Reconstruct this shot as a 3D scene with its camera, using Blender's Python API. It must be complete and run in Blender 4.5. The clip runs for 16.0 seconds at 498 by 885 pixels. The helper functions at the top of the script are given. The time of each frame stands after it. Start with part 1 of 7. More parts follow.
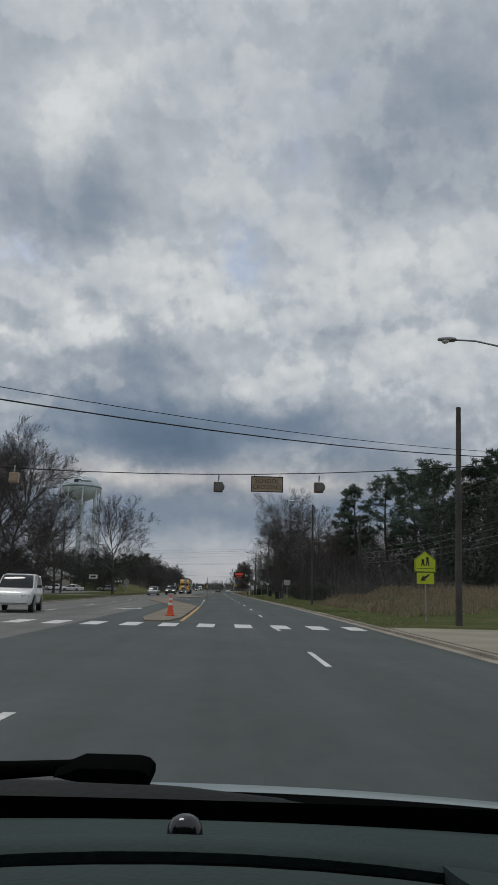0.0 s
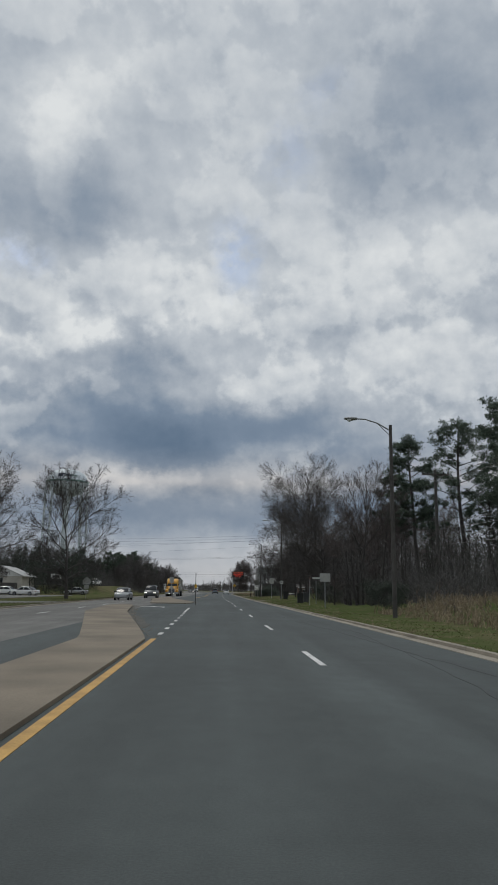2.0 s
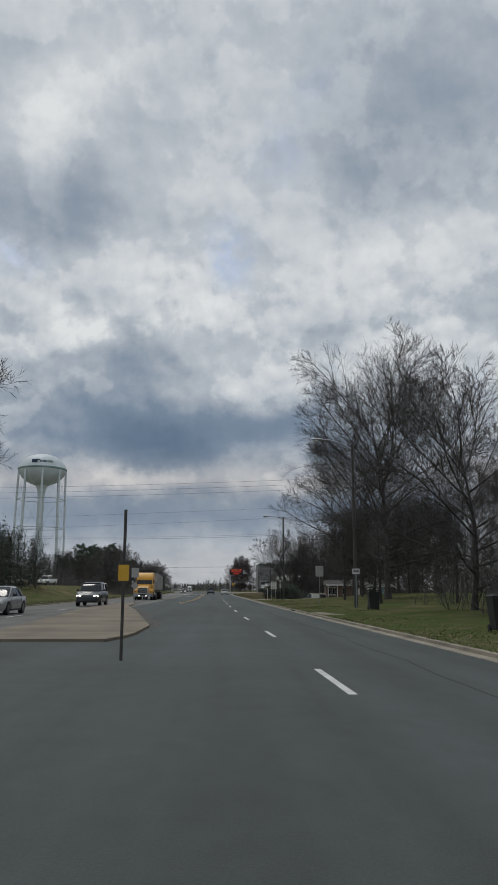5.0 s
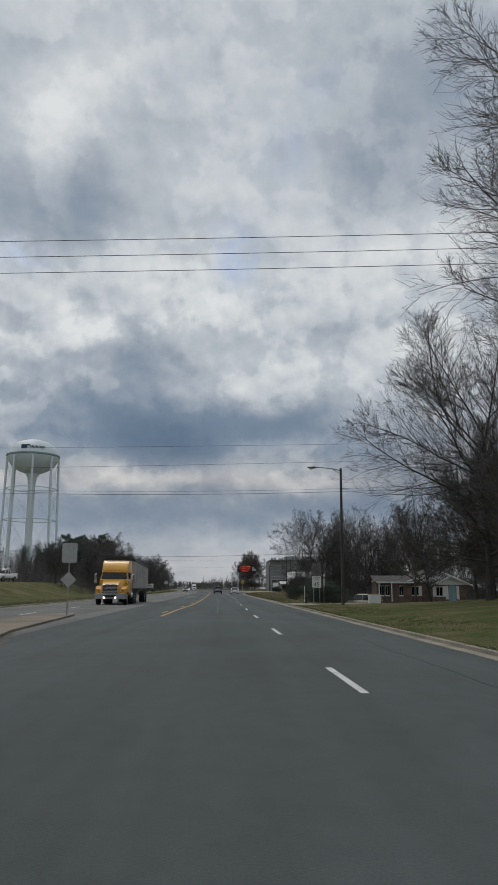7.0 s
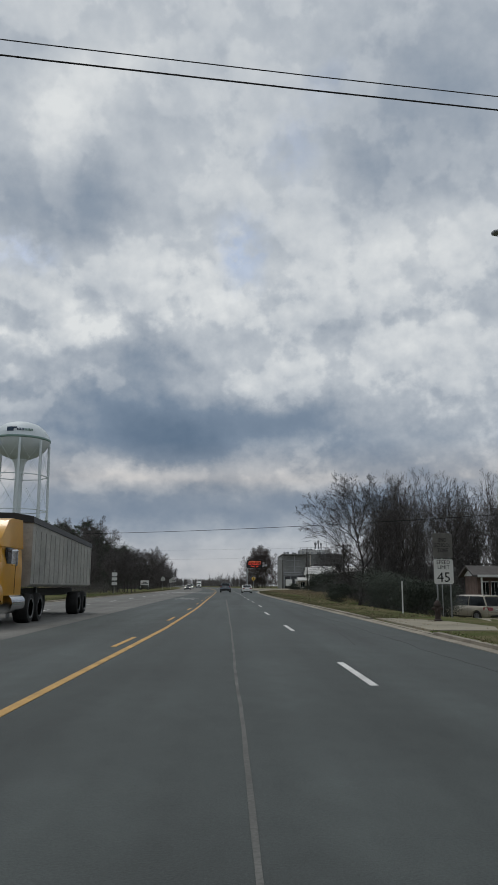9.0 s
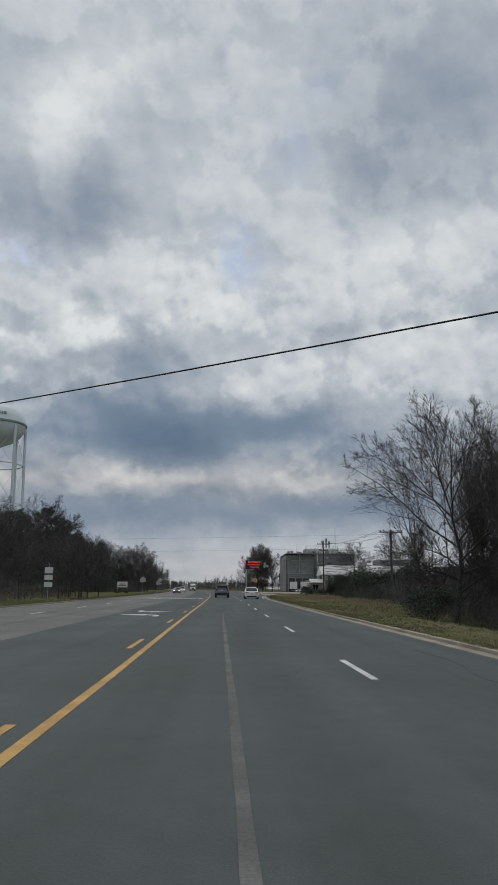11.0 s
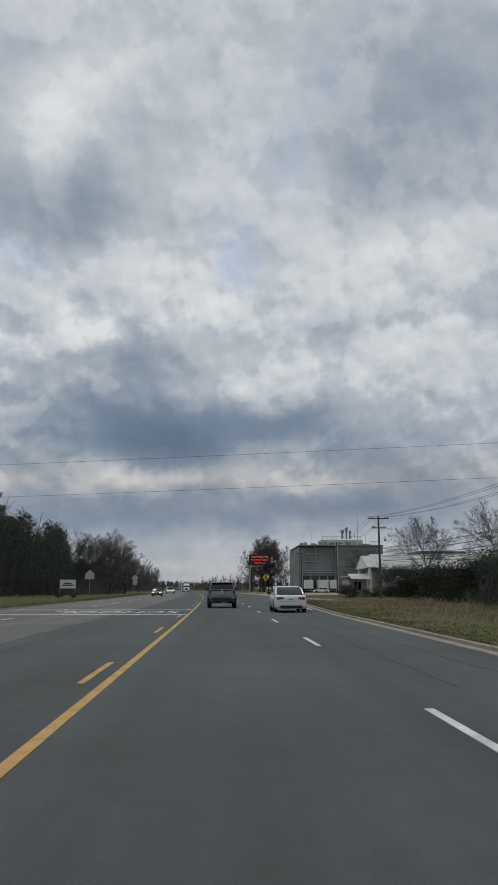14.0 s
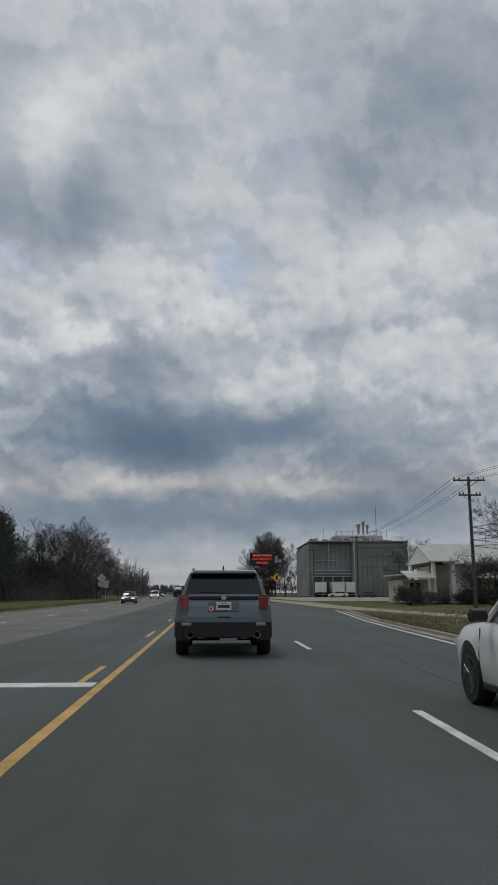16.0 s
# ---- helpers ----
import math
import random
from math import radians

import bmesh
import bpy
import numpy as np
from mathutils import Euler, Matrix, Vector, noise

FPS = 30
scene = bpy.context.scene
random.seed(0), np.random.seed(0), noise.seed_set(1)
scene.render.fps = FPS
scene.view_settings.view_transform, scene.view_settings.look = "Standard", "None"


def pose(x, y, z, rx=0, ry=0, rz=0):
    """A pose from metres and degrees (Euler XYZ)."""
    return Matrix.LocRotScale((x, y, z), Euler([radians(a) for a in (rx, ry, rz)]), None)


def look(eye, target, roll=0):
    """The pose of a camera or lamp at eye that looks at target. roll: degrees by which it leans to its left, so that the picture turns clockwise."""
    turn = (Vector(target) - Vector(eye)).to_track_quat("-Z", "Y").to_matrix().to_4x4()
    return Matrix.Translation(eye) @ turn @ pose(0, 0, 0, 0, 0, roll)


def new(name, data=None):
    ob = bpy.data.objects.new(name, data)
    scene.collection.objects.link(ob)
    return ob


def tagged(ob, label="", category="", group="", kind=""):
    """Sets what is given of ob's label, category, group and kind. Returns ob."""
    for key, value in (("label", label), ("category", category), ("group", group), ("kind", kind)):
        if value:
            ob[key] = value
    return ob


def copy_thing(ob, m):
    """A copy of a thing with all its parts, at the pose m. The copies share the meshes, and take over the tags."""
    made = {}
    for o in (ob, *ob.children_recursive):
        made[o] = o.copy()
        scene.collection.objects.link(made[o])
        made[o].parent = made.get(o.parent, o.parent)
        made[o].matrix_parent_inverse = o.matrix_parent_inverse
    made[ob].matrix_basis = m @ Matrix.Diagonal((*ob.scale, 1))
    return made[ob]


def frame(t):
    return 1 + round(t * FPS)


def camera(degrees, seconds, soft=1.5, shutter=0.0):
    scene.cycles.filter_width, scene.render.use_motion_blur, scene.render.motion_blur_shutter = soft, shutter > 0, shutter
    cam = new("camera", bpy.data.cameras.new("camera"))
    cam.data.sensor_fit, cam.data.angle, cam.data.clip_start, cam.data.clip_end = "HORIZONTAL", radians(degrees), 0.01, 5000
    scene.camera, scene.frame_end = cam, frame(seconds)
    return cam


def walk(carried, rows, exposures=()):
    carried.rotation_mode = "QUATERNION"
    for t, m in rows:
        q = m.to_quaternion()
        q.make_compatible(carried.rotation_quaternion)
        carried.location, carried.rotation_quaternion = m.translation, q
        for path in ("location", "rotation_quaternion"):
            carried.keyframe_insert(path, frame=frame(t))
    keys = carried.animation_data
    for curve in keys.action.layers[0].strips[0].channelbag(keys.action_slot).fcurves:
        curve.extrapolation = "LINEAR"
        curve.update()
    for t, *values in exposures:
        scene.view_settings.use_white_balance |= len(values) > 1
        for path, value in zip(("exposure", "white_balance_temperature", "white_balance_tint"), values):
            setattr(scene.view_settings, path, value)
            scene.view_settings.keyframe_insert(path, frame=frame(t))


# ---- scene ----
# the drive: seconds, x, y, yaw, pitch, roll
PATH = [
    (0.0, -0.000, 0.000, -1.82, 11.21, -1.46),
    (0.5, -0.001, 9.062, -1.88, 11.27, -1.23),
    (1.0, 0.000, 18.106, -1.91, 11.27, -1.02),
    (1.5, -0.003, 27.069, -1.91, 11.23, -0.83),
    (2.0, -0.004, 35.934, -1.98, 11.25, -0.67),
    (2.5, -0.034, 44.739, -2.03, 11.23, -0.49),
    (3.0, -0.089, 53.469, -2.16, 11.14, -0.32),
    (3.5, -0.191, 62.182, -2.36, 11.07, -0.20),
    (4.0, -0.328, 70.943, -2.40, 11.08, -0.14),
    (4.5, -0.472, 79.760, -2.37, 11.13, -0.13),
    (5.0, -0.611, 88.634, -2.33, 11.20, -0.16),
    (5.5, -0.756, 97.564, -2.27, 11.25, -0.22),
    (6.0, -0.915, 106.546, -2.19, 11.25, -0.27),
    (6.5, -1.097, 115.579, -2.00, 11.15, -0.32),
    (7.0, -1.289, 124.608, -1.91, 11.09, -0.33),
    (7.5, -1.450, 133.635, -1.85, 11.02, -0.29),
    (8.0, -1.575, 142.656, -1.73, 10.93, -0.25),
    (8.5, -1.669, 151.684, -1.54, 10.90, -0.25),
    (9.0, -1.747, 160.760, -1.41, 10.89, -0.27),
    (9.5, -1.797, 169.839, -1.42, 10.94, -0.33),
    (10.0, -1.845, 178.917, -1.50, 11.02, -0.39),
    (10.5, -1.904, 187.992, -1.59, 11.08, -0.44),
    (11.0, -1.975, 197.063, -1.66, 11.11, -0.48),
    (11.5, -2.054, 206.129, -1.72, 11.11, -0.47),
    (12.0, -2.139, 215.190, -1.77, 11.05, -0.38),
    (12.5, -2.224, 224.287, -1.79, 11.06, -0.27),
    (13.0, -2.302, 233.402, -1.78, 11.06, -0.16),
    (13.5, -2.368, 242.525, -1.78, 11.11, -0.07),
    (14.0, -2.428, 251.647, -1.78, 11.12, 0.01),
    (14.5, -2.481, 260.741, -1.83, 11.22, 0.06),
    (15.0, -2.551, 269.831, -1.91, 11.29, 0.08),
    (15.5, -2.631, 278.954, -1.99, 11.37, 0.09),
    (16.0, -2.711, 288.090, -2.08, 11.41, 0.10),
]

EYE = 1.29
cam = camera(37.0, 16.0, soft=1.6)
walk(cam, [(t, pose(x, y, EYE, 90 + pitch, roll, yaw)) for t, x, y, yaw, pitch, roll in PATH],
     [(0, -0.12), (1, 0.02), (12.5, 0.02), (14.1, 0.0), (14.5, -0.17), (16, -0.15)])

# ---- sky, sun ----
world = bpy.data.worlds.new("sky")
scene.world = world
world.use_nodes = True
WN, WL = world.node_tree.nodes, world.node_tree.links
WN.clear()


def wmath(op, a, b=0.0, c=0.0):
    n = WN.new("ShaderNodeMath")
    n.operation = op
    for k, v in enumerate((a, b, c)):
        if isinstance(v, (int, float)):
            n.inputs[k].default_value = v
        else:
            WL.new(v, n.inputs[k])
    return n.outputs[0]


def wnoise(vec, scale, detail, rough=0.55, distortion=0.0):
    n = WN.new("ShaderNodeTexNoise")
    n.inputs["Scale"].default_value, n.inputs["Detail"].default_value = scale, detail
    n.inputs["Roughness"].default_value, n.inputs["Distortion"].default_value = rough, distortion
    WL.new(vec, n.inputs["Vector"])
    return n


def wramp(fac, stops):
    n = WN.new("ShaderNodeValToRGB")
    while len(n.color_ramp.elements) < len(stops):
        n.color_ramp.elements.new(0.5)
    for e, (pos, col) in zip(n.color_ramp.elements, stops):
        e.position, e.color = pos, (*col, 1)
    WL.new(fac, n.inputs[0])
    return n.outputs[0]


way = WN.new("ShaderNodeTexCoord").outputs["Generated"]
axes = WN.new("ShaderNodeSeparateXYZ")
WL.new(way, axes.inputs[0])
azimuth = wmath("ARCTAN2", axes.outputs[0], axes.outputs[1])
height = wmath("ARCSINE", axes.outputs[2])
# clouds flatten towards the horizon
layer = WN.new("ShaderNodeCombineXYZ")
WL.new(axes.outputs[0], layer.inputs[0])
WL.new(axes.outputs[1], layer.inputs[1])
WL.new(wmath("MULTIPLY", wmath("POWER", wmath("MAXIMUM", axes.outputs[2], 0.001), 0.85), 1.08), layer.inputs[2])
def moved(vec, by):
    n = WN.new("ShaderNodeVectorMath")
    n.operation = "ADD"
    n.inputs[1].default_value = by
    WL.new(vec, n.inputs[0])
    return n.outputs[0]


def wspan(fac, lo, hi, out_lo, out_hi):
    n = WN.new("ShaderNodeMapRange")
    n.interpolation_type = "SMOOTHSTEP"
    for k, val in zip((1, 2, 3, 4), (lo, hi, out_lo, out_hi)):
        n.inputs[k].default_value = val
    WL.new(fac, n.inputs[0])
    return n.outputs[0]


def wsum(*terms):
    total = terms[0]
    for term in terms[1:]:
        total = wmath("ADD", total, term)
    return total


def centred(fac, gain):
    return wmath("MULTIPLY", wmath("SUBTRACT", fac, 0.5), gain)


# the edges of the banks are drawn out by a broad and a fine swirl
swirl, curl = WN.new("ShaderNodeSeparateColor"), WN.new("ShaderNodeSeparateColor")
WL.new(wnoise(layer.outputs[0], 5.0, 3.0, 0.5).outputs["Color"], swirl.inputs[0])
WL.new(wnoise(moved(layer.outputs[0], (5, 2, 1)), 17.0, 6.0, 0.6).outputs["Color"], curl.inputs[0])
u = wsum(azimuth, centred(swirl.outputs[0], 0.045), centred(curl.outputs[0], 0.075))
v = wsum(height, centred(swirl.outputs[1], 0.03), centred(curl.outputs[1], 0.055))


def banks(rows):
    """Soft cloud masses: azimuth and elevation in degrees, half widths, weight."""
    made = []
    for az, el, wide, tall, weight in rows:
        a = wmath("MULTIPLY", wmath("SUBTRACT", u, radians(az)), 1 / radians(wide))
        b = wmath("MULTIPLY", wmath("SUBTRACT", v, radians(el)), 1 / radians(tall))
        r2 = wmath("ADD", wmath("MULTIPLY", a, a), wmath("MULTIPLY", b, b))
        made.append(wmath("MULTIPLY", wmath("EXPONENT", wmath("MULTIPLY", r2, -0.7)), weight))
    return wsum(*made)


SHADED = banks((
    (-4.2, 10.9, 5.8, 2.2, -0.52), (-7.0, 12.8, 4.6, 2.4, -0.20), (14.0, 8.0, 8.0, 3.2, -0.13), (5.6, 12.6, 4.6, 1.8, -0.30), (-15.2, 12.7, 4.1, 3.0, -0.17),
    (-7.5, 17.0, 3.0, 1.6, -0.26), (8.3, 19.2, 2.4, 1.2, -0.14), (-11.3, 28.5, 3.1, 3.3, -0.34), (-17.4, 27.8, 2.4, 2.6, -0.24),
    (16.9, 35.0, 5.7, 5.2, -0.24), (11.1, 29.6, 2.6, 2.6, -0.12), (-5.1, 36.4, 2.4, 3.9, -0.10), (1.7, 5.7, 12.0, 1.7, -0.24),
    (13.9, 10.4, 4.8, 2.0, -0.12), (10.4, 6.7, 6.1, 1.3, -0.10), (-17.2, 36.5, 3.0, 2.6, -0.10), (-10.7, 5.6, 7.0, 1.5, -0.18), (3.5, 21.4, 3.0, 1.0, -0.10)))
LIT = banks((
    (-16.3, 17.7, 2.2, 0.7, 0.28), (-11.2, 19.4, 2.0, 1.0, 0.30), (-9.2, 20.2, 1.7, 0.9, 0.12), (-2.4, 20.5, 3.9, 1.6, 0.20),
    (-15.2, 33.5, 2.8, 3.0, 0.30), (-6.6, 24.1, 3.9, 1.5, 0.16), (11.1, 16.9, 5.7, 2.6, 0.12), (17.6, 25.5, 4.8, 2.6, 0.12),
    (-7.4, 7.9, 4.8, 0.5, 0.24), (0.8, 8.9, 3.0, 1.0, 0.18), (6.9, 8.0, 3.9, 0.6, 0.16), (1.2, 14.4, 2.0, 0.8, 0.18),
    (9.4, 3.7, 7.0, 1.0, 0.12), (-13.2, 21.6, 3.9, 1.3, 0.06), (-1.2, 33.7, 4.8, 4.3, 0.06), (7.2, 24.2, 4.8, 2.6, 0.08), (-12.0, 38.5, 7.0, 4.0, 0.12)))
# breaks through which thin blue shows
BREAKS = banks(((1.0, 25.1, 1.5, 2.2, 0.8), (-17.0, 24.2, 2.0, 1.0, 0.7), (5.0, 32.5, 2.2, 2.2, 0.4), (8.0, 36.6, 1.6, 1.2, 0.4)))
total = wsum(SHADED, LIT)

big = wnoise(layer.outputs[0], 4.5, 5.0, 0.5).outputs["Fac"]
fine = wnoise(layer.outputs[0], 30.0, 5.0, 0.6).outputs["Fac"]
# heaped clouds: the side turned to the light is brighter, the foot darker
heap = wnoise(layer.outputs[0], 12.0, 6.0, 0.52).outputs["Fac"]
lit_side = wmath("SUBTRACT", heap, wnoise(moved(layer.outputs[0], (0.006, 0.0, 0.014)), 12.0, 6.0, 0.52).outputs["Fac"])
# they are plainest in the low middle of the sky
heaping = wmath("MULTIPLY", wspan(height, radians(5), radians(9), 0.35, 1.0), wspan(height, radians(19), radians(29), 1.0, 0.6))
crown = wspan(wsum(heap, wmath("MULTIPLY", total, 0.35)), 0.47, 0.55, -0.055, 0.06)
heaped = wmath("MULTIPLY", wsum(wmath("MULTIPLY", lit_side, 1.0), crown), heaping)
calm = wspan(SHADED, -0.45, -0.08, 0.35, 1.0)
tone = wsum(wmath("MULTIPLY", wsum(centred(big, 0.36), heaped), calm), centred(fine, 0.07), total, wspan(height, 0.0, radians(24), 0.63, 0.71))
cloud = wramp(tone, ((0.0, (0.115, 0.168, 0.242)), (0.28, (0.184, 0.241, 0.320)), (0.5, (0.330, 0.376, 0.435)),
                     (0.72, (0.475, 0.515, 0.558)), (1.0, (0.70, 0.725, 0.735))))
clear = WN.new("ShaderNodeTexSky")
clear.sky_type, clear.sun_disc = "NISHITA", False
clear.sun_elevation, clear.sun_rotation = radians(48), radians(-35)
gap = wramp(wmath("MULTIPLY", BREAKS, wspan(fine, 0.35, 0.6, 0.3, 1.0)), ((0.05, (0, 0, 0)), (0.8, (0.6, 0.6, 0.6))))
# the lowest clouds are seen through more air, which warms them
warm_mix = WN.new("ShaderNodeMix")
warm_mix.data_type, warm_mix.blend_type = "RGBA", "MULTIPLY"
WL.new(wramp(wmath("MULTIPLY", height, 1.0), ((0.02, (0.8, 0.8, 0.8)), (0.075, (0.1, 0.1, 0.1)), (0.115, (0.35, 0.35, 0.35)), (0.14, (1, 1, 1)), (0.19, (0, 0, 0)))), warm_mix.inputs[0])
WL.new(cloud, warm_mix.inputs[6])
warm_mix.inputs[7].default_value = (1.05, 0.97, 0.91, 1)
sky_mix = WN.new("ShaderNodeMix")
sky_mix.data_type = "RGBA"
dim = WN.new("ShaderNodeVectorMath")
dim.operation = "SCALE"
dim.inputs[3].default_value = 0.11
WL.new(clear.outputs[0], dim.inputs[0])
WL.new(gap, sky_mix.inputs[0])
WL.new(warm_mix.outputs[2], sky_mix.inputs[6])
WL.new(dim.outputs[0], sky_mix.inputs[7])
sky_back = WN.new("ShaderNodeBackground")
sky_back.inputs[1].default_value = 1.0
WL.new(sky_mix.outputs[2], sky_back.inputs[0])
WL.new(sky_back.outputs[0], WN.new("ShaderNodeOutputWorld").inputs[0])

sun = new("sun", bpy.data.lights.new("sun", "SUN"))
sun.data.energy, sun.data.angle, sun.data.color = 0.9, radians(18), (1.0, 0.96, 0.9)
sun.matrix_world = look((0, 0, 60), (18, -26, 0))

# ---- materials ----


def material(name, base, rough=0.8, metal=0.0, vary=0.25, scale=3.0, grain=60.0, bump=0.15, tint=None, random_tone=0.0, spec=0.5, coat=0.0):
    """Base colour broken by a broad stain and a fine grain, with a relief from the grain."""
    m = bpy.data.materials.new(name)
    m.use_nodes = True
    nt = m.node_tree
    b = nt.nodes["Principled BSDF"]
    b.inputs["Roughness"].default_value, b.inputs["Metallic"].default_value = rough, metal
    b.inputs["Specular IOR Level"].default_value = spec
    b.inputs["Coat Weight"].default_value = coat
    co = nt.nodes.new("ShaderNodeTexCoord").outputs["Object"]
    broad, small = nt.nodes.new("ShaderNodeTexNoise"), nt.nodes.new("ShaderNodeTexNoise")
    broad.inputs["Scale"].default_value, broad.inputs["Detail"].default_value = scale, 6
    small.inputs["Scale"].default_value, small.inputs["Detail"].default_value = grain, 3
    nt.links.new(co, broad.inputs["Vector"])
    nt.links.new(co, small.inputs["Vector"])
    ramp = nt.nodes.new("ShaderNodeValToRGB")
    lo = [c * (1 - vary) for c in base]
    hi = [min(1, c * (1 + vary)) for c in (tint or base)]
    ramp.color_ramp.elements[0].position, ramp.color_ramp.elements[1].position = 0.3, 0.7
    ramp.color_ramp.elements[0].color, ramp.color_ramp.elements[1].color = (*lo, 1), (*hi, 1)
    nt.links.new(broad.outputs["Fac"], ramp.inputs[0])
    mul = nt.nodes.new("ShaderNodeMix")
    mul.data_type, mul.blend_type = "RGBA", "MULTIPLY"
    mul.inputs[0].default_value = 1.0
    gr = nt.nodes.new("ShaderNodeMapRange")
    gr.inputs[1].default_value, gr.inputs[2].default_value = 0.25, 0.75
    gr.inputs[3].default_value, gr.inputs[4].default_value = 1 - vary * 0.8, 1 + vary * 0.5
    nt.links.new(small.outputs["Fac"], gr.inputs[0])
    nt.links.new(ramp.outputs[0], mul.inputs[6])
    nt.links.new(gr.outputs[0], mul.inputs[7])
    out = mul.outputs[2]
    if random_tone:
        info = nt.nodes.new("ShaderNodeObjectInfo")
        rr = nt.nodes.new("ShaderNodeMapRange")
        rr.inputs[3].default_value, rr.inputs[4].default_value = 1 - random_tone, 1 + random_tone
        nt.links.new(info.outputs["Random"], rr.inputs[0])
        mul2 = nt.nodes.new("ShaderNodeMix")
        mul2.data_type, mul2.blend_type = "RGBA", "MULTIPLY"
        mul2.inputs[0].default_value = 1.0
        nt.links.new(out, mul2.inputs[6])
        nt.links.new(rr.outputs[0], mul2.inputs[7])
        out = mul2.outputs[2]
    nt.links.new(out, b.inputs["Base Color"])
    if bump:
        bp = nt.nodes.new("ShaderNodeBump")
        bp.inputs["Strength"].default_value, bp.inputs["Distance"].default_value = bump, 0.02
        nt.links.new(small.outputs["Fac"], bp.inputs["Height"])
        nt.links.new(bp.outputs[0], b.inputs["Normal"])
    return m


def glowing(name, colour, strength):
    m = bpy.data.materials.new(name)
    m.use_nodes = True
    b = m.node_tree.nodes["Principled BSDF"]
    b.inputs["Base Color"].default_value = (*colour, 1)
    b.inputs["Emission Color"].default_value, b.inputs["Emission Strength"].default_value = (*colour, 1), strength
    return m


def island_leaves(name, dark, light, rough=0.75):
    """Foliage whose clumps differ one by one."""
    m = bpy.data.materials.new(name)
    m.use_nodes = True
    nt = m.node_tree
    b = nt.nodes["Principled BSDF"]
    b.inputs["Roughness"].default_value = rough
    b.inputs["Specular IOR Level"].default_value = 0.05
    geo = nt.nodes.new("ShaderNodeNewGeometry")
    ramp = nt.nodes.new("ShaderNodeValToRGB")
    ramp.color_ramp.elements[0].color, ramp.color_ramp.elements[1].color = (*dark, 1), (*light, 1)
    nt.links.new(geo.outputs["Random Per Island"], ramp.inputs[0])
    nt.links.new(ramp.outputs[0], b.inputs["Base Color"])
    return m


def asphalt_material(name, base, vary):
    """Rolled asphalt: stone grain, streaks drawn out along the lanes, patches and thin sealed cracks."""
    m = material(name, base, 0.87, vary=vary, scale=0.30, grain=85, bump=0.3)
    nt = m.node_tree
    b = nt.nodes["Principled BSDF"]
    base_link = b.inputs["Base Color"].links[0].from_socket
    co = nt.nodes.new("ShaderNodeTexCoord").outputs["Object"]

    def layer_of(sx, sy, scale, detail, lo, hi, out_lo, out_hi):
        mp = nt.nodes.new("ShaderNodeMapping")
        mp.inputs["Scale"].default_value = (sx, sy, 1)
        nt.links.new(co, mp.inputs["Vector"])
        n = nt.nodes.new("ShaderNodeTexNoise")
        n.inputs["Scale"].default_value, n.inputs["Detail"].default_value = scale, detail
        nt.links.new(mp.outputs[0], n.inputs["Vector"])
        r = nt.nodes.new("ShaderNodeMapRange")
        for k, val in zip((1, 2, 3, 4), (lo, hi, out_lo, out_hi)):
            r.inputs[k].default_value = val
        nt.links.new(n.outputs["Fac"], r.inputs[0])
        return r.outputs[0]

    out = base_link
    for fac in (layer_of(1.0, 0.03, 1.1, 4, 0.3, 0.7, 0.80, 1.20), layer_of(1, 0.6, 3.5, 5, 0.3, 0.7, 0.91, 1.09), layer_of(1, 1, 55, 3, 0.3, 0.7, 0.82, 1.18), layer_of(0.5, 0.12, 0.5, 3, 0.35, 0.65, 0.9, 1.1), layer_of(1, 1, 260, 2, 0.3, 0.7, 0.72, 1.28)):
        mul = nt.nodes.new("ShaderNodeMix")
        mul.data_type, mul.blend_type = "RGBA", "MULTIPLY"
        mul.inputs[0].default_value = 1.0
        nt.links.new(out, mul.inputs[6])
        nt.links.new(fac, mul.inputs[7])
        out = mul.outputs[2]
    nt.links.new(out, b.inputs["Base Color"])
    return m


ASPHALT = asphalt_material("asphalt", (0.060, 0.071, 0.070), 0.14)
ASPHALT_OLD = asphalt_material("asphalt_old", (0.138, 0.136, 0.126), 0.2)
CONCRETE = material("concrete", (0.265, 0.240, 0.180), 0.9, vary=0.2, scale=0.5, grain=50, bump=0.15)
ISLAND = material("island_concrete", (0.205, 0.172, 0.128), 0.9, vary=0.28, scale=0.45, grain=50, bump=0.2)
KERB = material("kerb_concrete", (0.285, 0.255, 0.205), 0.9, vary=0.3, scale=0.7, grain=40, bump=0.2)
PAINT_WHITE = material("road_paint_white", (0.62, 0.62, 0.60), 0.7, vary=0.25, scale=2.5, grain=35, bump=0.1)
PAINT_YELLOW = material("road_paint_yellow", (0.50, 0.295, 0.080), 0.7, vary=0.25, scale=2.0, grain=35, bump=0.1)
BARK = material("bark", (0.070, 0.063, 0.060), 0.95, vary=0.3, scale=2.0, grain=25, bump=0.5, random_tone=0.25)
TWIG = material("twig", (0.082, 0.074, 0.072), 0.95, vary=0.2, scale=0.6, grain=8, bump=0.0, random_tone=0.3)
TWIG_RED = material("budding_twig", (0.110, 0.090, 0.086), 0.95, vary=0.2, scale=0.6, grain=8, bump=0.0, random_tone=0.2)
# brush is lightened: its colour carries some haze
BRUSH = material("brush", (0.120, 0.115, 0.110), 0.95, vary=0.35, scale=0.5, grain=6, bump=0.0)
WOOD_POLE = material("pole_wood", (0.080, 0.074, 0.069), 0.9, vary=0.3, scale=1.5, grain=30, bump=0.4)
STEEL = material("galvanised_steel", (0.34, 0.35, 0.36), 0.5, 0.7, vary=0.15, scale=4, grain=40, bump=0.05)
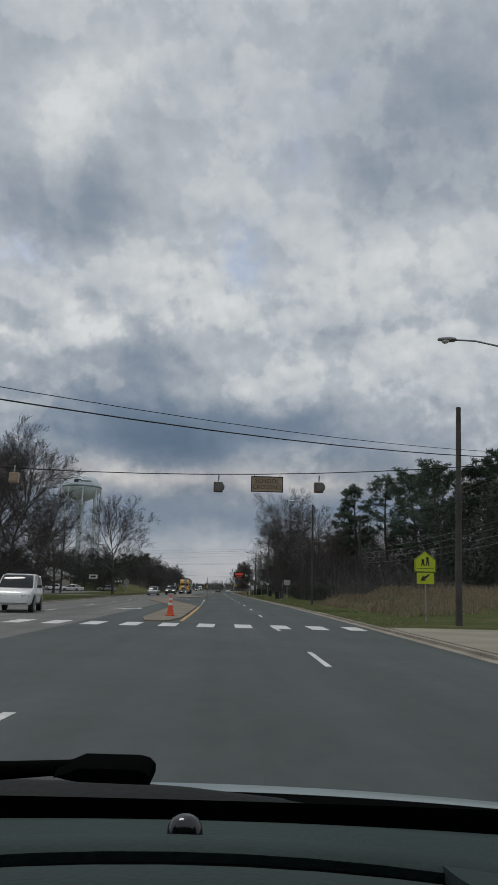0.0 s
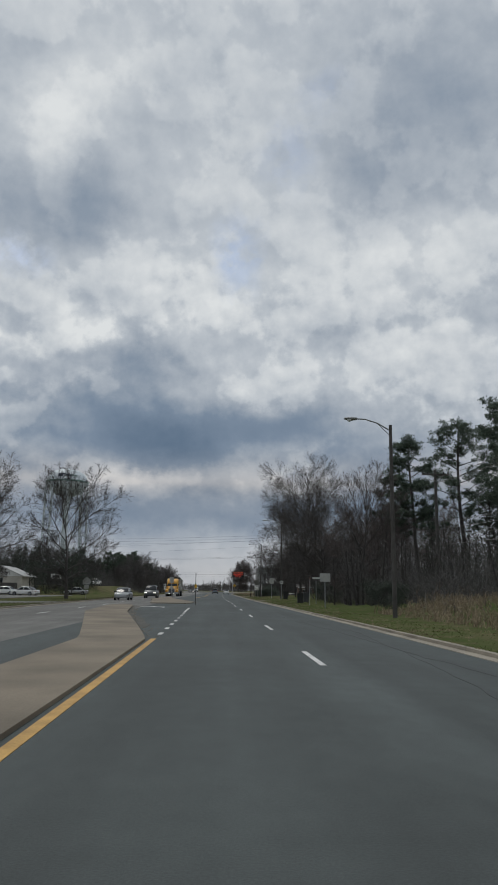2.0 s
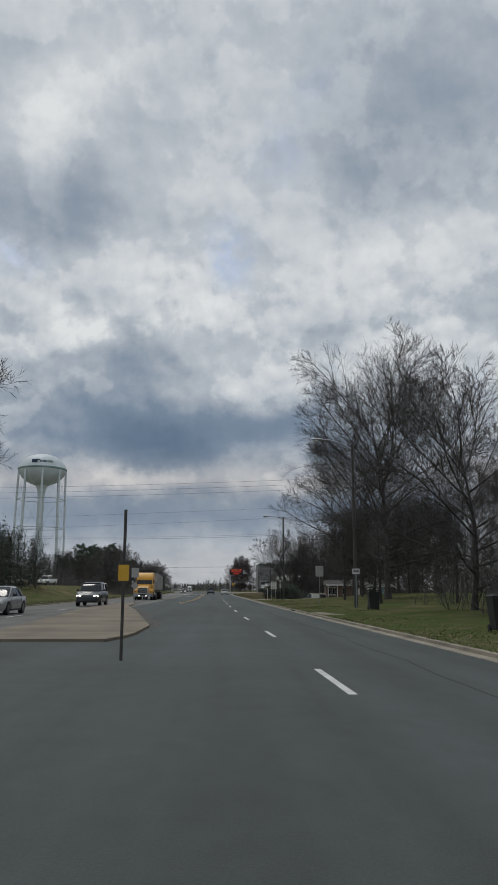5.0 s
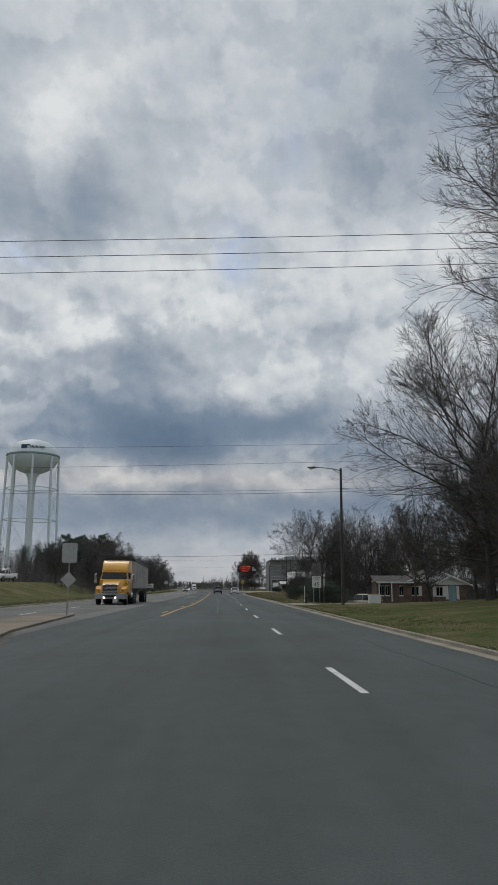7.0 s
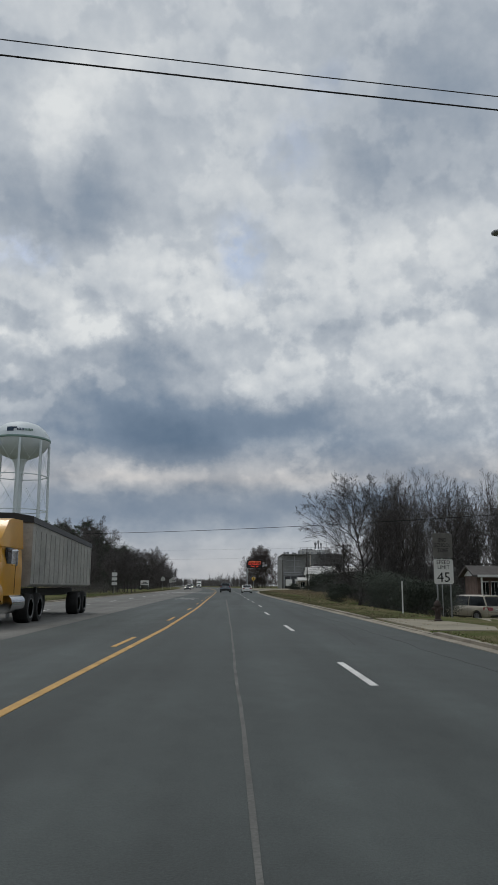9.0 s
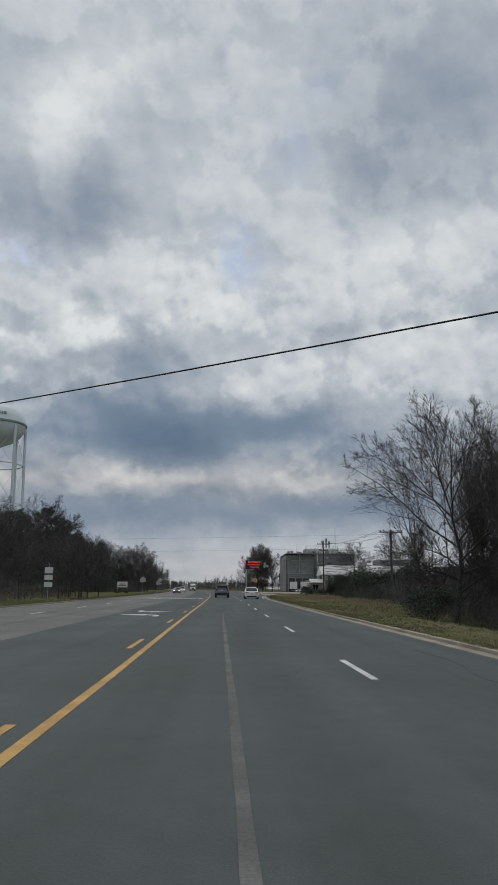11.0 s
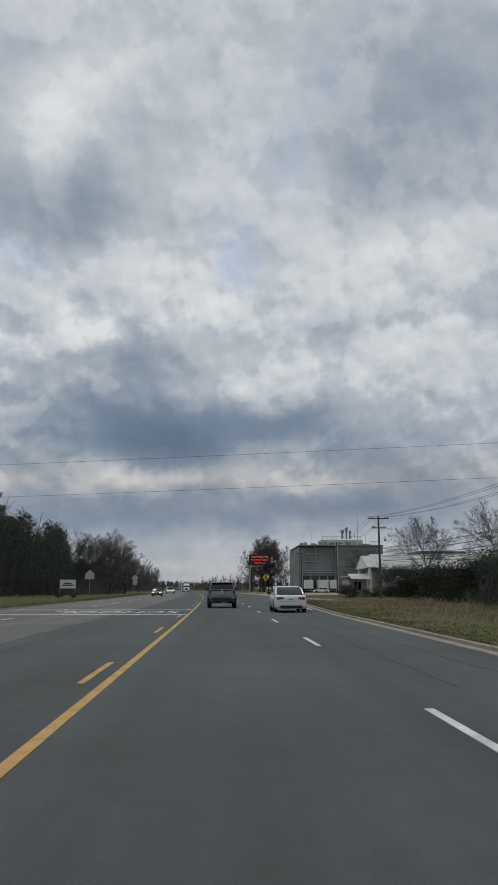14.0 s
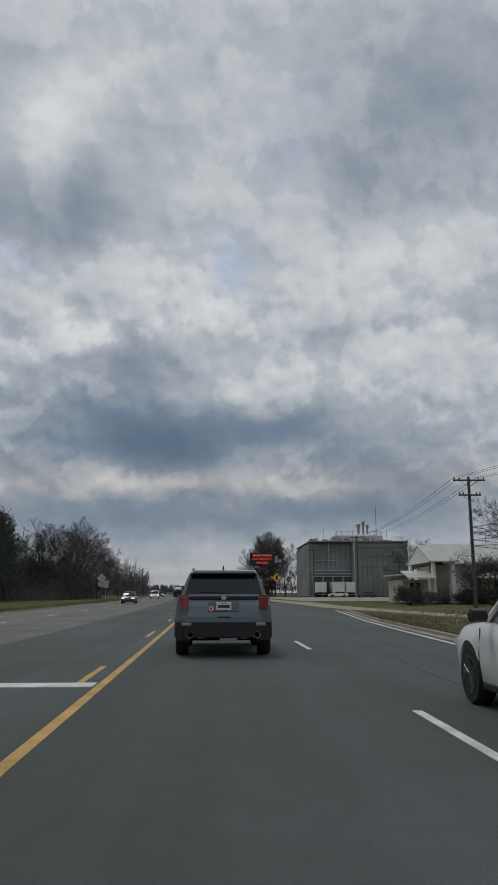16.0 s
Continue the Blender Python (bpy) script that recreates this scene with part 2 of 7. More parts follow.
SIGN_BACK = material("sign_aluminium", (0.42, 0.42, 0.40), 0.55, 0.3, vary=0.12, scale=2, grain=20, bump=0.03)
SIGN_WHITE = material("sign_white", (0.72, 0.72, 0.70), 0.5, vary=0.06, scale=2, grain=20, bump=0.0)
SIGN_GREEN = material("sign_fluorescent_green", (0.52, 0.60, 0.02), 0.45, vary=0.06, scale=2, grain=20, bump=0.0)
SIGN_YELLOW = material("sign_yellow", (0.70, 0.40, 0.03), 0.45, vary=0.06, scale=2, grain=20, bump=0.0)
SIGN_GREEN_DARK = material("sign_dark_green", (0.03, 0.11, 0.07), 0.5, vary=0.1, scale=2, grain=20, bump=0.0)
SIGN_DULL = material("sign_grimy", (0.14, 0.135, 0.125), 0.7, vary=0.2, scale=3, grain=20, bump=0.0)
BEACON = material("beacon_paint", (0.20, 0.125, 0.085), 0.65, vary=0.2, scale=3, grain=20, bump=0.0)
SIGN_FADED = material("faded_lettering", (0.085, 0.065, 0.05), 0.7, vary=0.3, scale=6, grain=20, bump=0.0)
DRY_BRUSH = material("dry_brush", (0.150, 0.112, 0.088), 0.95, vary=0.3, scale=0.5, grain=6, bump=0.0)
SIGN_RED = material("sign_red", (0.45, 0.03, 0.03), 0.45, vary=0.06, scale=2, grain=20, bump=0.0)
SIGN_BLACK = material("sign_black", (0.015, 0.015, 0.015), 0.5, vary=0.1, scale=2, grain=20, bump=0.0)
SIGN_TAN = material("sign_faded", (0.36, 0.27, 0.18), 0.6, vary=0.12, scale=3, grain=20, bump=0.0)
BLACK = material("black_plastic", (0.016, 0.017, 0.017), 0.55, vary=0.2, scale=6, grain=90, bump=0.08)
CABIN = material("cabin_black", (0.005, 0.0055, 0.0055), 0.85, vary=0.2, scale=6, grain=90, bump=0.05, spec=0.0)
RUBBER = material("rubber", (0.018, 0.018, 0.018), 0.85, vary=0.2, scale=6, grain=60, bump=0.1)
GLASS_DARK = material("tinted_glass", (0.010, 0.013, 0.015), 0.06, vary=0.1, scale=1, grain=5, bump=0.0, spec=0.45)
CAR_BLUE = material("car_paint_blue_grey", (0.165, 0.205, 0.24), 0.34, 0.15, vary=0.05, scale=2, grain=200, bump=0.0, coat=0.6)
CAR_WHITE = material("car_paint_white", (0.74, 0.74, 0.72), 0.3, vary=0.04, scale=2, grain=200, bump=0.0, coat=0.6)
CAR_GREY = material("car_paint_silver", (0.34, 0.35, 0.35), 0.32, 0.35, vary=0.05, scale=2, grain=200, bump=0.0, coat=0.6)
CAR_DARK = material("car_paint_dark", (0.04, 0.045, 0.05), 0.3, 0.2, vary=0.05, scale=2, grain=200, bump=0.0, coat=0.6)
CAR_BEIGE = material("car_paint_beige", (0.42, 0.38, 0.31), 0.35, 0.2, vary=0.05, scale=2, grain=200, bump=0.0, coat=0.5)
TRUCK_YELLOW = material("truck_paint_yellow", (0.66, 0.33, 0.025), 0.35, vary=0.07, scale=1.5, grain=60, bump=0.0, coat=0.4)
CHROME = material("chrome", (0.62, 0.63, 0.64), 0.15, 1.0, vary=0.05, scale=4, grain=40, bump=0.0)
LENS_RED = material("red_lens", (0.24, 0.012, 0.015), 0.2, vary=0.1, scale=6, grain=40, bump=0.0, coat=0.5)
LENS_CLEAR = material("clear_lens", (0.62, 0.63, 0.62), 0.15, vary=0.1, scale=6, grain=40, bump=0.0, coat=0.5)
HEADLIGHT = glowing("headlight", (1.0, 0.95, 0.85), 1.4)
ORANGE = material("cone_orange", (0.72, 0.10, 0.03), 0.5, vary=0.12, scale=3, grain=30, bump=0.0)
# pale tank paint with the cool cast of distant haze mixed into its colour
TANK = material("tank_paint_hazed", (0.60, 0.66, 0.69), 0.55, vary=0.08, scale=0.15, grain=3, bump=0.0)
TANK_GREEN = material("tank_green", (0.17, 0.28, 0.25), 0.55, vary=0.1, scale=0.3, grain=4, bump=0.0)
TANK_NAVY = material("tank_navy", (0.02, 0.05, 0.10), 0.55, vary=0.1, scale=0.3, grain=4, bump=0.0)
PLANT_WALL = material("plant_wall", (0.215, 0.222, 0.218), 0.9, vary=0.25, scale=0.12, grain=1.2, bump=0.2)
# dark grey of roof slab and bin; also painted shade for bays and openings
PLANT_DARK = material("plant_dark_grey", (0.075, 0.078, 0.08), 0.9, vary=0.25, scale=0.2, grain=2, bump=0.2)
WALL_BEIGE = material("wall_beige", (0.46, 0.43, 0.37), 0.85, vary=0.12, scale=0.6, grain=12, bump=0.1)
WALL_WHITE = material("siding_white", (0.68, 0.68, 0.66), 0.7, vary=0.07, scale=0.8, grain=14, bump=0.05)
BRICK = material("brick_red", (0.15, 0.102, 0.085), 0.9, vary=0.3, scale=2.5, grain=18, bump=0.3)
ROOF_GREY = material("roof_shingle", (0.085, 0.077, 0.073), 0.9, vary=0.2, scale=1.2, grain=10, bump=0.3)
ROOF_TIN = material("roof_metal", (0.50, 0.50, 0.48), 0.45, 0.4, vary=0.12, scale=0.6, grain=8, bump=0.05)
# needles and leaves are lightened too, haze being put into their base colours
NEEDLES = island_leaves("pine_needles", (0.044, 0.066, 0.052), (0.118, 0.148, 0.108))
SHRUB_LEAF = island_leaves("shrub_leaves", (0.032, 0.040, 0.034), (0.078, 0.088, 0.070))
BROWN_LEAF = island_leaves("withered_leaves", (0.066, 0.064, 0.062), (0.116, 0.110, 0.104))
DRY_GRASS = island_leaves("dry_grass", (0.19, 0.15, 0.105), (0.40, 0.325, 0.225), 0.9)
GREEN_GRASS = island_leaves("green_grass", (0.10, 0.135, 0.045), (0.19, 0.215, 0.09), 0.9)
DULL_GRASS = island_leaves("dull_grass", (0.10, 0.108, 0.056), (0.20, 0.185, 0.11), 0.9)


def ground_material():
    """Winter lawn: worn green, straw and bare earth in patches."""
    m = bpy.data.materials.new("winter_lawn")
    m.use_nodes = True
    nt = m.node_tree
    b = nt.nodes["Principled BSDF"]
    b.inputs["Roughness"].default_value = 0.95
    b.inputs["Specular IOR Level"].default_value = 0.0
    co = nt.nodes.new("ShaderNodeTexCoord").outputs["Object"]
    made = []
    for scale, detail in ((0.045, 5), (0.6, 6), (14, 3)):
        n = nt.nodes.new("ShaderNodeTexNoise")
        n.inputs["Scale"].default_value, n.inputs["Detail"].default_value = scale, detail
        nt.links.new(co, n.inputs["Vector"])
        made.append(n.outputs["Fac"])
    r1 = nt.nodes.new("ShaderNodeValToRGB")
    r1.color_ramp.elements.new(0.5)
    for k, (pos, col) in enumerate(((0.36, (0.062, 0.092, 0.030)), (0.53, (0.086, 0.098, 0.044)), (0.72, (0.160, 0.132, 0.084)))):
        r1.color_ramp.elements[k].position = pos
        r1.color_ramp.elements[k].color = (*col, 1)
    add = nt.nodes.new("ShaderNodeMath")
    add.operation = "MULTIPLY_ADD"
    nt.links.new(made[1], add.inputs[0])
    add.inputs[1].default_value = 0.6
    half = nt.nodes.new("ShaderNodeMath")
    half.operation = "MULTIPLY_ADD"
    half.inputs[1].default_value = 0.42
    nt.links.new(made[0], half.inputs[0])
    # the lawn is greenest below the first wood and straw-coloured further off
    axes3 = nt.nodes.new("ShaderNodeSeparateXYZ")
    nt.links.new(co, axes3.inputs[0])
    off, away = nt.nodes.new("ShaderNodeMath"), nt.nodes.new("ShaderNodeMath")
    off.operation, off.inputs[1].default_value, away.operation = "SUBTRACT", 85, "ABSOLUTE"
    nt.links.new(axes3.outputs[1], off.inputs[0])
    nt.links.new(off.outputs[0], away.inputs[0])
    far_straw = nt.nodes.new("ShaderNodeMapRange")
    for k, val in zip((1, 2, 3, 4), (15, 130, 0.0, 0.075)):
        far_straw.inputs[k].default_value = val
    nt.links.new(away.outputs[0], far_straw.inputs[0])
    nt.links.new(far_straw.outputs[0], half.inputs[2])
    nt.links.new(half.outputs[0], add.inputs[2])
    nt.links.new(add.outputs[0], r1.inputs[0])
    gr = nt.nodes.new("ShaderNodeMapRange")
    gr.inputs[1].default_value, gr.inputs[2].default_value, gr.inputs[3].default_value, gr.inputs[4].default_value = 0.25, 0.75, 0.7, 1.3
    nt.links.new(made[2], gr.inputs[0])
    mul = nt.nodes.new("ShaderNodeMix")
    mul.data_type, mul.blend_type = "RGBA", "MULTIPLY"
    mul.inputs[0].default_value = 1.0
    nt.links.new(r1.outputs[0], mul.inputs[6])
    nt.links.new(gr.outputs[0], mul.inputs[7])
    nt.links.new(mul.outputs[2], b.inputs["Base Color"])
    bp = nt.nodes.new("ShaderNodeBump")
    bp.inputs["Strength"].default_value, bp.inputs["Distance"].default_value = 0.5, 0.06
    nt.links.new(made[2], bp.inputs["Height"])
    nt.links.new(bp.outputs[0], b.inputs["Normal"])
    return m


LAWN = ground_material()

# ---- building helpers ----


def bm_new():
    return bmesh.new()


def box(bm, x, y, z, sx, sy, sz, bevel=0.0, turn=None):
    """A block centred at x, y, z."""
    m = Matrix.Translation((x, y, z)) @ (turn or Matrix()) @ Matrix.Diagonal((sx, sy, sz, 1))
    made = bmesh.ops.create_cube(bm, size=1, matrix=m)
    if bevel:
        edges = list({e for q in made["verts"] for e in q.link_edges})
        bmesh.ops.bevel(bm, geom=edges, offset=bevel, segments=2, affect="EDGES", profile=0.6)
    return bm


def tube(bm, pts, radii, sides=8, caps=True):
    """A round bar along pts, with a radius at each point."""
    pts = [Vector(q) for q in pts]
    if isinstance(radii, (int, float)):
        radii = [radii] * len(pts)
    rings = []
    for i, (q, r) in enumerate(zip(pts, radii)):
        d = (pts[min(i + 1, len(pts) - 1)] - pts[max(i - 1, 0)]).normalized()
        a = d.orthogonal().normalized() if abs(d.z) > 0.9 else d.cross(Vector((0, 0, 1))).normalized()
        c = d.cross(a)
        rings.append([bm.verts.new(q + r * (math.cos(k * math.tau / sides) * a + math.sin(k * math.tau / sides) * c)) for k in range(sides)])
    for r0, r1 in zip(rings, rings[1:]):
        for k in range(sides):
            bm.faces.new((r0[k], r0[(k + 1) % sides], r1[(k + 1) % sides], r1[k]))
    if caps:
        bm.faces.new(rings[0][::-1])
        bm.faces.new(rings[-1])
    return bm


def lathe(bm, profile, sides=24, at=(0, 0, 0)):
    """A turned body: profile of (radius, z)."""
    rings = [[bm.verts.new((at[0] + r * math.cos(k * math.tau / sides), at[1] + r * math.sin(k * math.tau / sides), at[2] + z)) for k in range(sides)] for r, z in profile]
    for r0, r1 in zip(rings, rings[1:]):
        for k in range(sides):
            bm.faces.new((r0[k], r0[(k + 1) % sides], r1[(k + 1) % sides], r1[k]))
    bm.faces.new(rings[0][::-1])
    bm.faces.new(rings[-1])
    return bm


def prism(bm, outline, y0, y1, axis="y"):
    """An outline in (x, z) pushed from y0 to y1; axis 'x' takes (y, z), 'z' takes (x, y)."""
    place = {"y": lambda a, b, d: (a, d, b), "x": lambda a, b, d: (d, a, b), "z": lambda a, b, d: (a, b, d)}[axis]
    n0 = [bm.verts.new(place(a, b, y0)) for a, b in outline]
    n1 = [bm.verts.new(place(a, b, y1)) for a, b in outline]
    n = len(outline)
    for k in range(n):
        bm.faces.new((n0[k], n0[(k + 1) % n], n1[(k + 1) % n], n1[k]))
    bm.faces.new(n0[::-1])
    bm.faces.new(n1)
    bmesh.ops.recalc_face_normals(bm, faces=bm.faces)
    return bm


def mesh_of(name, bm, mat, smooth=False):
    me = bpy.data.meshes.new(name)
    bm.to_mesh(me)
    bm.free()
    me.materials.append(mat)
    if smooth:
        me.shade_smooth()
        if smooth != "all":
            me.set_sharp_from_angle(angle=radians(38))
    return me


def part(name, bm, mat, parent=None, label="", smooth=False, kind=""):
    ob = new(name, mesh_of(name, bm, mat, smooth))
    ob.parent = parent
    return tagged(ob, label, kind=kind)


def raw(name, verts, faces, mat, parent=None, label="", kind="", smooth=False):
    me = bpy.data.meshes.new(name)
    me.from_pydata(verts, [], faces)
    me.materials.append(mat)
    if smooth:
        me.shade_smooth()
    ob = new(name, me)
    ob.parent = parent
    return tagged(ob, label, kind=kind)


def thing(name, label, category, group="", m=None):
    ob = new(name)
    ob.empty_display_size = 0.2
    if m is not None:
        ob.matrix_basis = m
    return tagged(ob, label, category, group)


def structure(name, bm, mat, label, category="", smooth=False):
    return tagged(part(name, bm, mat, None, "", smooth), label, category, kind="structure")


def letters(name, text, size, mat, parent, at, turn=(90, 0, 0), deep=0.004, wide=1.0):
    cu = bpy.data.curves.new(name, "FONT")
    cu.body, cu.size, cu.align_x, cu.align_y, cu.extrude, cu.resolution_u = text, size, "CENTER", "CENTER", deep, 2
    cu.space_line = 0.95
    tmp = new(name, cu)
    bpy.context.view_layer.update()
    me = bpy.data.meshes.new_from_object(tmp.evaluated_get(bpy.context.evaluated_depsgraph_get()))
    bpy.data.objects.remove(tmp)
    bpy.data.curves.remove(cu)
    me.materials.clear()
    me.materials.append(mat)
    ob = new(name, me)
    ob.parent = parent
    ob.matrix_basis = pose(*at, *turn) @ Matrix.Diagonal((wide, 1, 1, 1))
    return ob


# ---- the road's line: x of the driven lane's middle at a distance y along it ----
KX = [q[1] for q in PATH]
KY = [q[2] for q in PATH]


def lane(y):
    if y < 0:
        return 0.0
    if y <= 280:
        return float(np.interp(y, KY, KX))
    d = y - 280
    x = float(np.interp(280, KY, KX)) - 0.0085 * d
    return x - min(d, 420) ** 2 / 8600 - (0.0977 * (d - 420) if d > 420 else 0)


def bank(x, y):
    """Height of the ground beside the road."""
    u = x - lane(y)
    rise = 0.0
    if u > 6.4:
        near = max(0.0, min(1.0, (u - 6.4) / 12))
        along = max(0.0, 1 - abs(y - 150) / 42) if y > 108 else 0.0
        rise += 0.95 * near * min(1.0, along * 1.6)
        rise += 1.6 * max(0.0, min(1.0, (u - 10.5) / 6)) * max(0.0, 1 - abs(y - 68) / 40)
    if u > 9 and y > 188:
        rise -= 1.2 * max(0.0, min(1.0, (u - 9) / 6)) * max(0.0, min(1.0, (y - 188) / 14)) * max(0.0, min(1.0, (262 - y) / 20))
    if u < -22 and 196 < y < 285:
        rise += 1.9 * min(1.0, (-22 - u) / 5) * max(0.0, min(1.0, (y - 196) / 16, (285 - y) / 16))
    if u < -14:
        rise += 0.4 * max(0.0, min(1.0, (-14 - u) / 20)) * max(0.0, 1 - abs(y - 320) / 90)
    return rise * max(0.0, min(1.0, (110 - abs(u)) / 40))


RIGHT_EDGE, LEFT_EDGE = 5.45, -13.2

# ---- ground, road, kerbs, islands, paint ----
ROWS = list(range(-160, 40, 10)) + list(range(40, 420, 6)) + list(range(420, 900, 20)) + [1000, 1300, 1800, 2600]
COLS = (-2600, -900, -320, -140, -80, -50, -36, -28, -22, -18, -15.5, -13.7, -13.5, 5.6, 5.8, 7, 8.5, 10, 12, 14, 17, 20, 25, 32, 45, 70, 120, 300, 900, 2600)


def knots(points):
    ys, us = [q[0] for q in points], [q[1] for q in points]
    return lambda y: float(np.interp(y, ys, us))


# the right-hand kerb swings out towards the turn lane of the next junction
EDGE = knots(((0, 5.6), (255, 5.6), (289, 5.95), (305, 6.6), (321, 7.5), (345, 10.0), (361, 12.2), (398, 14.8), (470, 18), (560, 16), (700, 8), (900, 6)))
YELLOW = knots(((158, -2.45), (168, -2.3), (183, -1.85), (205, -1.6), (330, -1.55)))


def ground_height(x, y):
    return 0.075 + bank(x, y) + 0.06 * noise.noise((x * 0.15, y * 0.15, 0))


gv, gf = [], []
for y in ROWS:
    for c in COLS:
        x = lane(y) + c
        hidden = -13.6 < c < EDGE(y) + 0.15
        gv.append((x, y, -0.25 if hidden else ground_height(x, y)))
n = len(COLS)
for i in range(len(ROWS) - 1):
    for k in range(n - 1):
        gf.append((i * n + k, i * n + k + 1, (i + 1) * n + k + 1, (i + 1) * n + k))
tagged(raw("ground", gv, gf, LAWN, smooth=True), "patchy green and straw winter lawn beside the road", "grass", kind="structure")


def strip(name, mat, u0, u1, z, y0, y1, step, label, thick=0.2, category="road"):
    """A slab that follows the road; u0 and u1 may be functions of y."""
    f0 = u0 if callable(u0) else (lambda y: u0)
    f1 = u1 if callable(u1) else (lambda y: u1)
    ys = [y0 + (y1 - y0) * k / max(1, round((y1 - y0) / step)) for k in range(max(1, round((y1 - y0) / step)) + 1)]
    vs, fs = [], []
    for y in ys:
        a, b = lane(y) + f0(y), lane(y) + f1(y)
        vs += [(a, y, z), (b, y, z), (b, y, z - thick), (a, y, z - thick)]
    for i in range(len(ys) - 1):
        p, q = i * 4, i * 4 + 4
        fs += [(p, p + 1, q + 1, q), (p + 1, p + 2, q + 2, q + 1), (p + 2, p + 3, q + 3, q + 2), (p + 3, p, q, q + 3)]
    e = len(vs) - 4
    fs += [(3, 2, 1, 0), (e, e + 1, e + 2, e + 3)]
    return tagged(raw(name, vs, fs, mat), label, category, kind="structure")


strip("road", ASPHALT, -5.3, lambda y: EDGE(y) - 0.3, 0.0, -160, 1400, 8, "dark grey worn asphalt carriageway with faint wheel tracks")
strip("road_opposite", ASPHALT_OLD, LEFT_EDGE + 0.3, -5.3, 0.0, -160, 1400, 8, "paler grey old asphalt lanes of the oncoming side")
strip("gutter_right", KERB, lambda y: EDGE(y) - 0.3, EDGE, 0.012, -160, 900, 8, "pale concrete gutter pan stained with dirt", category="gutter")
strip("gutter_left", KERB, LEFT_EDGE, LEFT_EDGE + 0.3, 0.012, -160, 900, 8, "pale concrete gutter pan stained with dirt", category="gutter")
for k in range(105):
    y0 = -20 + k * 3.05
    ramp = 181 < y0 < 188
    strip("kerb", KERB, EDGE, lambda y: EDGE(y) + 0.18, 0.03 if ramp else 0.085, y0 + 0.015, y0 + 3.035, 3, "weathered concrete kerb stone at the lawn's edge", 0.3, "kerb")
strip("kerb", KERB, EDGE, lambda y: EDGE(y) + 0.18, 0.10, -20 + 105 * 3.05, 900, 8, "weathered concrete kerb running into the distance", 0.3, "kerb")
strip("kerb", KERB, LEFT_EDGE - 0.18, LEFT_EDGE, 0.10, -100, 900, 8, "weathered concrete kerb along the oncoming lanes", 0.3, "kerb")


def line(name, mat, u, wide, y0, y1, label, step=8):
    return strip(name, mat, (lambda y: u(y) - wide / 2) if callable(u) else u - wide / 2, (lambda y: u(y) + wide / 2) if callable(u) else u + wide / 2,
                 0.006, y0, y1, step, label, 0.006, "road marking")


# skip line between the two lanes: ten foot dashes, thirty foot gaps
for far in [16.6] + [40.46 + 12.19 * k for k in range(0, 6)]:
    line("lane_dash", PAINT_WHITE, 1.87, 0.11, far - 3.05, far, "worn white skip dash between the lanes", 3)
line("lane_dash", PAINT_WHITE, 1.83, 0.11, 25.0, 26.3, "short white lane stub meeting the crosswalk", 2)
for far in [125.24 + 12.19 * k for k in range(-1, 7)]:
    line("lane_dash", PAINT_WHITE, 1.97, 0.11, far - 3.05, far, "worn white skip dash between the lanes", 3)
for far in [223.56 + 12.19 * k for k in range(-1, 40)]:
    line("lane_dash", PAINT_WHITE, 2.28, 0.11, far - 3.05, far, "worn white skip dash between the lanes", 3)
for far in [30.2 + 12.19 * k for k in range(0, 45)]:
    line("lane_dash", PAINT_WHITE, -9.2, 0.11, far - 3.05, far, "worn white skip dash on the oncoming side", 3)
line("lane_line", PAINT_WHITE, lambda y: -2.15 - 0.06 * (8.05 - y), 0.13, 4.6, 8.05, "worn white line beside the driven lane", 3)
# crosswalk bars, each split by a seam
for k in range(-10, 4):
    c = 0.70 + 1.335 * k
    for d in (-0.155, 0.155):
        line("crosswalk_bar", PAINT_WHITE, c + d, 0.303, 26.35, 28.85, "chipped white crosswalk bar split by a seam", 3)
# school-side paint and islands
line("edge_line", PAINT_YELLOW, -1.70, 0.14, 30.6, 56.5, "yellow edge line beside the concrete island")
line("edge_line", PAINT_YELLOW, YELLOW, 0.13, 160, 330, "solid yellow line of the turn lane")
line("edge_line", PAINT_YELLOW, -1.55, 0.13, 345, 900, "solid yellow line of the turn lane")
line("edge_line", PAINT_WHITE, lambda y: EDGE(y) - 0.55, 0.12, 299, 460, "white edge line beside the gutter")
far = 168.0
while far < 700:
    if not 328 < far < 347:
        line("turn_lane_dash", PAINT_YELLOW, lambda y: YELLOW(y) - 0.36, 0.11, far - 3.05, far, "worn yellow dash of the turn lane", 3)
    far += 12.19
for k in range(7):
    line("turn_lane_dash", PAINT_WHITE, -1.68, 0.13, 58.4 + k * 3.15, 59.4 + k * 3.15, "short white dash opening the turn lane", 1)
line("turn_lane_line", PAINT_WHITE, -1.75, 0.13, 80.3, 91, "solid white line of the turn lane")
for y0, deep in ((290.3, 0.5), (299.0, 0.5)):
    strip("legend_line", PAINT_WHITE, -12.6, lambda y: YELLOW(y) - 0.1, 0.010, y0, y0 + deep, 2, "white line framing the road legend", 0.010, "road marking")
legend = letters("road_legend", "SCHOOL", 1.0, PAINT_WHITE, None, (-8.4, 294.9, 0.004), (0, 0, 180), 0.003)
legend.matrix_basis = pose(-8.4, 294.9, 0.004, 0, 0, 180) @ Matrix.Diagonal((1.68, 5.5, 1, 1))
tagged(legend, "worn white school legend painted on the oncoming lanes", "road marking", kind="structure")


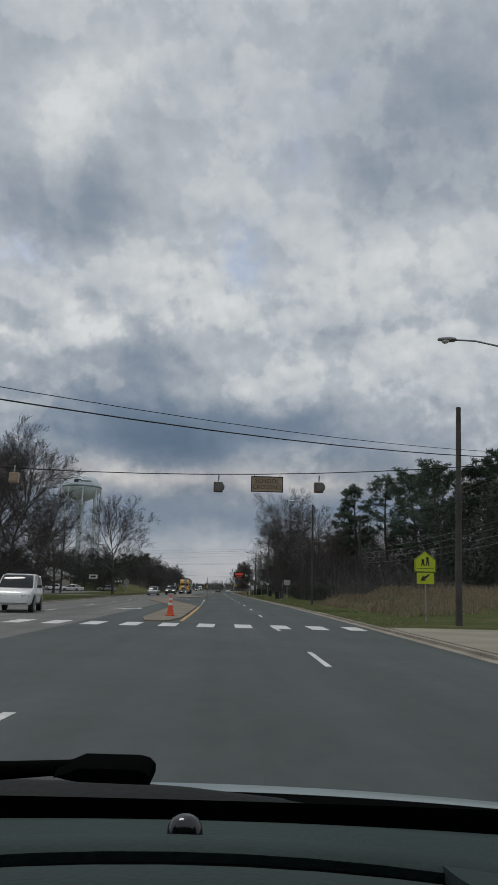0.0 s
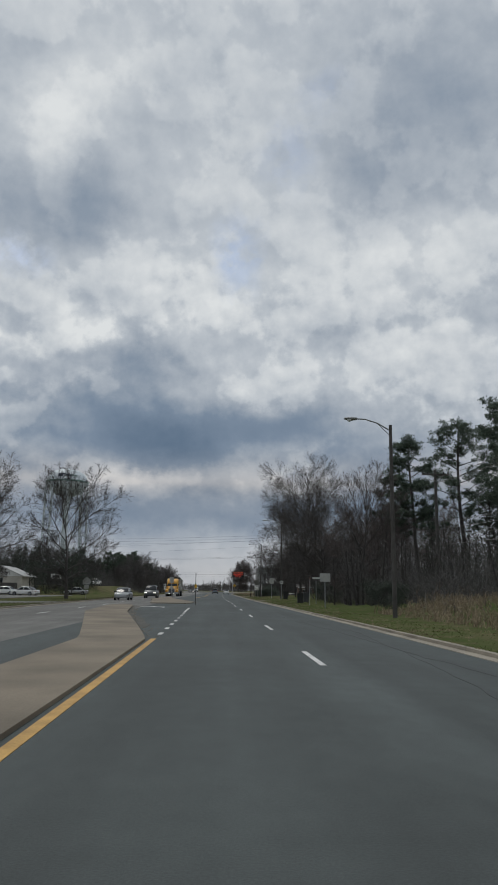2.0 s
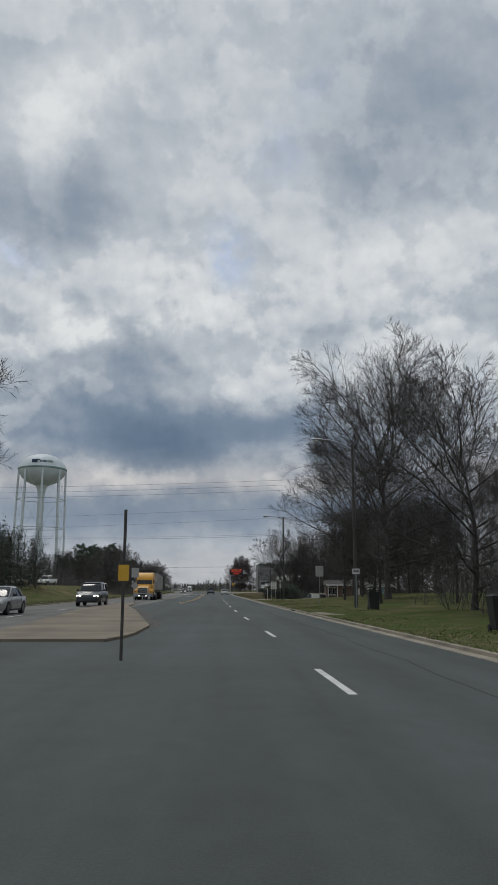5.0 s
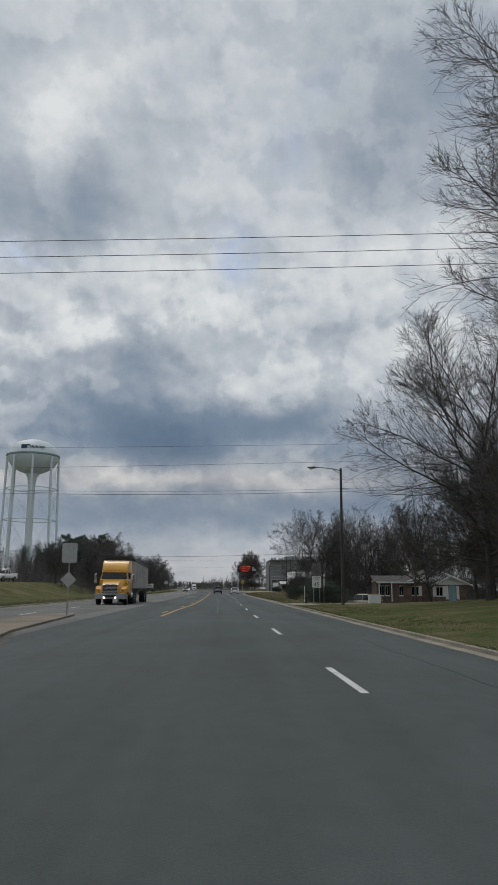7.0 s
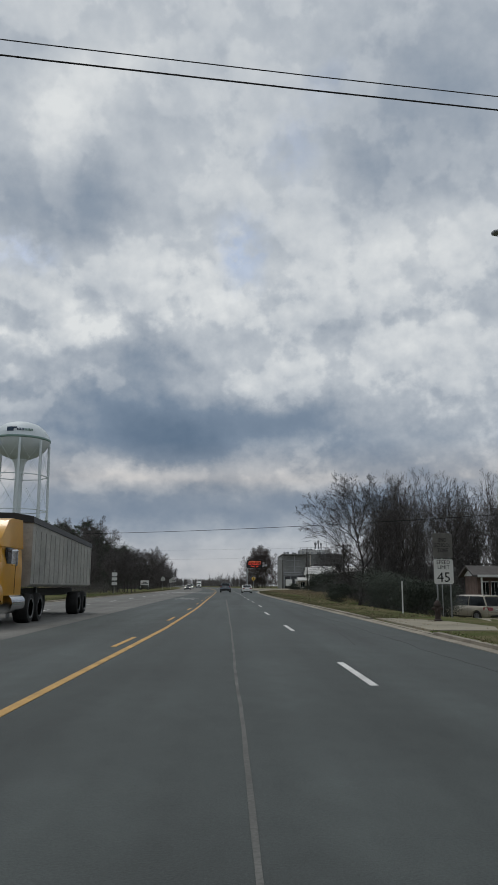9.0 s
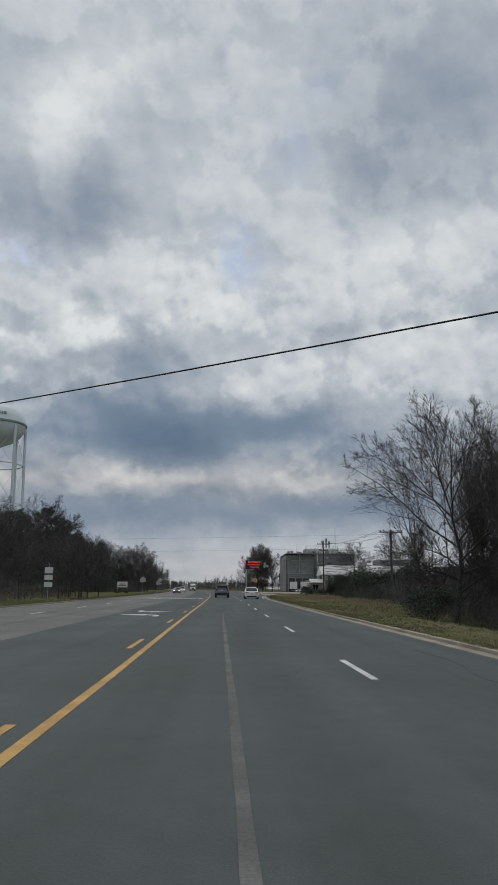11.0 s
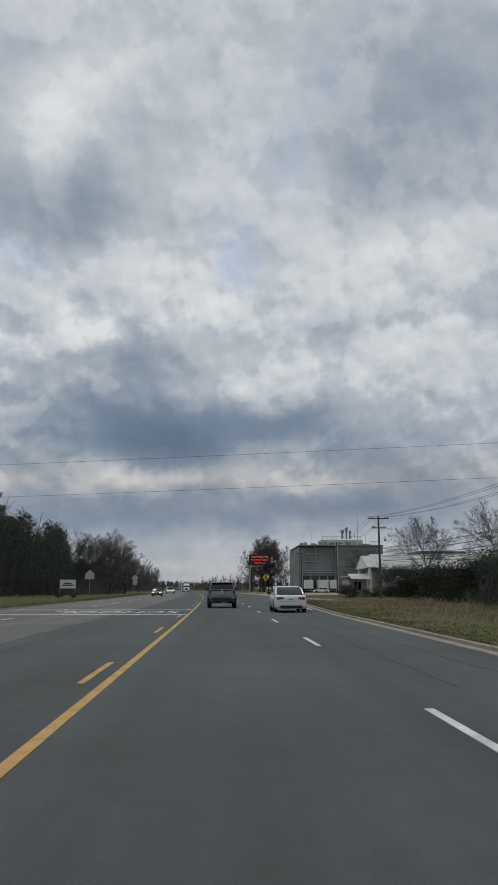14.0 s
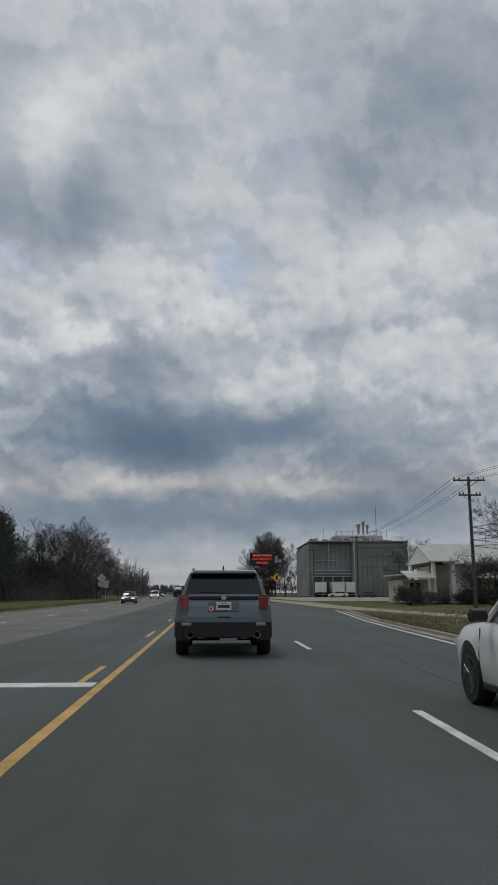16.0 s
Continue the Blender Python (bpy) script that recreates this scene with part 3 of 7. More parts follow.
def arrow(x, y, turn, flip):
    """A painted turn arrow."""
    m = pose(x, y, 0.0, 0, 0, turn)
    pts = ((-0.11, 0), (0.13, 0), (0.13, 1.1), (0.24, 1.45), (0.62, 1.66), (0.62, 1.2), (1.85, 1.95), (0.62, 2.7), (0.62, 2.2), (0.16, 2.05), (-0.05, 1.75), (-0.11, 1.3))
    bm = bm_new()
    prism(bm, [((-a if flip else a), b) for a, b in pts], 0.0, 0.006, "z")
    ob = structure("turn_arrow", bm, PAINT_WHITE, "worn white turn arrow painted on the asphalt", "road marking")
    ob.matrix_basis = m


arrow(lane(47) - 5.2, 48.5, 180, False)
arrow(-5.3, 232.3, 0, True)
arrow(-6.8, 241.0, 180, True)
arrow(lane(100) - 3.6, 92, 0, True)


strip("island", ISLAND, knots(((30, -3.1), (33, -3.5), (56, -3.6), (80, -7.4), (97, -8.4), (101, -7.8))), knots(((30, -2.2), (33, -1.86), (56, -1.86), (80, -5.0), (97, -6.4), (101, -7.0))),
      0.055, 30, 101, 1.5, "stained tan concrete traffic island with worn kerbs", 0.3, "traffic island")
strip("island", ISLAND, knots(((108, -5.8), (112, -6.2), (126, -7.0), (140, -8.2), (160, -8.0), (162, -7.2))), knots(((108, -2.5), (110, -2.0), (115.5, -1.9), (119, -2.3), (124.5, -2.9), (135, -4.1), (147, -5.8), (160, -6.4), (162, -6.8))),
      0.075, 108, 162, 1.5, "stained tan concrete traffic island with worn kerbs", 0.3, "traffic island")
strip("apron", CONCRETE, 5.78, 10.4, 0.11, 12, 27, 5, "pale concrete pavement corner at the crosswalk", 0.2, "pavement")
strip("apron", CONCRETE, 5.78, 16, 0.095, 182, 190, 3, "pale concrete driveway crossing the verge", 0.2, "driveway")
strip("apron", CONCRETE, 5.78, 22, 0.11, 126, 130, 3, "pale concrete driveway crossing the verge", 0.2, "driveway")
strip("pavement", CONCRETE, knots(((318, 12.5), (345, 9.2), (470, 9.0))), knots(((318, 14.2), (345, 12.2), (470, 12.0))), 0.13, 318, 470, 8, "pale concrete forecourt before the office", 0.2, "pavement")
strip("side_street", ASPHALT_OLD, -70, LEFT_EDGE - 0.18, 0.10, 98, 107, 8, "grey asphalt side street joining the road", 0.2)
strip("car_park", ASPHALT_OLD, -60, -24, 0.12, 112, 168, 8, "grey asphalt car park beside the lawn", 0.2, "car park")
strip("car_park", CONCRETE, 14, 60, 0.14, 392, 480, 8, "pale concrete yard before the plant", 0.2, "yard")


def crack(seed, u0, y0, y1, drift, wide=0.016):
    """A sealed crack that wanders along the lane."""
    rng = random.Random(seed)
    n = max(3, int((y1 - y0) / 0.7))
    ys = [y0 + (y1 - y0) * k / n for k in range(n + 1)]
    us, at = [], u0
    for k in range(n + 1):
        us.append(at)
        at += drift / n + rng.gauss(0, 0.05)
    f = knots(list(zip(ys, us)))
    strip("sealed_crack", TAR, lambda y: f(y) - wide / 2, lambda y: f(y) + wide / 2, 0.004, y0, y1, (y1 - y0) / n, "thin dark sealed crack in the asphalt", 0.004, "crack")


# no hole is cut: black blocks carry the dark of the drain's mouth
bm = bm_new()
box(bm, lane(136) + 5.56, 136, 0.045, 0.10, 1.1, 0.085, 0.005)
box(bm, lane(136) + 5.45, 136, 0.008, 0.30, 1.3, 0.016)
structure("drain_inlet", bm, BLACK, "storm drain inlet in the kerb, its dark opening a solid black block", "drain")
TAR = material("crack_sealer", (0.030, 0.032, 0.032), 0.7, vary=0.2, scale=2, grain=30, bump=0.1)
for seed, u0, y0, y1, drift in ((1, 3.1, 34, 62, 1.2), (2, 4.6, 40, 90, -0.6), (4, 3.6, 98, 150, 0.4), (6, 4.4, 160, 214, -0.5), (7, 2.9, 178, 190, 1.0),
                                (9, 4.1, 226, 300, 0.6), (11, 3.2, 262, 330, 0.3)):
    crack(seed, u0, y0, y1, drift)

# sandy dirt washed over the asphalt beside the islands
DIRT = material("sandy_dirt", (0.088, 0.086, 0.076), 0.95, vary=0.3, scale=1.5, grain=45, bump=0.3)
for y0, y1, u_at, broad in ((111, 150, knots(((111, -1.95), (116, -2.0), (119, -2.4), (124.5, -3.0), (135, -4.2), (147, -5.9), (150, -6.1))), 1.7), (57, 97, knots(((57, -2.2), (80, -5.1), (97, -6.5))), 1.5)):
    strip("dirt_verge", DIRT, lambda y: u_at(y) - 0.3, lambda y: u_at(y) - 0.25 + min(1, (y - y0) / 7, (y1 - y) / 7) * broad * (0.6 + 0.3 * noise.noise((y * 0.16, 0.5, 2)) + 0.06 * noise.noise((y * 1.7, 0.3, 4))), 0.003, y0, y1, 0.5, "sandy dirt washed against the traffic island", 0.003, "dirt")


def rubble(name, seed, u_at, y0, y1, n, mat, label):
    """Broken asphalt and stones, too many to count."""
    rng = random.Random(seed)
    vs, fs = [], []
    for i in range(n):
        y = rng.uniform(y0, y1)
        x, r = lane(y) + u_at(y) + abs(rng.gauss(0, 0.32)), rng.uniform(0.012, 0.045) * rng.uniform(0.4, 1.0)
        base, w = len(vs), rng.random() * math.tau
        for k in range(5):
            a, q = w + k * math.tau / 5, r * rng.uniform(0.7, 1.3)
            vs += [(x + q * math.cos(a), y + q * math.sin(a), 0.0), (x + q * 0.6 * math.cos(a), y + q * 0.6 * math.sin(a), r * rng.uniform(0.4, 0.7))]
        for k in range(5):
            p, q = base + 2 * k, base + 2 * ((k + 1) % 5)
            fs.append((p, q, q + 1, p + 1))
        fs.append(tuple(base + 2 * k + 1 for k in range(5)))
    top = thing(name, label, "rubble")
    top["kind"] = "stuff"
    raw("stones", vs, fs, mat, top, kind="stuff")


RUBBLE = material("broken_asphalt", (0.19, 0.17, 0.135), 0.95, vary=0.35, scale=3, grain=40, bump=0.2)
rubble("rubble", 71, knots(((57, -2.1), (80, -5.0), (97, -6.4))), 57, 97, 520, RUBBLE, "broken asphalt and stones beside the traffic island")
rubble("rubble", 72, knots(((112, -1.9), (119, -2.3), (124.5, -2.9), (135, -4.1), (147, -5.8))), 112, 147, 260, RUBBLE, "grit and stones beside the traffic island")

# a pale scrape drawn along the driven lane
SCRAPE = material("scraped_asphalt", (0.118, 0.119, 0.112), 0.9, vary=0.35, scale=1.2, grain=40, bump=0.1)
scrape = knots([(164 + 4 * k, 0.16 + 0.05 * noise.noise((k * 0.7, 0, 3))) for k in range(20)])
BROAD = knots(((164, 0.02), (192, 0.025), (202, 0.05), (224, 0.048), (236, 0.018)))
for k in range(16):
    strip("scrape", SCRAPE, lambda y: scrape(y) - BROAD(y) - 0.016 * noise.noise((y * 0.8, 1, 0)), lambda y: scrape(y) + BROAD(y) + 0.016 * noise.noise((y * 0.8, 5, 0)), 0.004, 164 + k * 4.6, 164 + k * 4.6 + 4.6, 0.6, "pale scrape along the asphalt lane", 0.004, "scrape")

# ---- plants ----


class Plot:
    """Loose geometry gathered into one mesh."""

    def __init__(self):
        self.v, self.f = [], []

    def stem(self, pts, radii, sides=3):
        base = len(self.v)
        up = Vector((0, 0, 1))
        for i, (q, r) in enumerate(zip(pts, radii)):
            d = pts[min(i + 1, len(pts) - 1)] - pts[max(i - 1, 0)]
            d.normalize()
            a = d.cross(up) if abs(d.z) < 0.95 else d.cross(Vector((1, 0, 0)))
            a.normalize()
            c = d.cross(a)
            for k in range(sides):
                w = k * math.tau / sides
                self.v.append(q + r * (math.cos(w) * a + math.sin(w) * c))
        for i in range(len(pts) - 1):
            for k in range(sides):
                p, q = base + i * sides, base + (i + 1) * sides
                self.f.append((p + k, p + (k + 1) % sides, q + (k + 1) % sides, q + k))

    def twig(self, a, b, wide, rng):
        """The finest twigs: one tapered blade."""
        d = (b - a).cross(Vector((rng.gauss(0, 1), rng.gauss(0, 1), rng.gauss(0, 1))))
        d = d.normalized() * wide
        base = len(self.v)
        self.v += [a - d, a + d, b + d * 0.6, b - d * 0.6]
        self.f.append((base, base + 1, base + 2, base + 3))

    def leaf(self, at, size, rng, long=1.0):
        a = Vector((rng.gauss(0, 1), rng.gauss(0, 1), rng.gauss(0, 1))).normalized()
        b = a.orthogonal().normalized()
        base = len(self.v)
        self.v += [at - a * size * long, at + b * size * 0.5, at + a * size * long, at - b * size * 0.5]
        self.f.append((base, base + 1, base + 2, base + 3))

    def done(self, name, mat, parent=None, label="", kind="", smooth=False):
        return raw(name, [tuple(q) for q in self.v], self.f, mat, parent, label, kind, smooth)


def grow(rng, start, way, length, radius, bends, lift, wobble):
    """A branch that wanders and bends upwards."""
    pts, radii, d = [start.copy()], [radius], way.normalized()
    for i in range(bends):
        d = d + Vector((rng.gauss(0, wobble), rng.gauss(0, wobble), rng.gauss(0, wobble) + lift))
        d.normalize()
        pts.append(pts[-1] + d * (length / bends))
        radii.append(radius * (1 - 0.8 * (i + 1) / bends))
    return pts, radii


def along(pts, f):
    k = min(int(f * (len(pts) - 1)), len(pts) - 2)
    w = f * (len(pts) - 1) - k
    return pts[k].lerp(pts[k + 1], w), (pts[k + 1] - pts[k]).normalized()


def aside(way, degrees, rng):
    """A direction that leaves way at an angle, to a random side."""
    across = Matrix.Rotation(rng.random() * math.tau, 3, way) @ way.orthogonal().normalized()
    return way * math.cos(radians(degrees)) + across * math.sin(radians(degrees))


def bare_tree(seed, tall, spread, limbs=9, subs=8, twigs=6, sprays=4, fork=0.3, twig_mat=None, label="", lift=0.12, slim=1.0):
    """A short trunk that breaks into rising limbs; each bough is longest at its foot and forks ever finer."""
    rng = random.Random(seed)
    top = thing("bare_tree", label or "leafless broad tree with a fan of grey-brown twigs", "tree", "bare trees")
    wood, fine = Plot(), Plot()
    thick = tall * 0.0105 + 0.03
    trunk, tr = grow(rng, Vector((0, 0, -0.3)), Vector((0, 0, 1)), tall * 0.58, thick, 9, 0.05, 0.06)
    tr[0] *= 1.4
    wood.stem(trunk, tr, 9)
    centre, half, rise = tall * (0.56 + fork * 0.15), spread * 0.52, tall * 0.44
    for i in range(limbs):
        g = i / max(1, limbs - 1)
        at, d = along(trunk, min(fork + (1.0 - fork) * g, 0.999))
        w = i * 2.4 + rng.random() * 0.9
        flat = spread / tall * (1.9 - 1.2 * g)
        out = Vector((math.cos(w) * flat, math.sin(w) * flat, 0.36 + 0.8 * g)).normalized()
        # out to the rounded edge of the crown
        pz, dx, dz = (at.z - centre) / rise, math.hypot(out.x, out.y) / half, out.z / rise
        qa, qb, qc = dx * dx + dz * dz, pz * dz, min(-0.02, pz * pz - 1)
        ln = (-qb + math.sqrt(max(0.0, qb * qb - qa * qc))) / qa * rng.uniform(0.76, 0.98)
        limb, lr = grow(rng, at, out, ln, thick * (0.46 - 0.2 * g), 8, 0.02 + lift * 0.25, 0.075)
        wood.stem(limb, lr, 6)
        for j in range(subs):
            fj = 0.16 + 0.84 * (j + rng.random()) / subs
            at2, d2 = along(limb, min(fj, 0.99))
            l2 = ln * (0.52 * (1 - fj) + 0.15) * rng.uniform(0.75, 1.25)
            sub, sr = grow(rng, at2, aside(d2, rng.uniform(26, 50), rng) + Vector((0, 0, 0.04)), l2, thick * 0.16 * (1.15 - 0.75 * fj), 5, 0.012 + lift * 0.2, 0.11)
            wood.stem(sub, sr, 4)
            for k in range(twigs):
                fk = 0.1 + 0.88 * (k + rng.random()) / twigs
                at3, d3 = along(sub, min(fk, 0.99))
                l3 = (l2 * (0.42 * (1 - fk) + 0.12) + 0.22) * rng.uniform(0.75, 1.25)
                tw, wr = grow(rng, at3, aside(d3, rng.uniform(26, 50), rng) + Vector((0, 0, 0.08)), l3, 0.01, 3, 0.03 + lift * 0.25, 0.14)
                for a, b, half_width in zip(tw, tw[1:], (0.013, 0.011, 0.009)):
                    fine.twig(a, b, half_width * slim, rng)
                for q in range(sprays):
                    at4, d4 = along(tw, 0.12 + 0.86 * (q + rng.random()) / sprays)
                    tip = at4 + (aside(d4, rng.uniform(20, 48), rng) + Vector((0, 0, 0.12))).normalized() * (l3 * rng.uniform(0.2, 0.5) + 0.1)
                    fine.twig(at4, tip, 0.0085 * slim, rng)
    wood.done("trunk", BARK, top, smooth=True)
    fine.done("crown", twig_mat or TWIG, top, "leafless crown of fine twigs")
    return top


def pine_tree(seed, tall, crown_from=0.5, spread=3.2, tufts=10, label=""):
    rng = random.Random(seed)
    top = thing("pine_tree", label or "tall pine with a bare trunk and dark clumped crown", "tree", "pines")
    wood, leaf = Plot(), Plot()
    trunk, tr = grow(rng, Vector((0, 0, -0.3)), Vector((0, 0, 1)), tall, tall * 0.0125 + 0.06, 10, 0.06, 0.03)
    wood.stem(trunk, tr, 8)
    for i in range(30):
        f = crown_from + (1 - crown_from) * (i + rng.random()) / 30
        at, d = along(trunk, min(f, 0.99))
        w = i * 2.4 + rng.random()
        out = Vector((math.cos(w), math.sin(w), rng.uniform(0.05, 0.5)))
        g = (f - crown_from) / (1 - crown_from)
        ln = spread * (0.55 + 0.9 * math.sin(math.pi * min(1, g * 0.8 + 0.15))) * rng.uniform(0.55, 1.1) * (1 - 0.45 * g)
        limb, lr = grow(rng, at, out, ln, 0.05, 4, 0.08, 0.12)
        wood.stem(limb, lr, 4)
        for j in range(tufts):
            at2, d2 = along(limb, 0.4 + 0.6 * (j + rng.random()) / tufts)
            c = at2 + Vector((rng.gauss(0, 0.28), rng.gauss(0, 0.28), rng.gauss(0.1, 0.2)))
            for k in range(36):
                leaf.leaf(c + Vector((rng.gauss(0, 0.19), rng.gauss(0, 0.19), rng.gauss(0, 0.13))), rng.uniform(0.06, 0.12), rng, 1.6)
    wood.done("trunk", BARK, top, smooth=True)
    leaf.done("crown", NEEDLES, top, "dark green clumps of needles")
    return top


def shrub(seed, wide, tall, mat, name="shrub", label="", n=1700, size=0.09):
    """A rounded, uneven bush of stems and small leaves."""
    rng = random.Random(seed)
    top = thing(name, label or "dense dark evergreen shrub", "shrub", "shrubs")
    wood, leaf = Plot(), Plot()
    for i in range(26):
        w = rng.random() * math.tau
        st, sr = grow(rng, Vector((rng.gauss(0, wide * 0.08), rng.gauss(0, wide * 0.08), -0.1)), Vector((math.cos(w) * wide * 0.5, math.sin(w) * wide * 0.5, tall * rng.uniform(0.5, 1))),
                      tall * rng.uniform(0.7, 1.05), 0.025, 4, 0.03, 0.12)
        wood.stem(st, sr, 4)
    lumps = [(Vector((rng.uniform(-0.36, 0.36) * wide, rng.uniform(-0.36, 0.36) * wide, tall * rng.uniform(0.25, 0.8))), rng.uniform(0.16, 0.3)) for _ in range(14)]
    for i in range(n):
        c, r = rng.choice(lumps)
        d = Vector((rng.gauss(0, 1), rng.gauss(0, 1), rng.gauss(0, 1))).normalized() * (rng.random() ** 0.45)
        q = c + Vector((d.x * r * wide, d.y * r * wide, d.z * r * tall * 1.15))
        if q.z > 0.02:
            leaf.leaf(q, size * rng.uniform(0.6, 1.4), rng)
    wood.done("stems", BARK, top)
    leaf.done("leaves", mat, top)
    return top


def put(ob, x, y, scale=1.0, turn=0.0, sink=0.0, tall=1.0):
    return copy_thing(ob, pose(x, y, ground_height(x, y) - sink, 0, 0, turn) @ Matrix.Diagonal((scale, scale, scale * tall, 1)))


def thicket(name, seed, x0, x1, y0, y1, tall, n, mat, label, leaves=0, leaf_mat=None, category="thicket"):
    """An uncountable tangle of stems and leaves on a stretch of ground."""
    rng = random.Random(seed)
    p, q = Plot(), Plot()
    for i in range(n):
        y = rng.uniform(y0, y1)
        x = rng.uniform(x0, x1) + lane(y)
        z = ground_height(x, y)
        h = tall * rng.uniform(0.45, 1.0) * (0.74 + 1.1 * noise.noise((x * 0.3, y * 0.3, seed)))
        st, sr = grow(rng, Vector((x, y, z - 0.1)), Vector((rng.gauss(0, 0.35), rng.gauss(0, 0.35), 1)), h, 0.022, 4, 0.02, 0.13)
        p.stem(st, sr, 3)
        for s in range(5):
            at, d = along(st, rng.uniform(0.25, 0.95))
            tw, wr = grow(rng, at, d * 0.6 + Vector((rng.gauss(0, 1), rng.gauss(0, 1), 0.3)), h * 0.3, 0.011, 2, 0.05, 0.15)
            p.twig(tw[0], tw[1], 0.012, rng)
            p.twig(tw[1], tw[2], 0.010, rng)
        for s in range(leaves * 2):
            at, d = along(st, rng.uniform(0.05, 1.0))
            q.leaf(at + Vector((rng.gauss(0, 0.3), rng.gauss(0, 0.3), rng.gauss(0, 0.2))), rng.uniform(0.03, 0.075), rng)
    top = thing(name, label, category)
    top["kind"] = "stuff"
    p.done("stems", mat, top, kind="stuff")
    if leaves:
        q.done("leaves", leaf_mat, top, kind="stuff")
    return top


def woods(name, seed, x0, x1, y0, y1, tall, n, leaf_mat, label, per=130, evergreen=0.3, grain=1.0):
    """Far woodland: many stems with loose crowns, as one uncountable mass."""
    rng = random.Random(seed)
    p, q = Plot(), Plot()
    for i in range(n):
        y = rng.uniform(y0, y1)
        x = rng.uniform(x0, x1) + lane(y)
        h = tall * rng.uniform(0.78, 1.08)
        z = ground_height(x, y) - 0.2
        st, sr = grow(rng, Vector((x, y, z)), Vector((rng.gauss(0, 0.05), rng.gauss(0, 0.05), 1)), h * 0.86, 0.1, 4, 0.02, 0.06)
        p.stem(st, sr, 3)
        fir = rng.random() < evergreen
        for s in range(12 if fir else 26):
            f = rng.uniform(0.12, 0.98)
            at, d = along(st, f)
            tw, wr = grow(rng, at, d * 0.9 + Vector((rng.gauss(0, 0.7), rng.gauss(0, 0.7), 0.5)), h * rng.uniform(0.14, 0.32) * (1.2 - 0.5 * f), 0.026 * grain, 3, 0.1, 0.16)
            for a, b, r in zip(tw, tw[1:], wr):
                p.twig(a, b, r * 1.2, rng)
        for s in range(int(per * 1.15) if fir else per // 2):
            f = rng.uniform(0.2, 1.0) if fir else rng.random() ** 1.3 * 0.9
            at, d = along(st, min(f, 0.99))
            r = h * 0.115 * (1.12 - f) + 0.14 if fir else h * 0.12 * (1.1 - f * f)
            q.leaf(at + Vector((rng.gauss(0, r), rng.gauss(0, r), rng.gauss(0, 0.5))), rng.uniform(0.055, 0.15) * grain, rng)
    top = thing(name, label, "woods")
    top["kind"] = "stuff"
    p.done("stems", TWIG, top, kind="stuff")
    q.done("foliage", leaf_mat, top, kind="stuff")
    return top


def at_place(ob, x, y, scale=1.0, turn=0.0, tall=1.0):
    """Moves the first of a kind to its own place."""
    ob.matrix_basis = pose(x, y, ground_height(x, y), 0, 0, turn) @ Matrix.Diagonal((scale, scale, scale * tall, 1))
    return ob


TREE_A = at_place(bare_tree(1, 17.5, 17.0, 24, 17, 12, 7, 0.2, lift=0.0, slim=0.7), 13.2, 165.5, 0.97)
TREE_B = at_place(bare_tree(2, 15.5, 15.0, 19, 14, 10, 6, 0.16, lift=0.0), 12.8, 246)
TREE_C = at_place(bare_tree(3, 13.5, 9.5, 16, 13, 9, 6, 0.2, TWIG_RED, "leafless tree with reddish budding twigs", 0.2), 11.8, 102, 0.92)
TREE_D = at_place(bare_tree(4, 15.5, 12.5, 18, 14, 10, 6, 0.16, lift=0.04), -21.5, 75, 1.14)
TREE_G = at_place(bare_tree(7, 20.3, 16.0, 24, 18, 13, 8, 0.22, lift=0.0, slim=0.62), 12.0, 144.5)
TREE_E = at_place(bare_tree(5, 14, 5.4, 12, 8, 6, 5, 0.34, None, "slim leafless woodland tree", 0.22), 21, 205)
TREE_F = at_place(bare_tree(6, 8.0, 5.0, 12, 9, 8, 5, 0.5, None, "small leafless tree with a dense crown on a clear trunk"), 10.0, 152)
# right-hand verge, first wood
for x, y, s, turn, tree in ((17.0, 112, 0.82, 80, TREE_C), (11.6, 124.5, 0.86, 300, TREE_B),
                            (18, 178, 0.8, 90, TREE_B), (30, 178, 1.0, 30, TREE_A), (34, 160, 0.9, 200, TREE_A),
                            (26, 143, 0.9, 320, TREE_B), (27, 130, 1.0, 20, TREE_C), (20, 140, 0.8, 110, TREE_C), (16.5, 171, 0.9, 0, TREE_C),
                            (12.6, 158, 1.0, 70, TREE_F), (14.5, 167, 1.1, 140, TREE_F), (16.0, 176, 1.15, 280, TREE_F),
                            (18.5, 164, 1.2, 50, TREE_F), (20.5, 172, 1.2, 100, TREE_F), (22, 183, 1.3, 160, TREE_F), (19, 155, 1.2, 300, TREE_F)):
    put(tree, x, y, s, turn)
for i in range(44):
    rng = random.Random(900 + i)
    y = rng.uniform(238, 266)
    put(TREE_E, rng.uniform(max(16, 0.44 * (y - 225)), 46), y, rng.uniform(0.8, 1.1), rng.uniform(0, 360))
for x, y, s, turn, tree in ((18.6, 203, 1.5, 30, TREE_F), (31, 212, 1.1, 150, TREE_D), (38, 222, 1.1, 250, TREE_D), (29, 198, 0.95, 310, TREE_D)):
    put(tree, x, y, s, turn)
# by the office and plant
for x, y, s, turn, tree in ((24.5, 353, 0.74, 0, TREE_B), (34, 351, 0.88, 60, TREE_B), (22, 385, 0.55, 100, TREE_B),
                            (10.5, 538, 1.65, 0, TREE_C), (14.5, 545, 1.75, 130, TREE_C), (18.5, 540, 1.45, 220, TREE_C), (13, 552, 1.7, 300, TREE_C), (8, 548, 1.35, 70, TREE_C), (12, 542, 1.6, 20, TREE_C), (16, 550, 1.6, 190, TREE_C)):
    put(tree, x, y, s, turn)
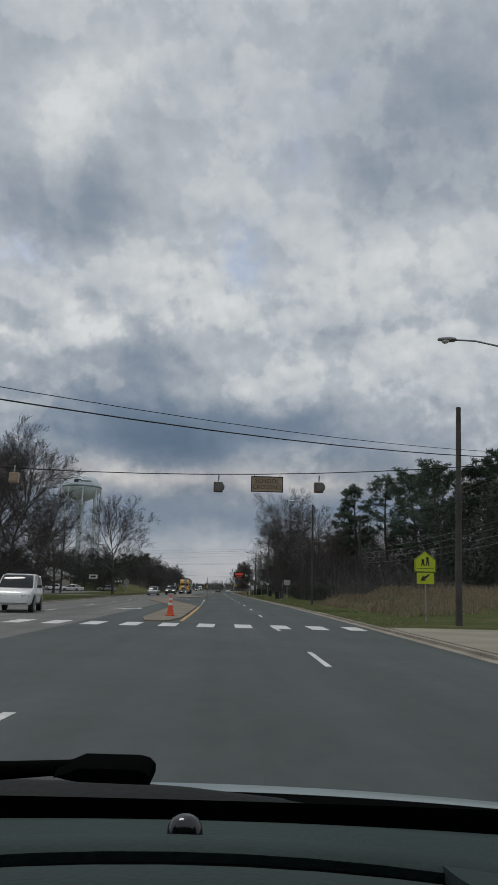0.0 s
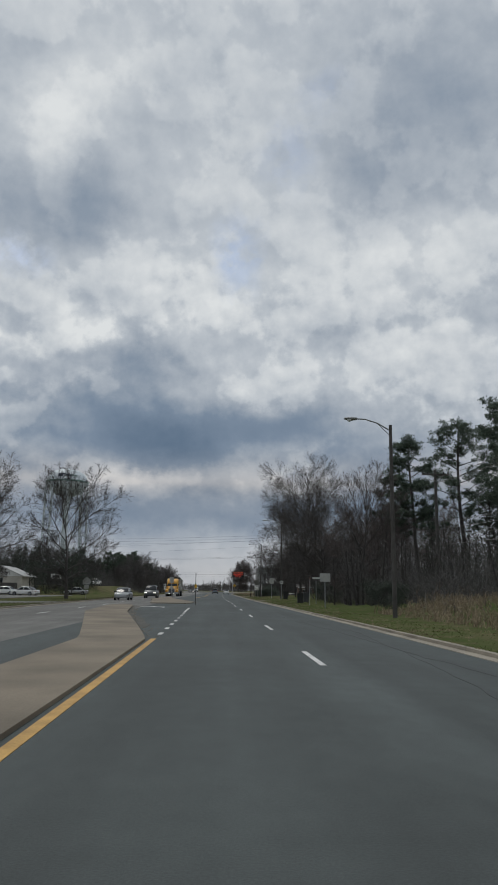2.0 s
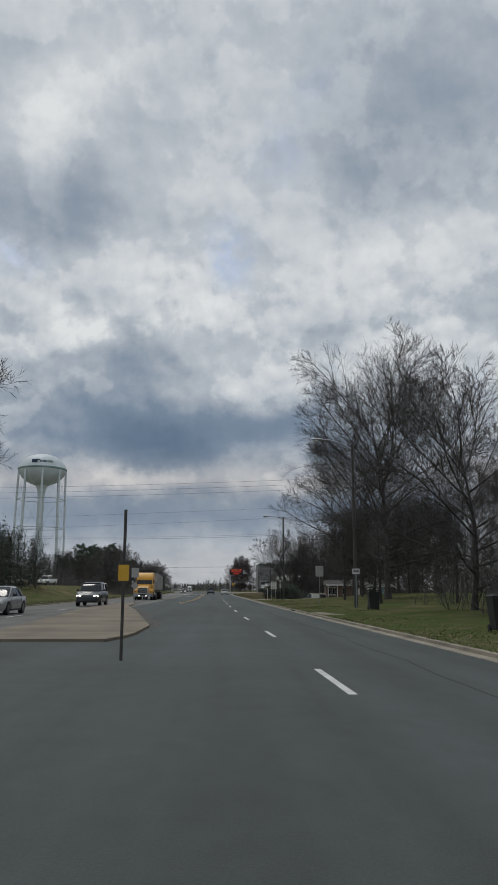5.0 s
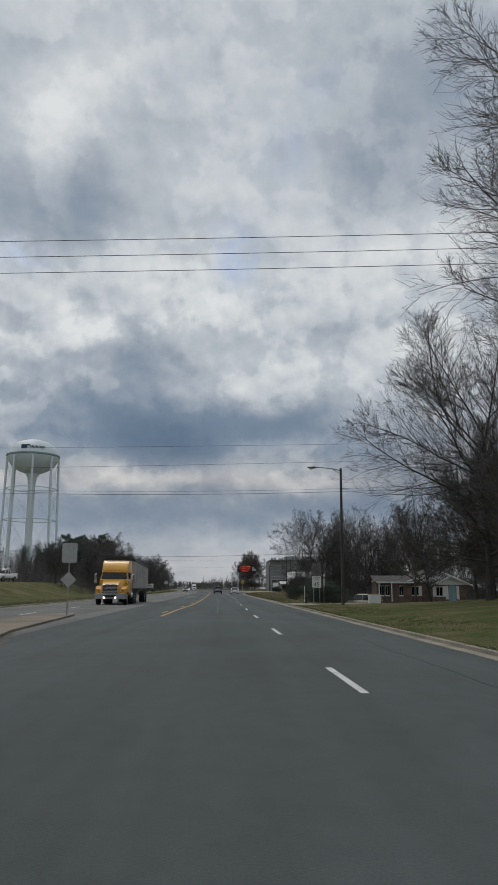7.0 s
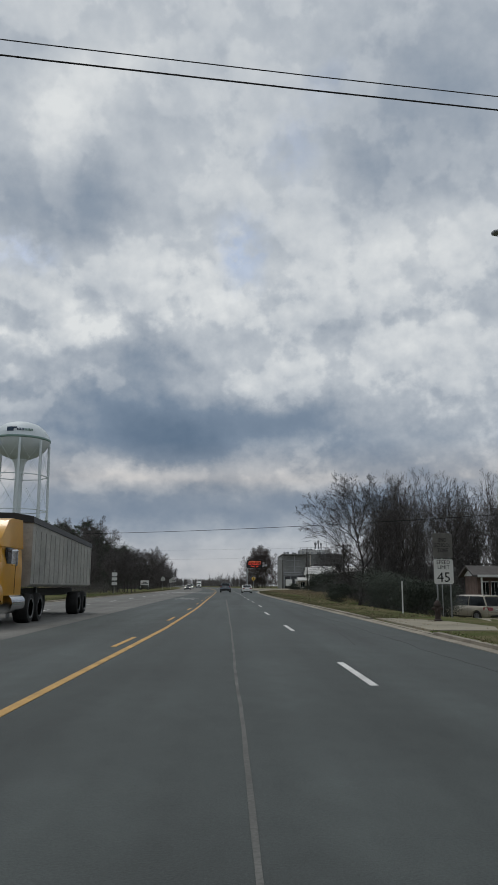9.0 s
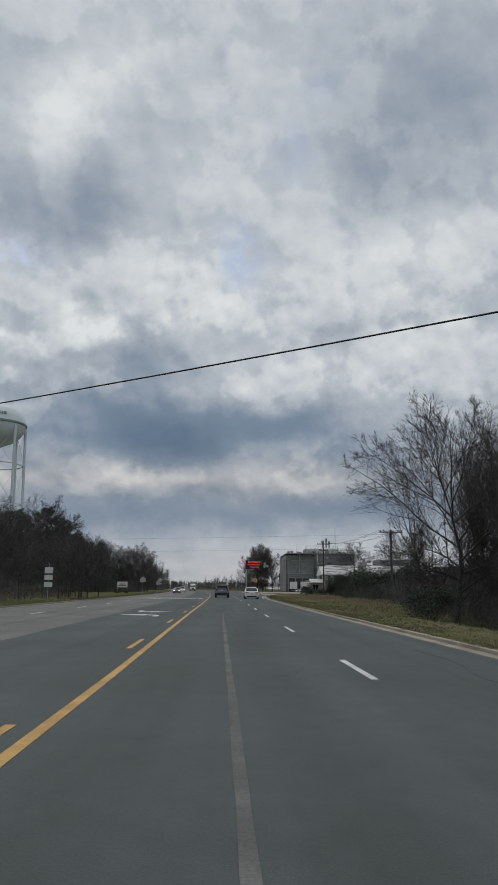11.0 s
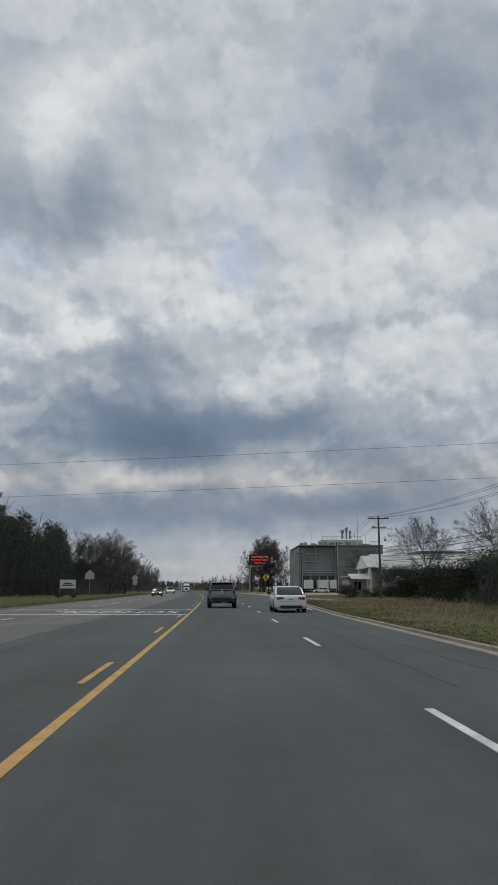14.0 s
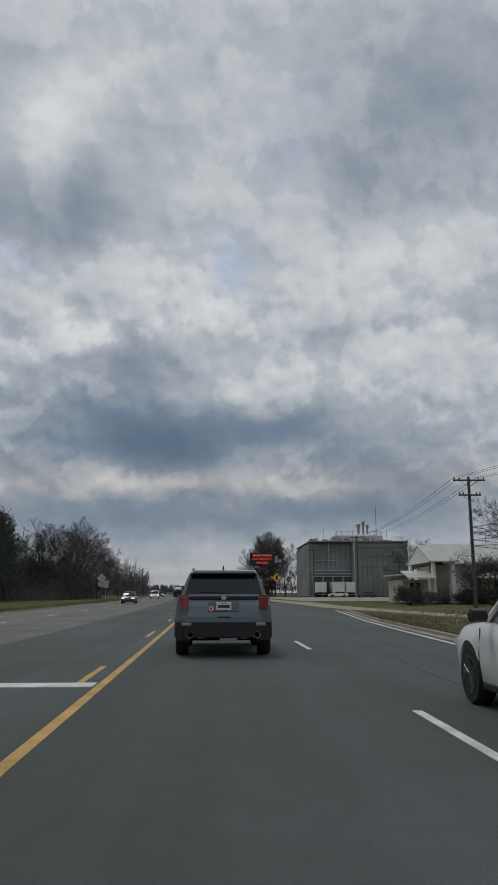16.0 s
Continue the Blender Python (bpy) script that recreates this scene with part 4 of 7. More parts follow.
# oncoming side
for x, y, s, turn, tree in ((-28.5, 308, 0.82, 15, TREE_D), (-31, 297, 0.78, 95, TREE_D), (-25, 80, 1.05, 50, TREE_D), (-19, 129, 1.0, 120, TREE_D), (-26, 116, 0.95, 220, TREE_D), (-31, 96, 1.0, 290, TREE_D), (-33, 132, 0.9, 10, TREE_D), (-24.5, 101, 0.55, 170, TREE_D)):
    put(tree, x, y, s, turn)
for i in range(26):
    rng = random.Random(950 + i)
    put(TREE_F, rng.uniform(-31, -17.5), 250 + i * 2.0 + rng.uniform(-2, 2), rng.uniform(0.68, 0.95), rng.uniform(0, 360))
for x, y, k, turn in ((-28.5, 424, 0.84, 0), (-31, 433, 0.8, 70), (-27.5, 441, 0.72, 140), (-33, 446, 0.78, 200), (-29, 455, 0.66, 260), (-35, 428, 0.85, 310), (-31, 466, 0.62, 30), (-28, 476, 0.58, 110)):
    put(TREE_D, x, y, k, turn)
PINE_A = at_place(pine_tree(11, 16.5, 0.45, 3.7, 13), 19.8, 111.6)
PINE_B = at_place(pine_tree(12, 18, 0.4, 4.1, 13), 23.5, 107)
for x, y, s, turn, p in ((28, 103, 1.05, 30, PINE_A), (25, 97, 0.92, 90, PINE_B), (32, 110, 1.1, 150, PINE_B), (29, 90, 0.95, 200, PINE_A), (34, 96, 1.1, 260, PINE_B), (38, 104, 1.15, 20, PINE_A), (24.5, 84, 0.84, 70, PINE_B),
                         (29, 77, 0.9, 190, PINE_A), (36, 82, 1.2, 310, PINE_B), (30, 68, 0.85, 40, PINE_B), (17.8, 117, 0.8, 200, PINE_A)):
    put(p, x, y, s, turn)
for i in range(22):
    rng = random.Random(700 + i)
    put(PINE_A if i % 2 else PINE_B, rng.uniform(-46, -34), rng.uniform(322, 420), rng.uniform(0.65, 0.92), rng.uniform(0, 360))
thicket("thicket", 21, 12.0, 27, 78, 132, 3.6, 1400, BRUSH, "tangled leafless undergrowth below the trees", 8, BROWN_LEAF)
thicket("thicket", 22, 16.0, 25, 236, 300, 2.6, 800, BRUSH, "overgrown dark bramble and evergreen scrub", 26, SHRUB_LEAF)
for x, y, k, turn in ((14.5, 238, 0.9, 0), (17, 241, 1.0, 70), (19.5, 237, 0.95, 150), (15.5, 250, 0.85, 220), (18.5, 252, 1.0, 290), (13.6, 257, 0.75, 40), (21, 246, 1.05, 110)):
    put(TREE_E, x, y, k, turn)
thicket("thicket", 23, 15, 46, 240, 266, 5.0, 1900, BRUSH, "leafless scrub under slim trees", 16, BROWN_LEAF)
thicket("thicket", 24, -40, -17, 250, 300, 3.0, 1100, BRUSH, "brown scrub below the roadside trees", 10, BROWN_LEAF)
thicket("thicket", 26, 27, 36, 140, 172, 3.6, 900, BRUSH, "dark tangled undergrowth around the house", 14, BROWN_LEAF)
thicket("thicket", 42, -62, -43, 112, 175, 3.2, 1300, BRUSH, "dark undergrowth below the roadside trees", 12, BROWN_LEAF)
thicket("thicket", 47, -42, -22, 396, 470, 4.5, 1100, BRUSH, "dark undergrowth below the woodland by the bend", 18, BROWN_LEAF)
thicket("thicket", 46, 10.5, 22, 54, 82, 1.3, 220, DRY_BRUSH, "low brown brambles over the dry bank", 8, BROWN_LEAF)
thicket("dry_grass", 25, 9.2, 24, 40, 80, 0.85, 8000, DRY_GRASS, "tall straw-coloured dry grass on the bank", 0, None, "grass")
thicket("dry_grass", 27, 9.5, 17, 248, 335, 0.6, 3600, DRY_GRASS, "straw-coloured weeds on the verge before the office", 0, None, "grass")
woods("woods", 31, -75, -36, 252, 330, 9.0, 190, BROWN_LEAF, "mixed brown and evergreen winter woodland", 600, 0.3)
woods("woods", 48, -80, -42, 215, 256, 8.0, 90, BROWN_LEAF, "brown winter woodland behind the bank", 500, 0.3)
woods("woods", 32, -54, -27, 326, 428, 14.5, 230, SHRUB_LEAF, "dark pine woodland beyond the lawn", 1000, 0.75, 1.25)
woods("woods", 45, -50, -25, 424, 480, 10.0, 230, BROWN_LEAF, "dense leafless woodland by the bend", 600, 0.45, 1.15)
woods("woods", 37, -34, -16, 540, 900, 13, 150, BROWN_LEAF, "leafless woodland along the far road", 200, 0.2, 2.0)
woods("woods", 34, -95, -45, 60, 190, 11, 170, BROWN_LEAF, "mixed winter woodland behind the car park", 600, 0.4)
woods("woods", 35, 32, 74, 140, 190, 12, 150, BROWN_LEAF, "leafless winter woodland behind the houses", 240, 0.2)
woods("woods", 36, 26, 80, 540, 1000, 13, 130, BROWN_LEAF, "leafless woodland along the far road", 120, 0.25, 2.0)
woods("woods", 38, -130, 130, 1150, 1350, 12, 520, BROWN_LEAF, "dim line of trees at the road's far end", 150, 0.35, 4.0)
woods("woods", 39, 11.0, 34, 84, 136, 6.2, 110, BROWN_LEAF, "tangled winter trees behind the verge", 900, 0.25, 0.55)
woods("woods", 41, 19, 62, 240, 262, 10, 150, BROWN_LEAF, "dense leafless woodland beyond the bungalow", 420, 0.3)
woods("woods", 43, -72, -27, 180, 214, 10.5, 130, SHRUB_LEAF, "dark mixed woodland behind the car park", 700, 0.6, 1.3)
woods("woods", 40, 24, 62, 62, 118, 13, 190, SHRUB_LEAF, "dark pine woodland behind the dry bank", 800, 0.8, 1.4)
thicket("thicket", 44, 19, 46, 80, 100, 5.0, 1300, BRUSH, "dark tangled undergrowth before the pines", 18, SHRUB_LEAF)


def grass_edge(name, seed, u0, u1, y0, y1, n, tall, mat, label):
    """Loose blades in small tufts, thickest along the kerb."""
    rng = random.Random(seed)
    p = Plot()
    for i in range(n):
        y = rng.uniform(y0, y1)
        near = EDGE(y) - 5.6 if u0 > 0 else 0
        x = lane(y) + u0 + near + (u1 - u0) * rng.random() ** 2
        z = ground_height(x, y)
        for k in range(5):
            a = Vector((x + rng.gauss(0, 0.05), y + rng.gauss(0, 0.05), z - 0.02))
            p.twig(a, a + Vector((rng.gauss(0, 0.04), rng.gauss(0, 0.04), tall * rng.uniform(0.4, 1.1))), 0.011, rng)
    top = thing(name, label, "grass")
    top["kind"] = "stuff"
    p.done("blades", mat, top, kind="stuff")


grass_edge("grass_tufts", 61, 5.76, 8.6, 27, 182, 6500, 0.05, GREEN_GRASS, "ragged green grass growing over the kerb")
grass_edge("grass_tufts", 62, 5.76, 9.0, 27, 330, 2600, 0.07, DRY_GRASS, "straw-coloured dead grass along the kerb")
grass_edge("grass_tufts", 63, 5.76, 8.6, 190, 330, 5000, 0.07, DULL_GRASS, "ragged olive grass growing over the kerb")
grass_edge("grass_tufts", 64, -13.4, -16.5, 45, 420, 6000, 0.10, DULL_GRASS, "ragged green grass beside the oncoming lanes")

# ---- poles, wires, signs ----


def wood_pole(x, y, tall, label, arms=(), lean=(0, 0), radius=0.15, base=None):
    z = ground_height(x, y) if base is None else base
    top = thing("utility_pole", label, "utility pole", "poles", pose(x, y, z))
    part("shaft", tube(bm_new(), [(0, 0, -0.3), (lean[0] * 0.5, lean[1] * 0.5, tall / 2), (*lean, tall)], [radius, radius * 0.86, radius * 0.7], 12), WOOD_POLE, top, smooth=True)
    for h, wide in arms:
        arm = part("crossarm", box(bm_new(), lean[0], lean[1] - 0.13, h, wide, 0.1, 0.12, 0.01), WOOD_POLE, top)
        for k in (-0.46, -0.3, 0.3, 0.46):
            part("insulator", lathe(bm_new(), [(0.03, 0), (0.06, 0.05), (0.04, 0.09), (0.06, 0.13), (0.02, 0.18)], 8, (lean[0] + k * wide, lean[1] - 0.13, h + 0.06)), SIGN_BLACK, arm)
        for s in (-1, 1):
            part("brace", tube(bm_new(), [(lean[0] + s * wide * 0.3, lean[1] - 0.14, h - 0.05), (lean[0], lean[1] - 0.14, h - 0.55)], 0.02, 5), STEEL, top)
    return top


def street_lamp(x, y, tall, arm, label, rise=0.3):
    """A cobra-head lamp on a bracket from a wooden pole; the arm points to the road."""
    top = wood_pole(x, y, tall + 0.3 - rise, label, radius=0.115)
    top.name = "street_lamp"
    tagged(top, category="street lamp", group="street lamps")
    part("bracket", tube(bm_new(), [(0, 0, tall + 0.15 - rise * 1.5), (-arm * 0.35, 0, tall + 0.26 - rise * 0.6), (-arm * 0.7, 0, tall + 0.28), (-arm, 0, tall + 0.3)], 0.035, 8), STEEL, top, smooth=True)
    part("strut", tube(bm_new(), [(0, 0, tall - 0.1 - rise * 1.6), (-arm * 0.35, 0, tall + 0.24 - rise * 0.6)], 0.02, 6), STEEL, top)
    bm = bm_new()
    lathe(bm, [(0.02, -0.34), (0.09, -0.3), (0.13, -0.1), (0.15, 0.12), (0.12, 0.3), (0.04, 0.38)], 14)
    bmesh.ops.transform(bm, matrix=pose(-arm - 0.2, 0, tall + 0.3, 0, 90, 0) @ Matrix.Diagonal((0.6, 1.2, 1, 1)), verts=bm.verts)
    head = part("lamp_head", bm, STEEL, top, "grey cobra-shaped lamp head", True)
    bm = bm_new()
    lathe(bm, [(0.03, -0.09), (0.11, -0.05), (0.14, 0.0), (0.14, 0.02)], 14, (-arm - 0.25, 0, tall + 0.23))
    part("lens", bm, LENS_CLEAR, head, "", True)
    return top


def wire(name, a, b, sag=0.3, r=0.012, label="thin dark overhead wire slung across the road", n=14, mat=None):
    a, b = Vector(a), Vector(b)
    pts = [a.lerp(b, k / n) - Vector((0, 0, sag * 4 * (k / n) * (1 - k / n))) for k in range(n + 1)]
    return tagged(part(name, tube(bm_new(), pts, r, 5), mat or RUBBER, None, "", True), label, "cable", "overhead wires")


def post_sign(name, x, y, plates, post_top, label, category="sign", turn=0.0, posts=(0.0,), lean=0.0, base=None, post_mat=None):
    """A sign on one or two posts. plates: part name, shape, centre z, width, height, face material, back material; the face looks to -y."""
    z = ground_height(x, y) if base is None else base
    top = thing(name, label, category, "road signs", pose(x, y, z, 0, lean, turn))
    for u in posts:
        part("post", box(bm_new(), u, 0.03, post_top / 2 - 0.15, 0.055, 0.04, post_top + 0.3, 0.006), post_mat or STEEL, top)
    made = []
    for nm, shape, zc, w, h, face, back in plates:
        if shape == "diamond":
            o = [(0, -h / 2), (w / 2, 0), (0, h / 2), (-w / 2, 0)]
        elif shape == "school":
            o = [(-w / 2, -h / 2), (w / 2, -h / 2), (w / 2, h * 0.08), (0, h / 2), (-w / 2, h * 0.08)]
        elif shape == "octagon":
            o = [(w / 2 * math.cos(math.tau * (k + 0.5) / 8) * 1.08, h / 2 * math.sin(math.tau * (k + 0.5) / 8) * 1.08) for k in range(8)]
        else:
            c = min(w, h) * 0.07
            o = [(-w / 2 + c, -h / 2), (w / 2 - c, -h / 2), (w / 2, -h / 2 + c), (w / 2, h / 2 - c), (w / 2 - c, h / 2), (-w / 2 + c, h / 2), (-w / 2, h / 2 - c), (-w / 2, -h / 2 + c)]
        o = [(a, b + zc) for a, b in o]
        plate = part(nm, prism(bm_new(), o, 0.0, 0.012), back, top)
        if face is not back:
            part("face", prism(bm_new(), [(a * 0.985, zc + (b - zc) * 0.985) for a, b in o], -0.004, 0.0), face, plate)
        made.append(plate)
    return top, made


def bars(parent, rows, mat, y=-0.008, height=0.05):
    """Writing too small to read: plain bars of its size."""
    for x, z, w in rows:
        part("text_bar", box(bm_new(), x, y, z, w, 0.004, height), mat, parent)


# crosswalk corner
wood_pole(9.6, 31.0, 9.2, "dark wooden utility pole beside the crosswalk", lean=(0.25, 0), radius=0.145)
street_lamp(11.0, 26.0, 10.2, 2.9, "cobra-head street lamp on a wooden pole by the crosswalk")
sign, plates = post_sign("school_sign", 9.2, 34.5, [("plate", "school", 2.72, 1.0, 0.98, SIGN_GREEN, SIGN_GREEN), ("plaque", "rect", 1.95, 0.80, 0.50, SIGN_GREEN, SIGN_GREEN)], 3.0,
                         "fluorescent yellow-green school crossing sign with arrow plaque", "road sign")
for dx, h in ((-0.12, 0.30), (0.1, 0.40)):
    bm = bm_new()
    prism(bm, [(dx - 0.09, 2.52), (dx - 0.03, 2.52), (dx + 0.0, 2.52 + h * 0.4), (dx + 0.05, 2.52), (dx + 0.1, 2.52), (dx + 0.06, 2.52 + h * 0.55), (dx + 0.07, 2.52 + h), (dx - 0.06, 2.52 + h), (dx - 0.04, 2.52 + h * 0.5)], -0.008, -0.003)
    part("symbol", bm, SIGN_BLACK, plates[0])
part("symbol", box(bm_new(), 0, -0.006, 2.40, 0.8, 0.005, 0.02), SIGN_BLACK, plates[0])
for a, b in (((-0.47, 2.25), (0.47, 2.25)), ((0.47, 2.25), (0.47, 2.78)), ((0.47, 2.78), (0, 3.17)), ((0, 3.17), (-0.47, 2.78)), ((-0.47, 2.78), (-0.47, 2.25))):
    part("border", tube(bm_new(), [(a[0], -0.004, a[1]), (b[0], -0.004, b[1])], 0.012, 4), SIGN_BLACK, plates[0])
bm = bm_new()
prism(bm, [(0.2, 2.10), (0.16, 2.15), (-0.10, 2.0), (-0.05, 2.06), (-0.12, 2.07), (-0.24, 1.83), (0.02, 1.86), (-0.01, 1.92), (-0.06, 1.9)][::-1], -0.008, -0.003)
part("arrow", bm, SIGN_BLACK, plates[1])

# span wire with flashing beacons and its board
SPAN_Y = 26.0
wire("span_wire", (-17, 26.0, 5.92), (11.0, 26.0, 6.08), 0.78, 0.016, "dark span wire holding the school beacons")
top = thing("overhead_sign", "faded tan overhead sign board on a span wire", "overhead sign", m=pose(1.37, SPAN_Y, 4.96, 0, 0, 0))
board = part("board", box(bm_new(), 0, 0, 0, 1.12, 0.03, 0.55, 0.01), SIGN_TAN, top)
for x, z, w, h in ((0, 0.265, 1.12, 0.03), (0, -0.265, 1.12, 0.03), (-0.55, 0, 0.03, 0.55), (0.55, 0, 0.03, 0.55)):
    part("border", box(bm_new(), x, -0.02, z, w, 0.02, h), SIGN_BLACK, board)
for x in (-0.45, 0.45):
    part("hanger", tube(bm_new(), [(x, 0, 0.27), (x, 0, 0.36)], 0.015, 6), STEEL, top)
letters("lettering", "SCHOOL\nCROSSING", 0.225, SIGN_FADED, board, (0, -0.02, -0.0), wide=0.95)


def beacon(x, z, y, face):
    top = thing("school_beacon", "weathered yellow flashing beacon hanging from a span wire", "beacon", "school beacons", pose(x, y, z))
    part("hanger", tube(bm_new(), [(0, 0, 0.2), (0.02, 0, 0.42)], 0.025, 8), STEEL, top)
    part("housing", box(bm_new(), 0, 0.06, 0, 0.32, 0.26, 0.35, 0.03), BEACON if face else SIGN_TAN, top)
    if face:
        bm = lathe(bm_new(), [(0.145, -0.10), (0.16, -0.10), (0.16, 0.06), (0.145, 0.06)], 18)
        bmesh.ops.transform(bm, matrix=pose(0.05, -0.10, 0, 90, 0, -14), verts=bm.verts)
        part("visor", bm, SIGN_DULL, top, "dark round visor", True)
        bm = lathe(bm_new(), [(0.02, -0.02), (0.12, 0.0), (0.15, 0.03)], 18)
        bmesh.ops.transform(bm, matrix=pose(0.05, -0.09, 0, 90, 0, -14), verts=bm.verts)
        part("lens", bm, LENS_RED, top, "", True)
    else:
        part("back_plate", box(bm_new(), 0, -0.085, 0, 0.28, 0.03, 0.3, 0.02), SIGN_TAN, top)


beacon(-0.35, 4.82, SPAN_Y, True)
beacon(3.2, 4.90, SPAN_Y, True)
beacon(-7.5, 4.95, SPAN_Y, False)
for dz, r in ((0.0, 0.016), (0.28, 0.009)):
    wire("overhead_wire", (-15, 5.3, 4.75 + dz), (10.5, 26.9, 6.35 + dz * 0.7), 0.62, r)

# traffic cone on the island's nose
top = thing("traffic_cone", "orange traffic cone with two white bands on the island", "traffic cone", m=pose(-2.47, 35.0, 0.055))
part("base", box(bm_new(), 0, 0, 0.03, 0.42, 0.42, 0.06, 0.02), ORANGE, top)
part("body", lathe(bm_new(), [(0.17, 0.06), (0.155, 0.12), (0.05, 0.9), (0.035, 0.92)], 20), ORANGE, top, smooth=True)
for z0, z1 in ((0.46, 0.58), (0.68, 0.78)):
    r0, r1 = 0.158 - (z0 - 0.12) * 0.1346 + 0.004, 0.158 - (z1 - 0.12) * 0.1346 + 0.004
    part("band", lathe(bm_new(), [(r0, z0), (r1, z1)], 20), SIGN_WHITE, top, "white reflective band", True)

# first wood's verge
street_lamp(8.4, 72.8, 9.6, 1.85, "cobra-head street lamp on a wooden pole by the thicket")
wood_pole(16.9, 94.6, 10.4, "wooden utility pole with crossarm among the pines", ((10.0, 2.2),))
post_sign("guide_sign", 7.45, 91.0, [("plate", "rect", 2.2, 0.80, 0.60, SIGN_BACK, SIGN_BACK)], 2.3, "grey back of a road sign on a steel post", "road sign", turn=8)
post_sign("stop_sign", 7.9, 104.5, [("plate", "octagon", 2.1, 0.76, 0.76, SIGN_BACK, SIGN_RED)], 2.3, "leaning stop sign seen edge-on at a side road", "road sign", turn=82, lean=9)
post_sign("street_name_sign", 8.9, 108, [("blade", "rect", 2.45, 0.76, 0.16, SIGN_WHITE, SIGN_WHITE)], 2.4, "street name blade on a thin post", "road sign", turn=15)
post_sign("road_sign", 7.1, 146, [("plate", "rect", 2.45, 0.60, 0.80, SIGN_BACK, SIGN_BACK)], 2.7, "grey back of a road sign on the lawn", "road sign")
top, plates = post_sign("notice_sign", 7.5, 132.86, [("plate", "rect", 2.1, 0.44, 0.32, SIGN_WHITE, SIGN_BACK)], 2.3, "small white notice strapped to a lamp pole", "sign")
bars(plates[0], ((0, 2.17, 0.32), (0, 2.07, 0.36)), SIGN_BLACK)
street_lamp(7.5, 133.05, 9.75, 2.0, "cobra-head street lamp on a weathered wooden pole below a tree")
post_sign("delineator_post", 6.4, 196.5, [], 1.5, "slim white marker post at the kerb", "marker post", post_mat=SIGN_WHITE)
top, plates = post_sign("speed_limit_sign", 6.9, 191.2, [("plate", "rect", 1.78, 0.80, 1.0, SIGN_WHITE, SIGN_BACK), ("upper_plate", "rect", 2.84, 0.80, 1.0, SIGN_DULL, SIGN_DULL)], 3.4,
                        "white speed limit sign below a faded school zone plate", "road sign", posts=(-0.27, 0.27))
letters("lettering", "SPEED\nLIMIT", 0.21, SIGN_BLACK, plates[0], (0, -0.008, 2.05))
letters("numeral", "45", 0.56, SIGN_BLACK, plates[0], (0, -0.008, 1.54))
letters("lettering", "END\nSCHOOL\nZONE", 0.22, SIGN_BLACK, plates[1], (0, -0.008, 2.84), wide=0.74)
post_sign("stop_sign", 8.2, 196, [("plate", "octagon", 1.95, 0.76, 0.76, SIGN_BACK, SIGN_RED), ("name_blade", "rect", 2.62, 0.80, 0.16, SIGN_BACK, SIGN_GREEN_DARK)], 2.7, "stop sign seen nearly edge-on below a street name blade", "road sign", turn=68)
street_lamp(7.1, 177.8, 9.45, 1.9, "cobra-head street lamp on a wooden pole by a driveway", 0.05)
def fire_hydrant(x, y):
    top = thing("fire_hydrant", "small dark rusted iron fire hydrant on the verge", "hydrant", m=pose(x, y, ground_height(x, y)))
    part("barrel", lathe(bm_new(), [(0.15, 0), (0.15, 0.05), (0.10, 0.07), (0.10, 0.5), (0.13, 0.52), (0.13, 0.56), (0.11, 0.62), (0.06, 0.70), (0.03, 0.72)], 18), RUST, top, smooth=True)
    for a, b in (((-0.2, 0, 0.42), (0.2, 0, 0.42)), ((0, -0.2, 0.38), (0, 0, 0.38))):
        part("nozzle", tube(bm_new(), [a, b], 0.05, 12), RUST, top, smooth=True)
    part("cap_nut", box(bm_new(), 0, 0, 0.74, 0.05, 0.05, 0.06, 0.01), STEEL, top)


RUST = material("rusted_paint", (0.05, 0.035, 0.03), 0.8, vary=0.3, scale=5, grain=40, bump=0.2)
fire_hydrant(5.6, 187.6)
# the island's signs
post_sign("island_sign", -8.3, 159, [("plate", "rect", 2.75, 0.68, 0.88, SIGN_BACK, SIGN_BACK), ("diamond_plate", "diamond", 1.55, 0.72, 0.72, SIGN_BACK, SIGN_BACK)], 3.1,
          "grey sign back above a diamond plate on the island", "road sign", base=0.075)
post_sign("island_post", -2.4, 103, [("marker", "rect", 1.6, 0.2, 0.3, SIGN_YELLOW, SIGN_YELLOW)], 2.8, "tall dark wooden post with a small yellow marker", "marker post", post_mat=WOOD_POLE, base=0.0)
post_sign("school_sign", -17, 131, [("plate", "school", 2.2, 0.95, 0.95, SIGN_BACK, SIGN_BACK), ("plaque", "rect", 1.4, 0.6, 0.45, SIGN_BACK, SIGN_BACK)], 2.6, "grey back of a school sign on the lawn", "road sign")
post_sign("school_sign", -17.2, 334.5, [("plate", "school", 2.7, 1.0, 1.0, SIGN_BACK, SIGN_BACK)], 3.0, "grey back of a school sign by the woods", "road sign")
post_sign("warning_sign", -19.3, 393.5, [("plate", "diamond", 3.2, 1.3, 1.3, SIGN_BACK, SIGN_BACK), ("plaque", "rect", 2.3, 0.9, 0.4, SIGN_BACK, SIGN_BACK)], 3.6, "grey back of a diamond sign at the far kerb", "road sign")
post_sign("road_sign", -21.5, 412, [("plate", "rect", 2.6, 0.9, 1.2, SIGN_BACK, SIGN_BACK)], 3.1, "grey back of a road sign at the far kerb", "road sign")
top, plates = post_sign("board_sign", -23.5, 353.6, [("plate", "rect", 1.75, 2.1, 1.15, SIGN_WHITE, SIGN_WHITE)], 2.35, "white board sign on two posts before shrubs", "sign", posts=(-1.0, 1.0), post_mat=SIGN_WHITE)
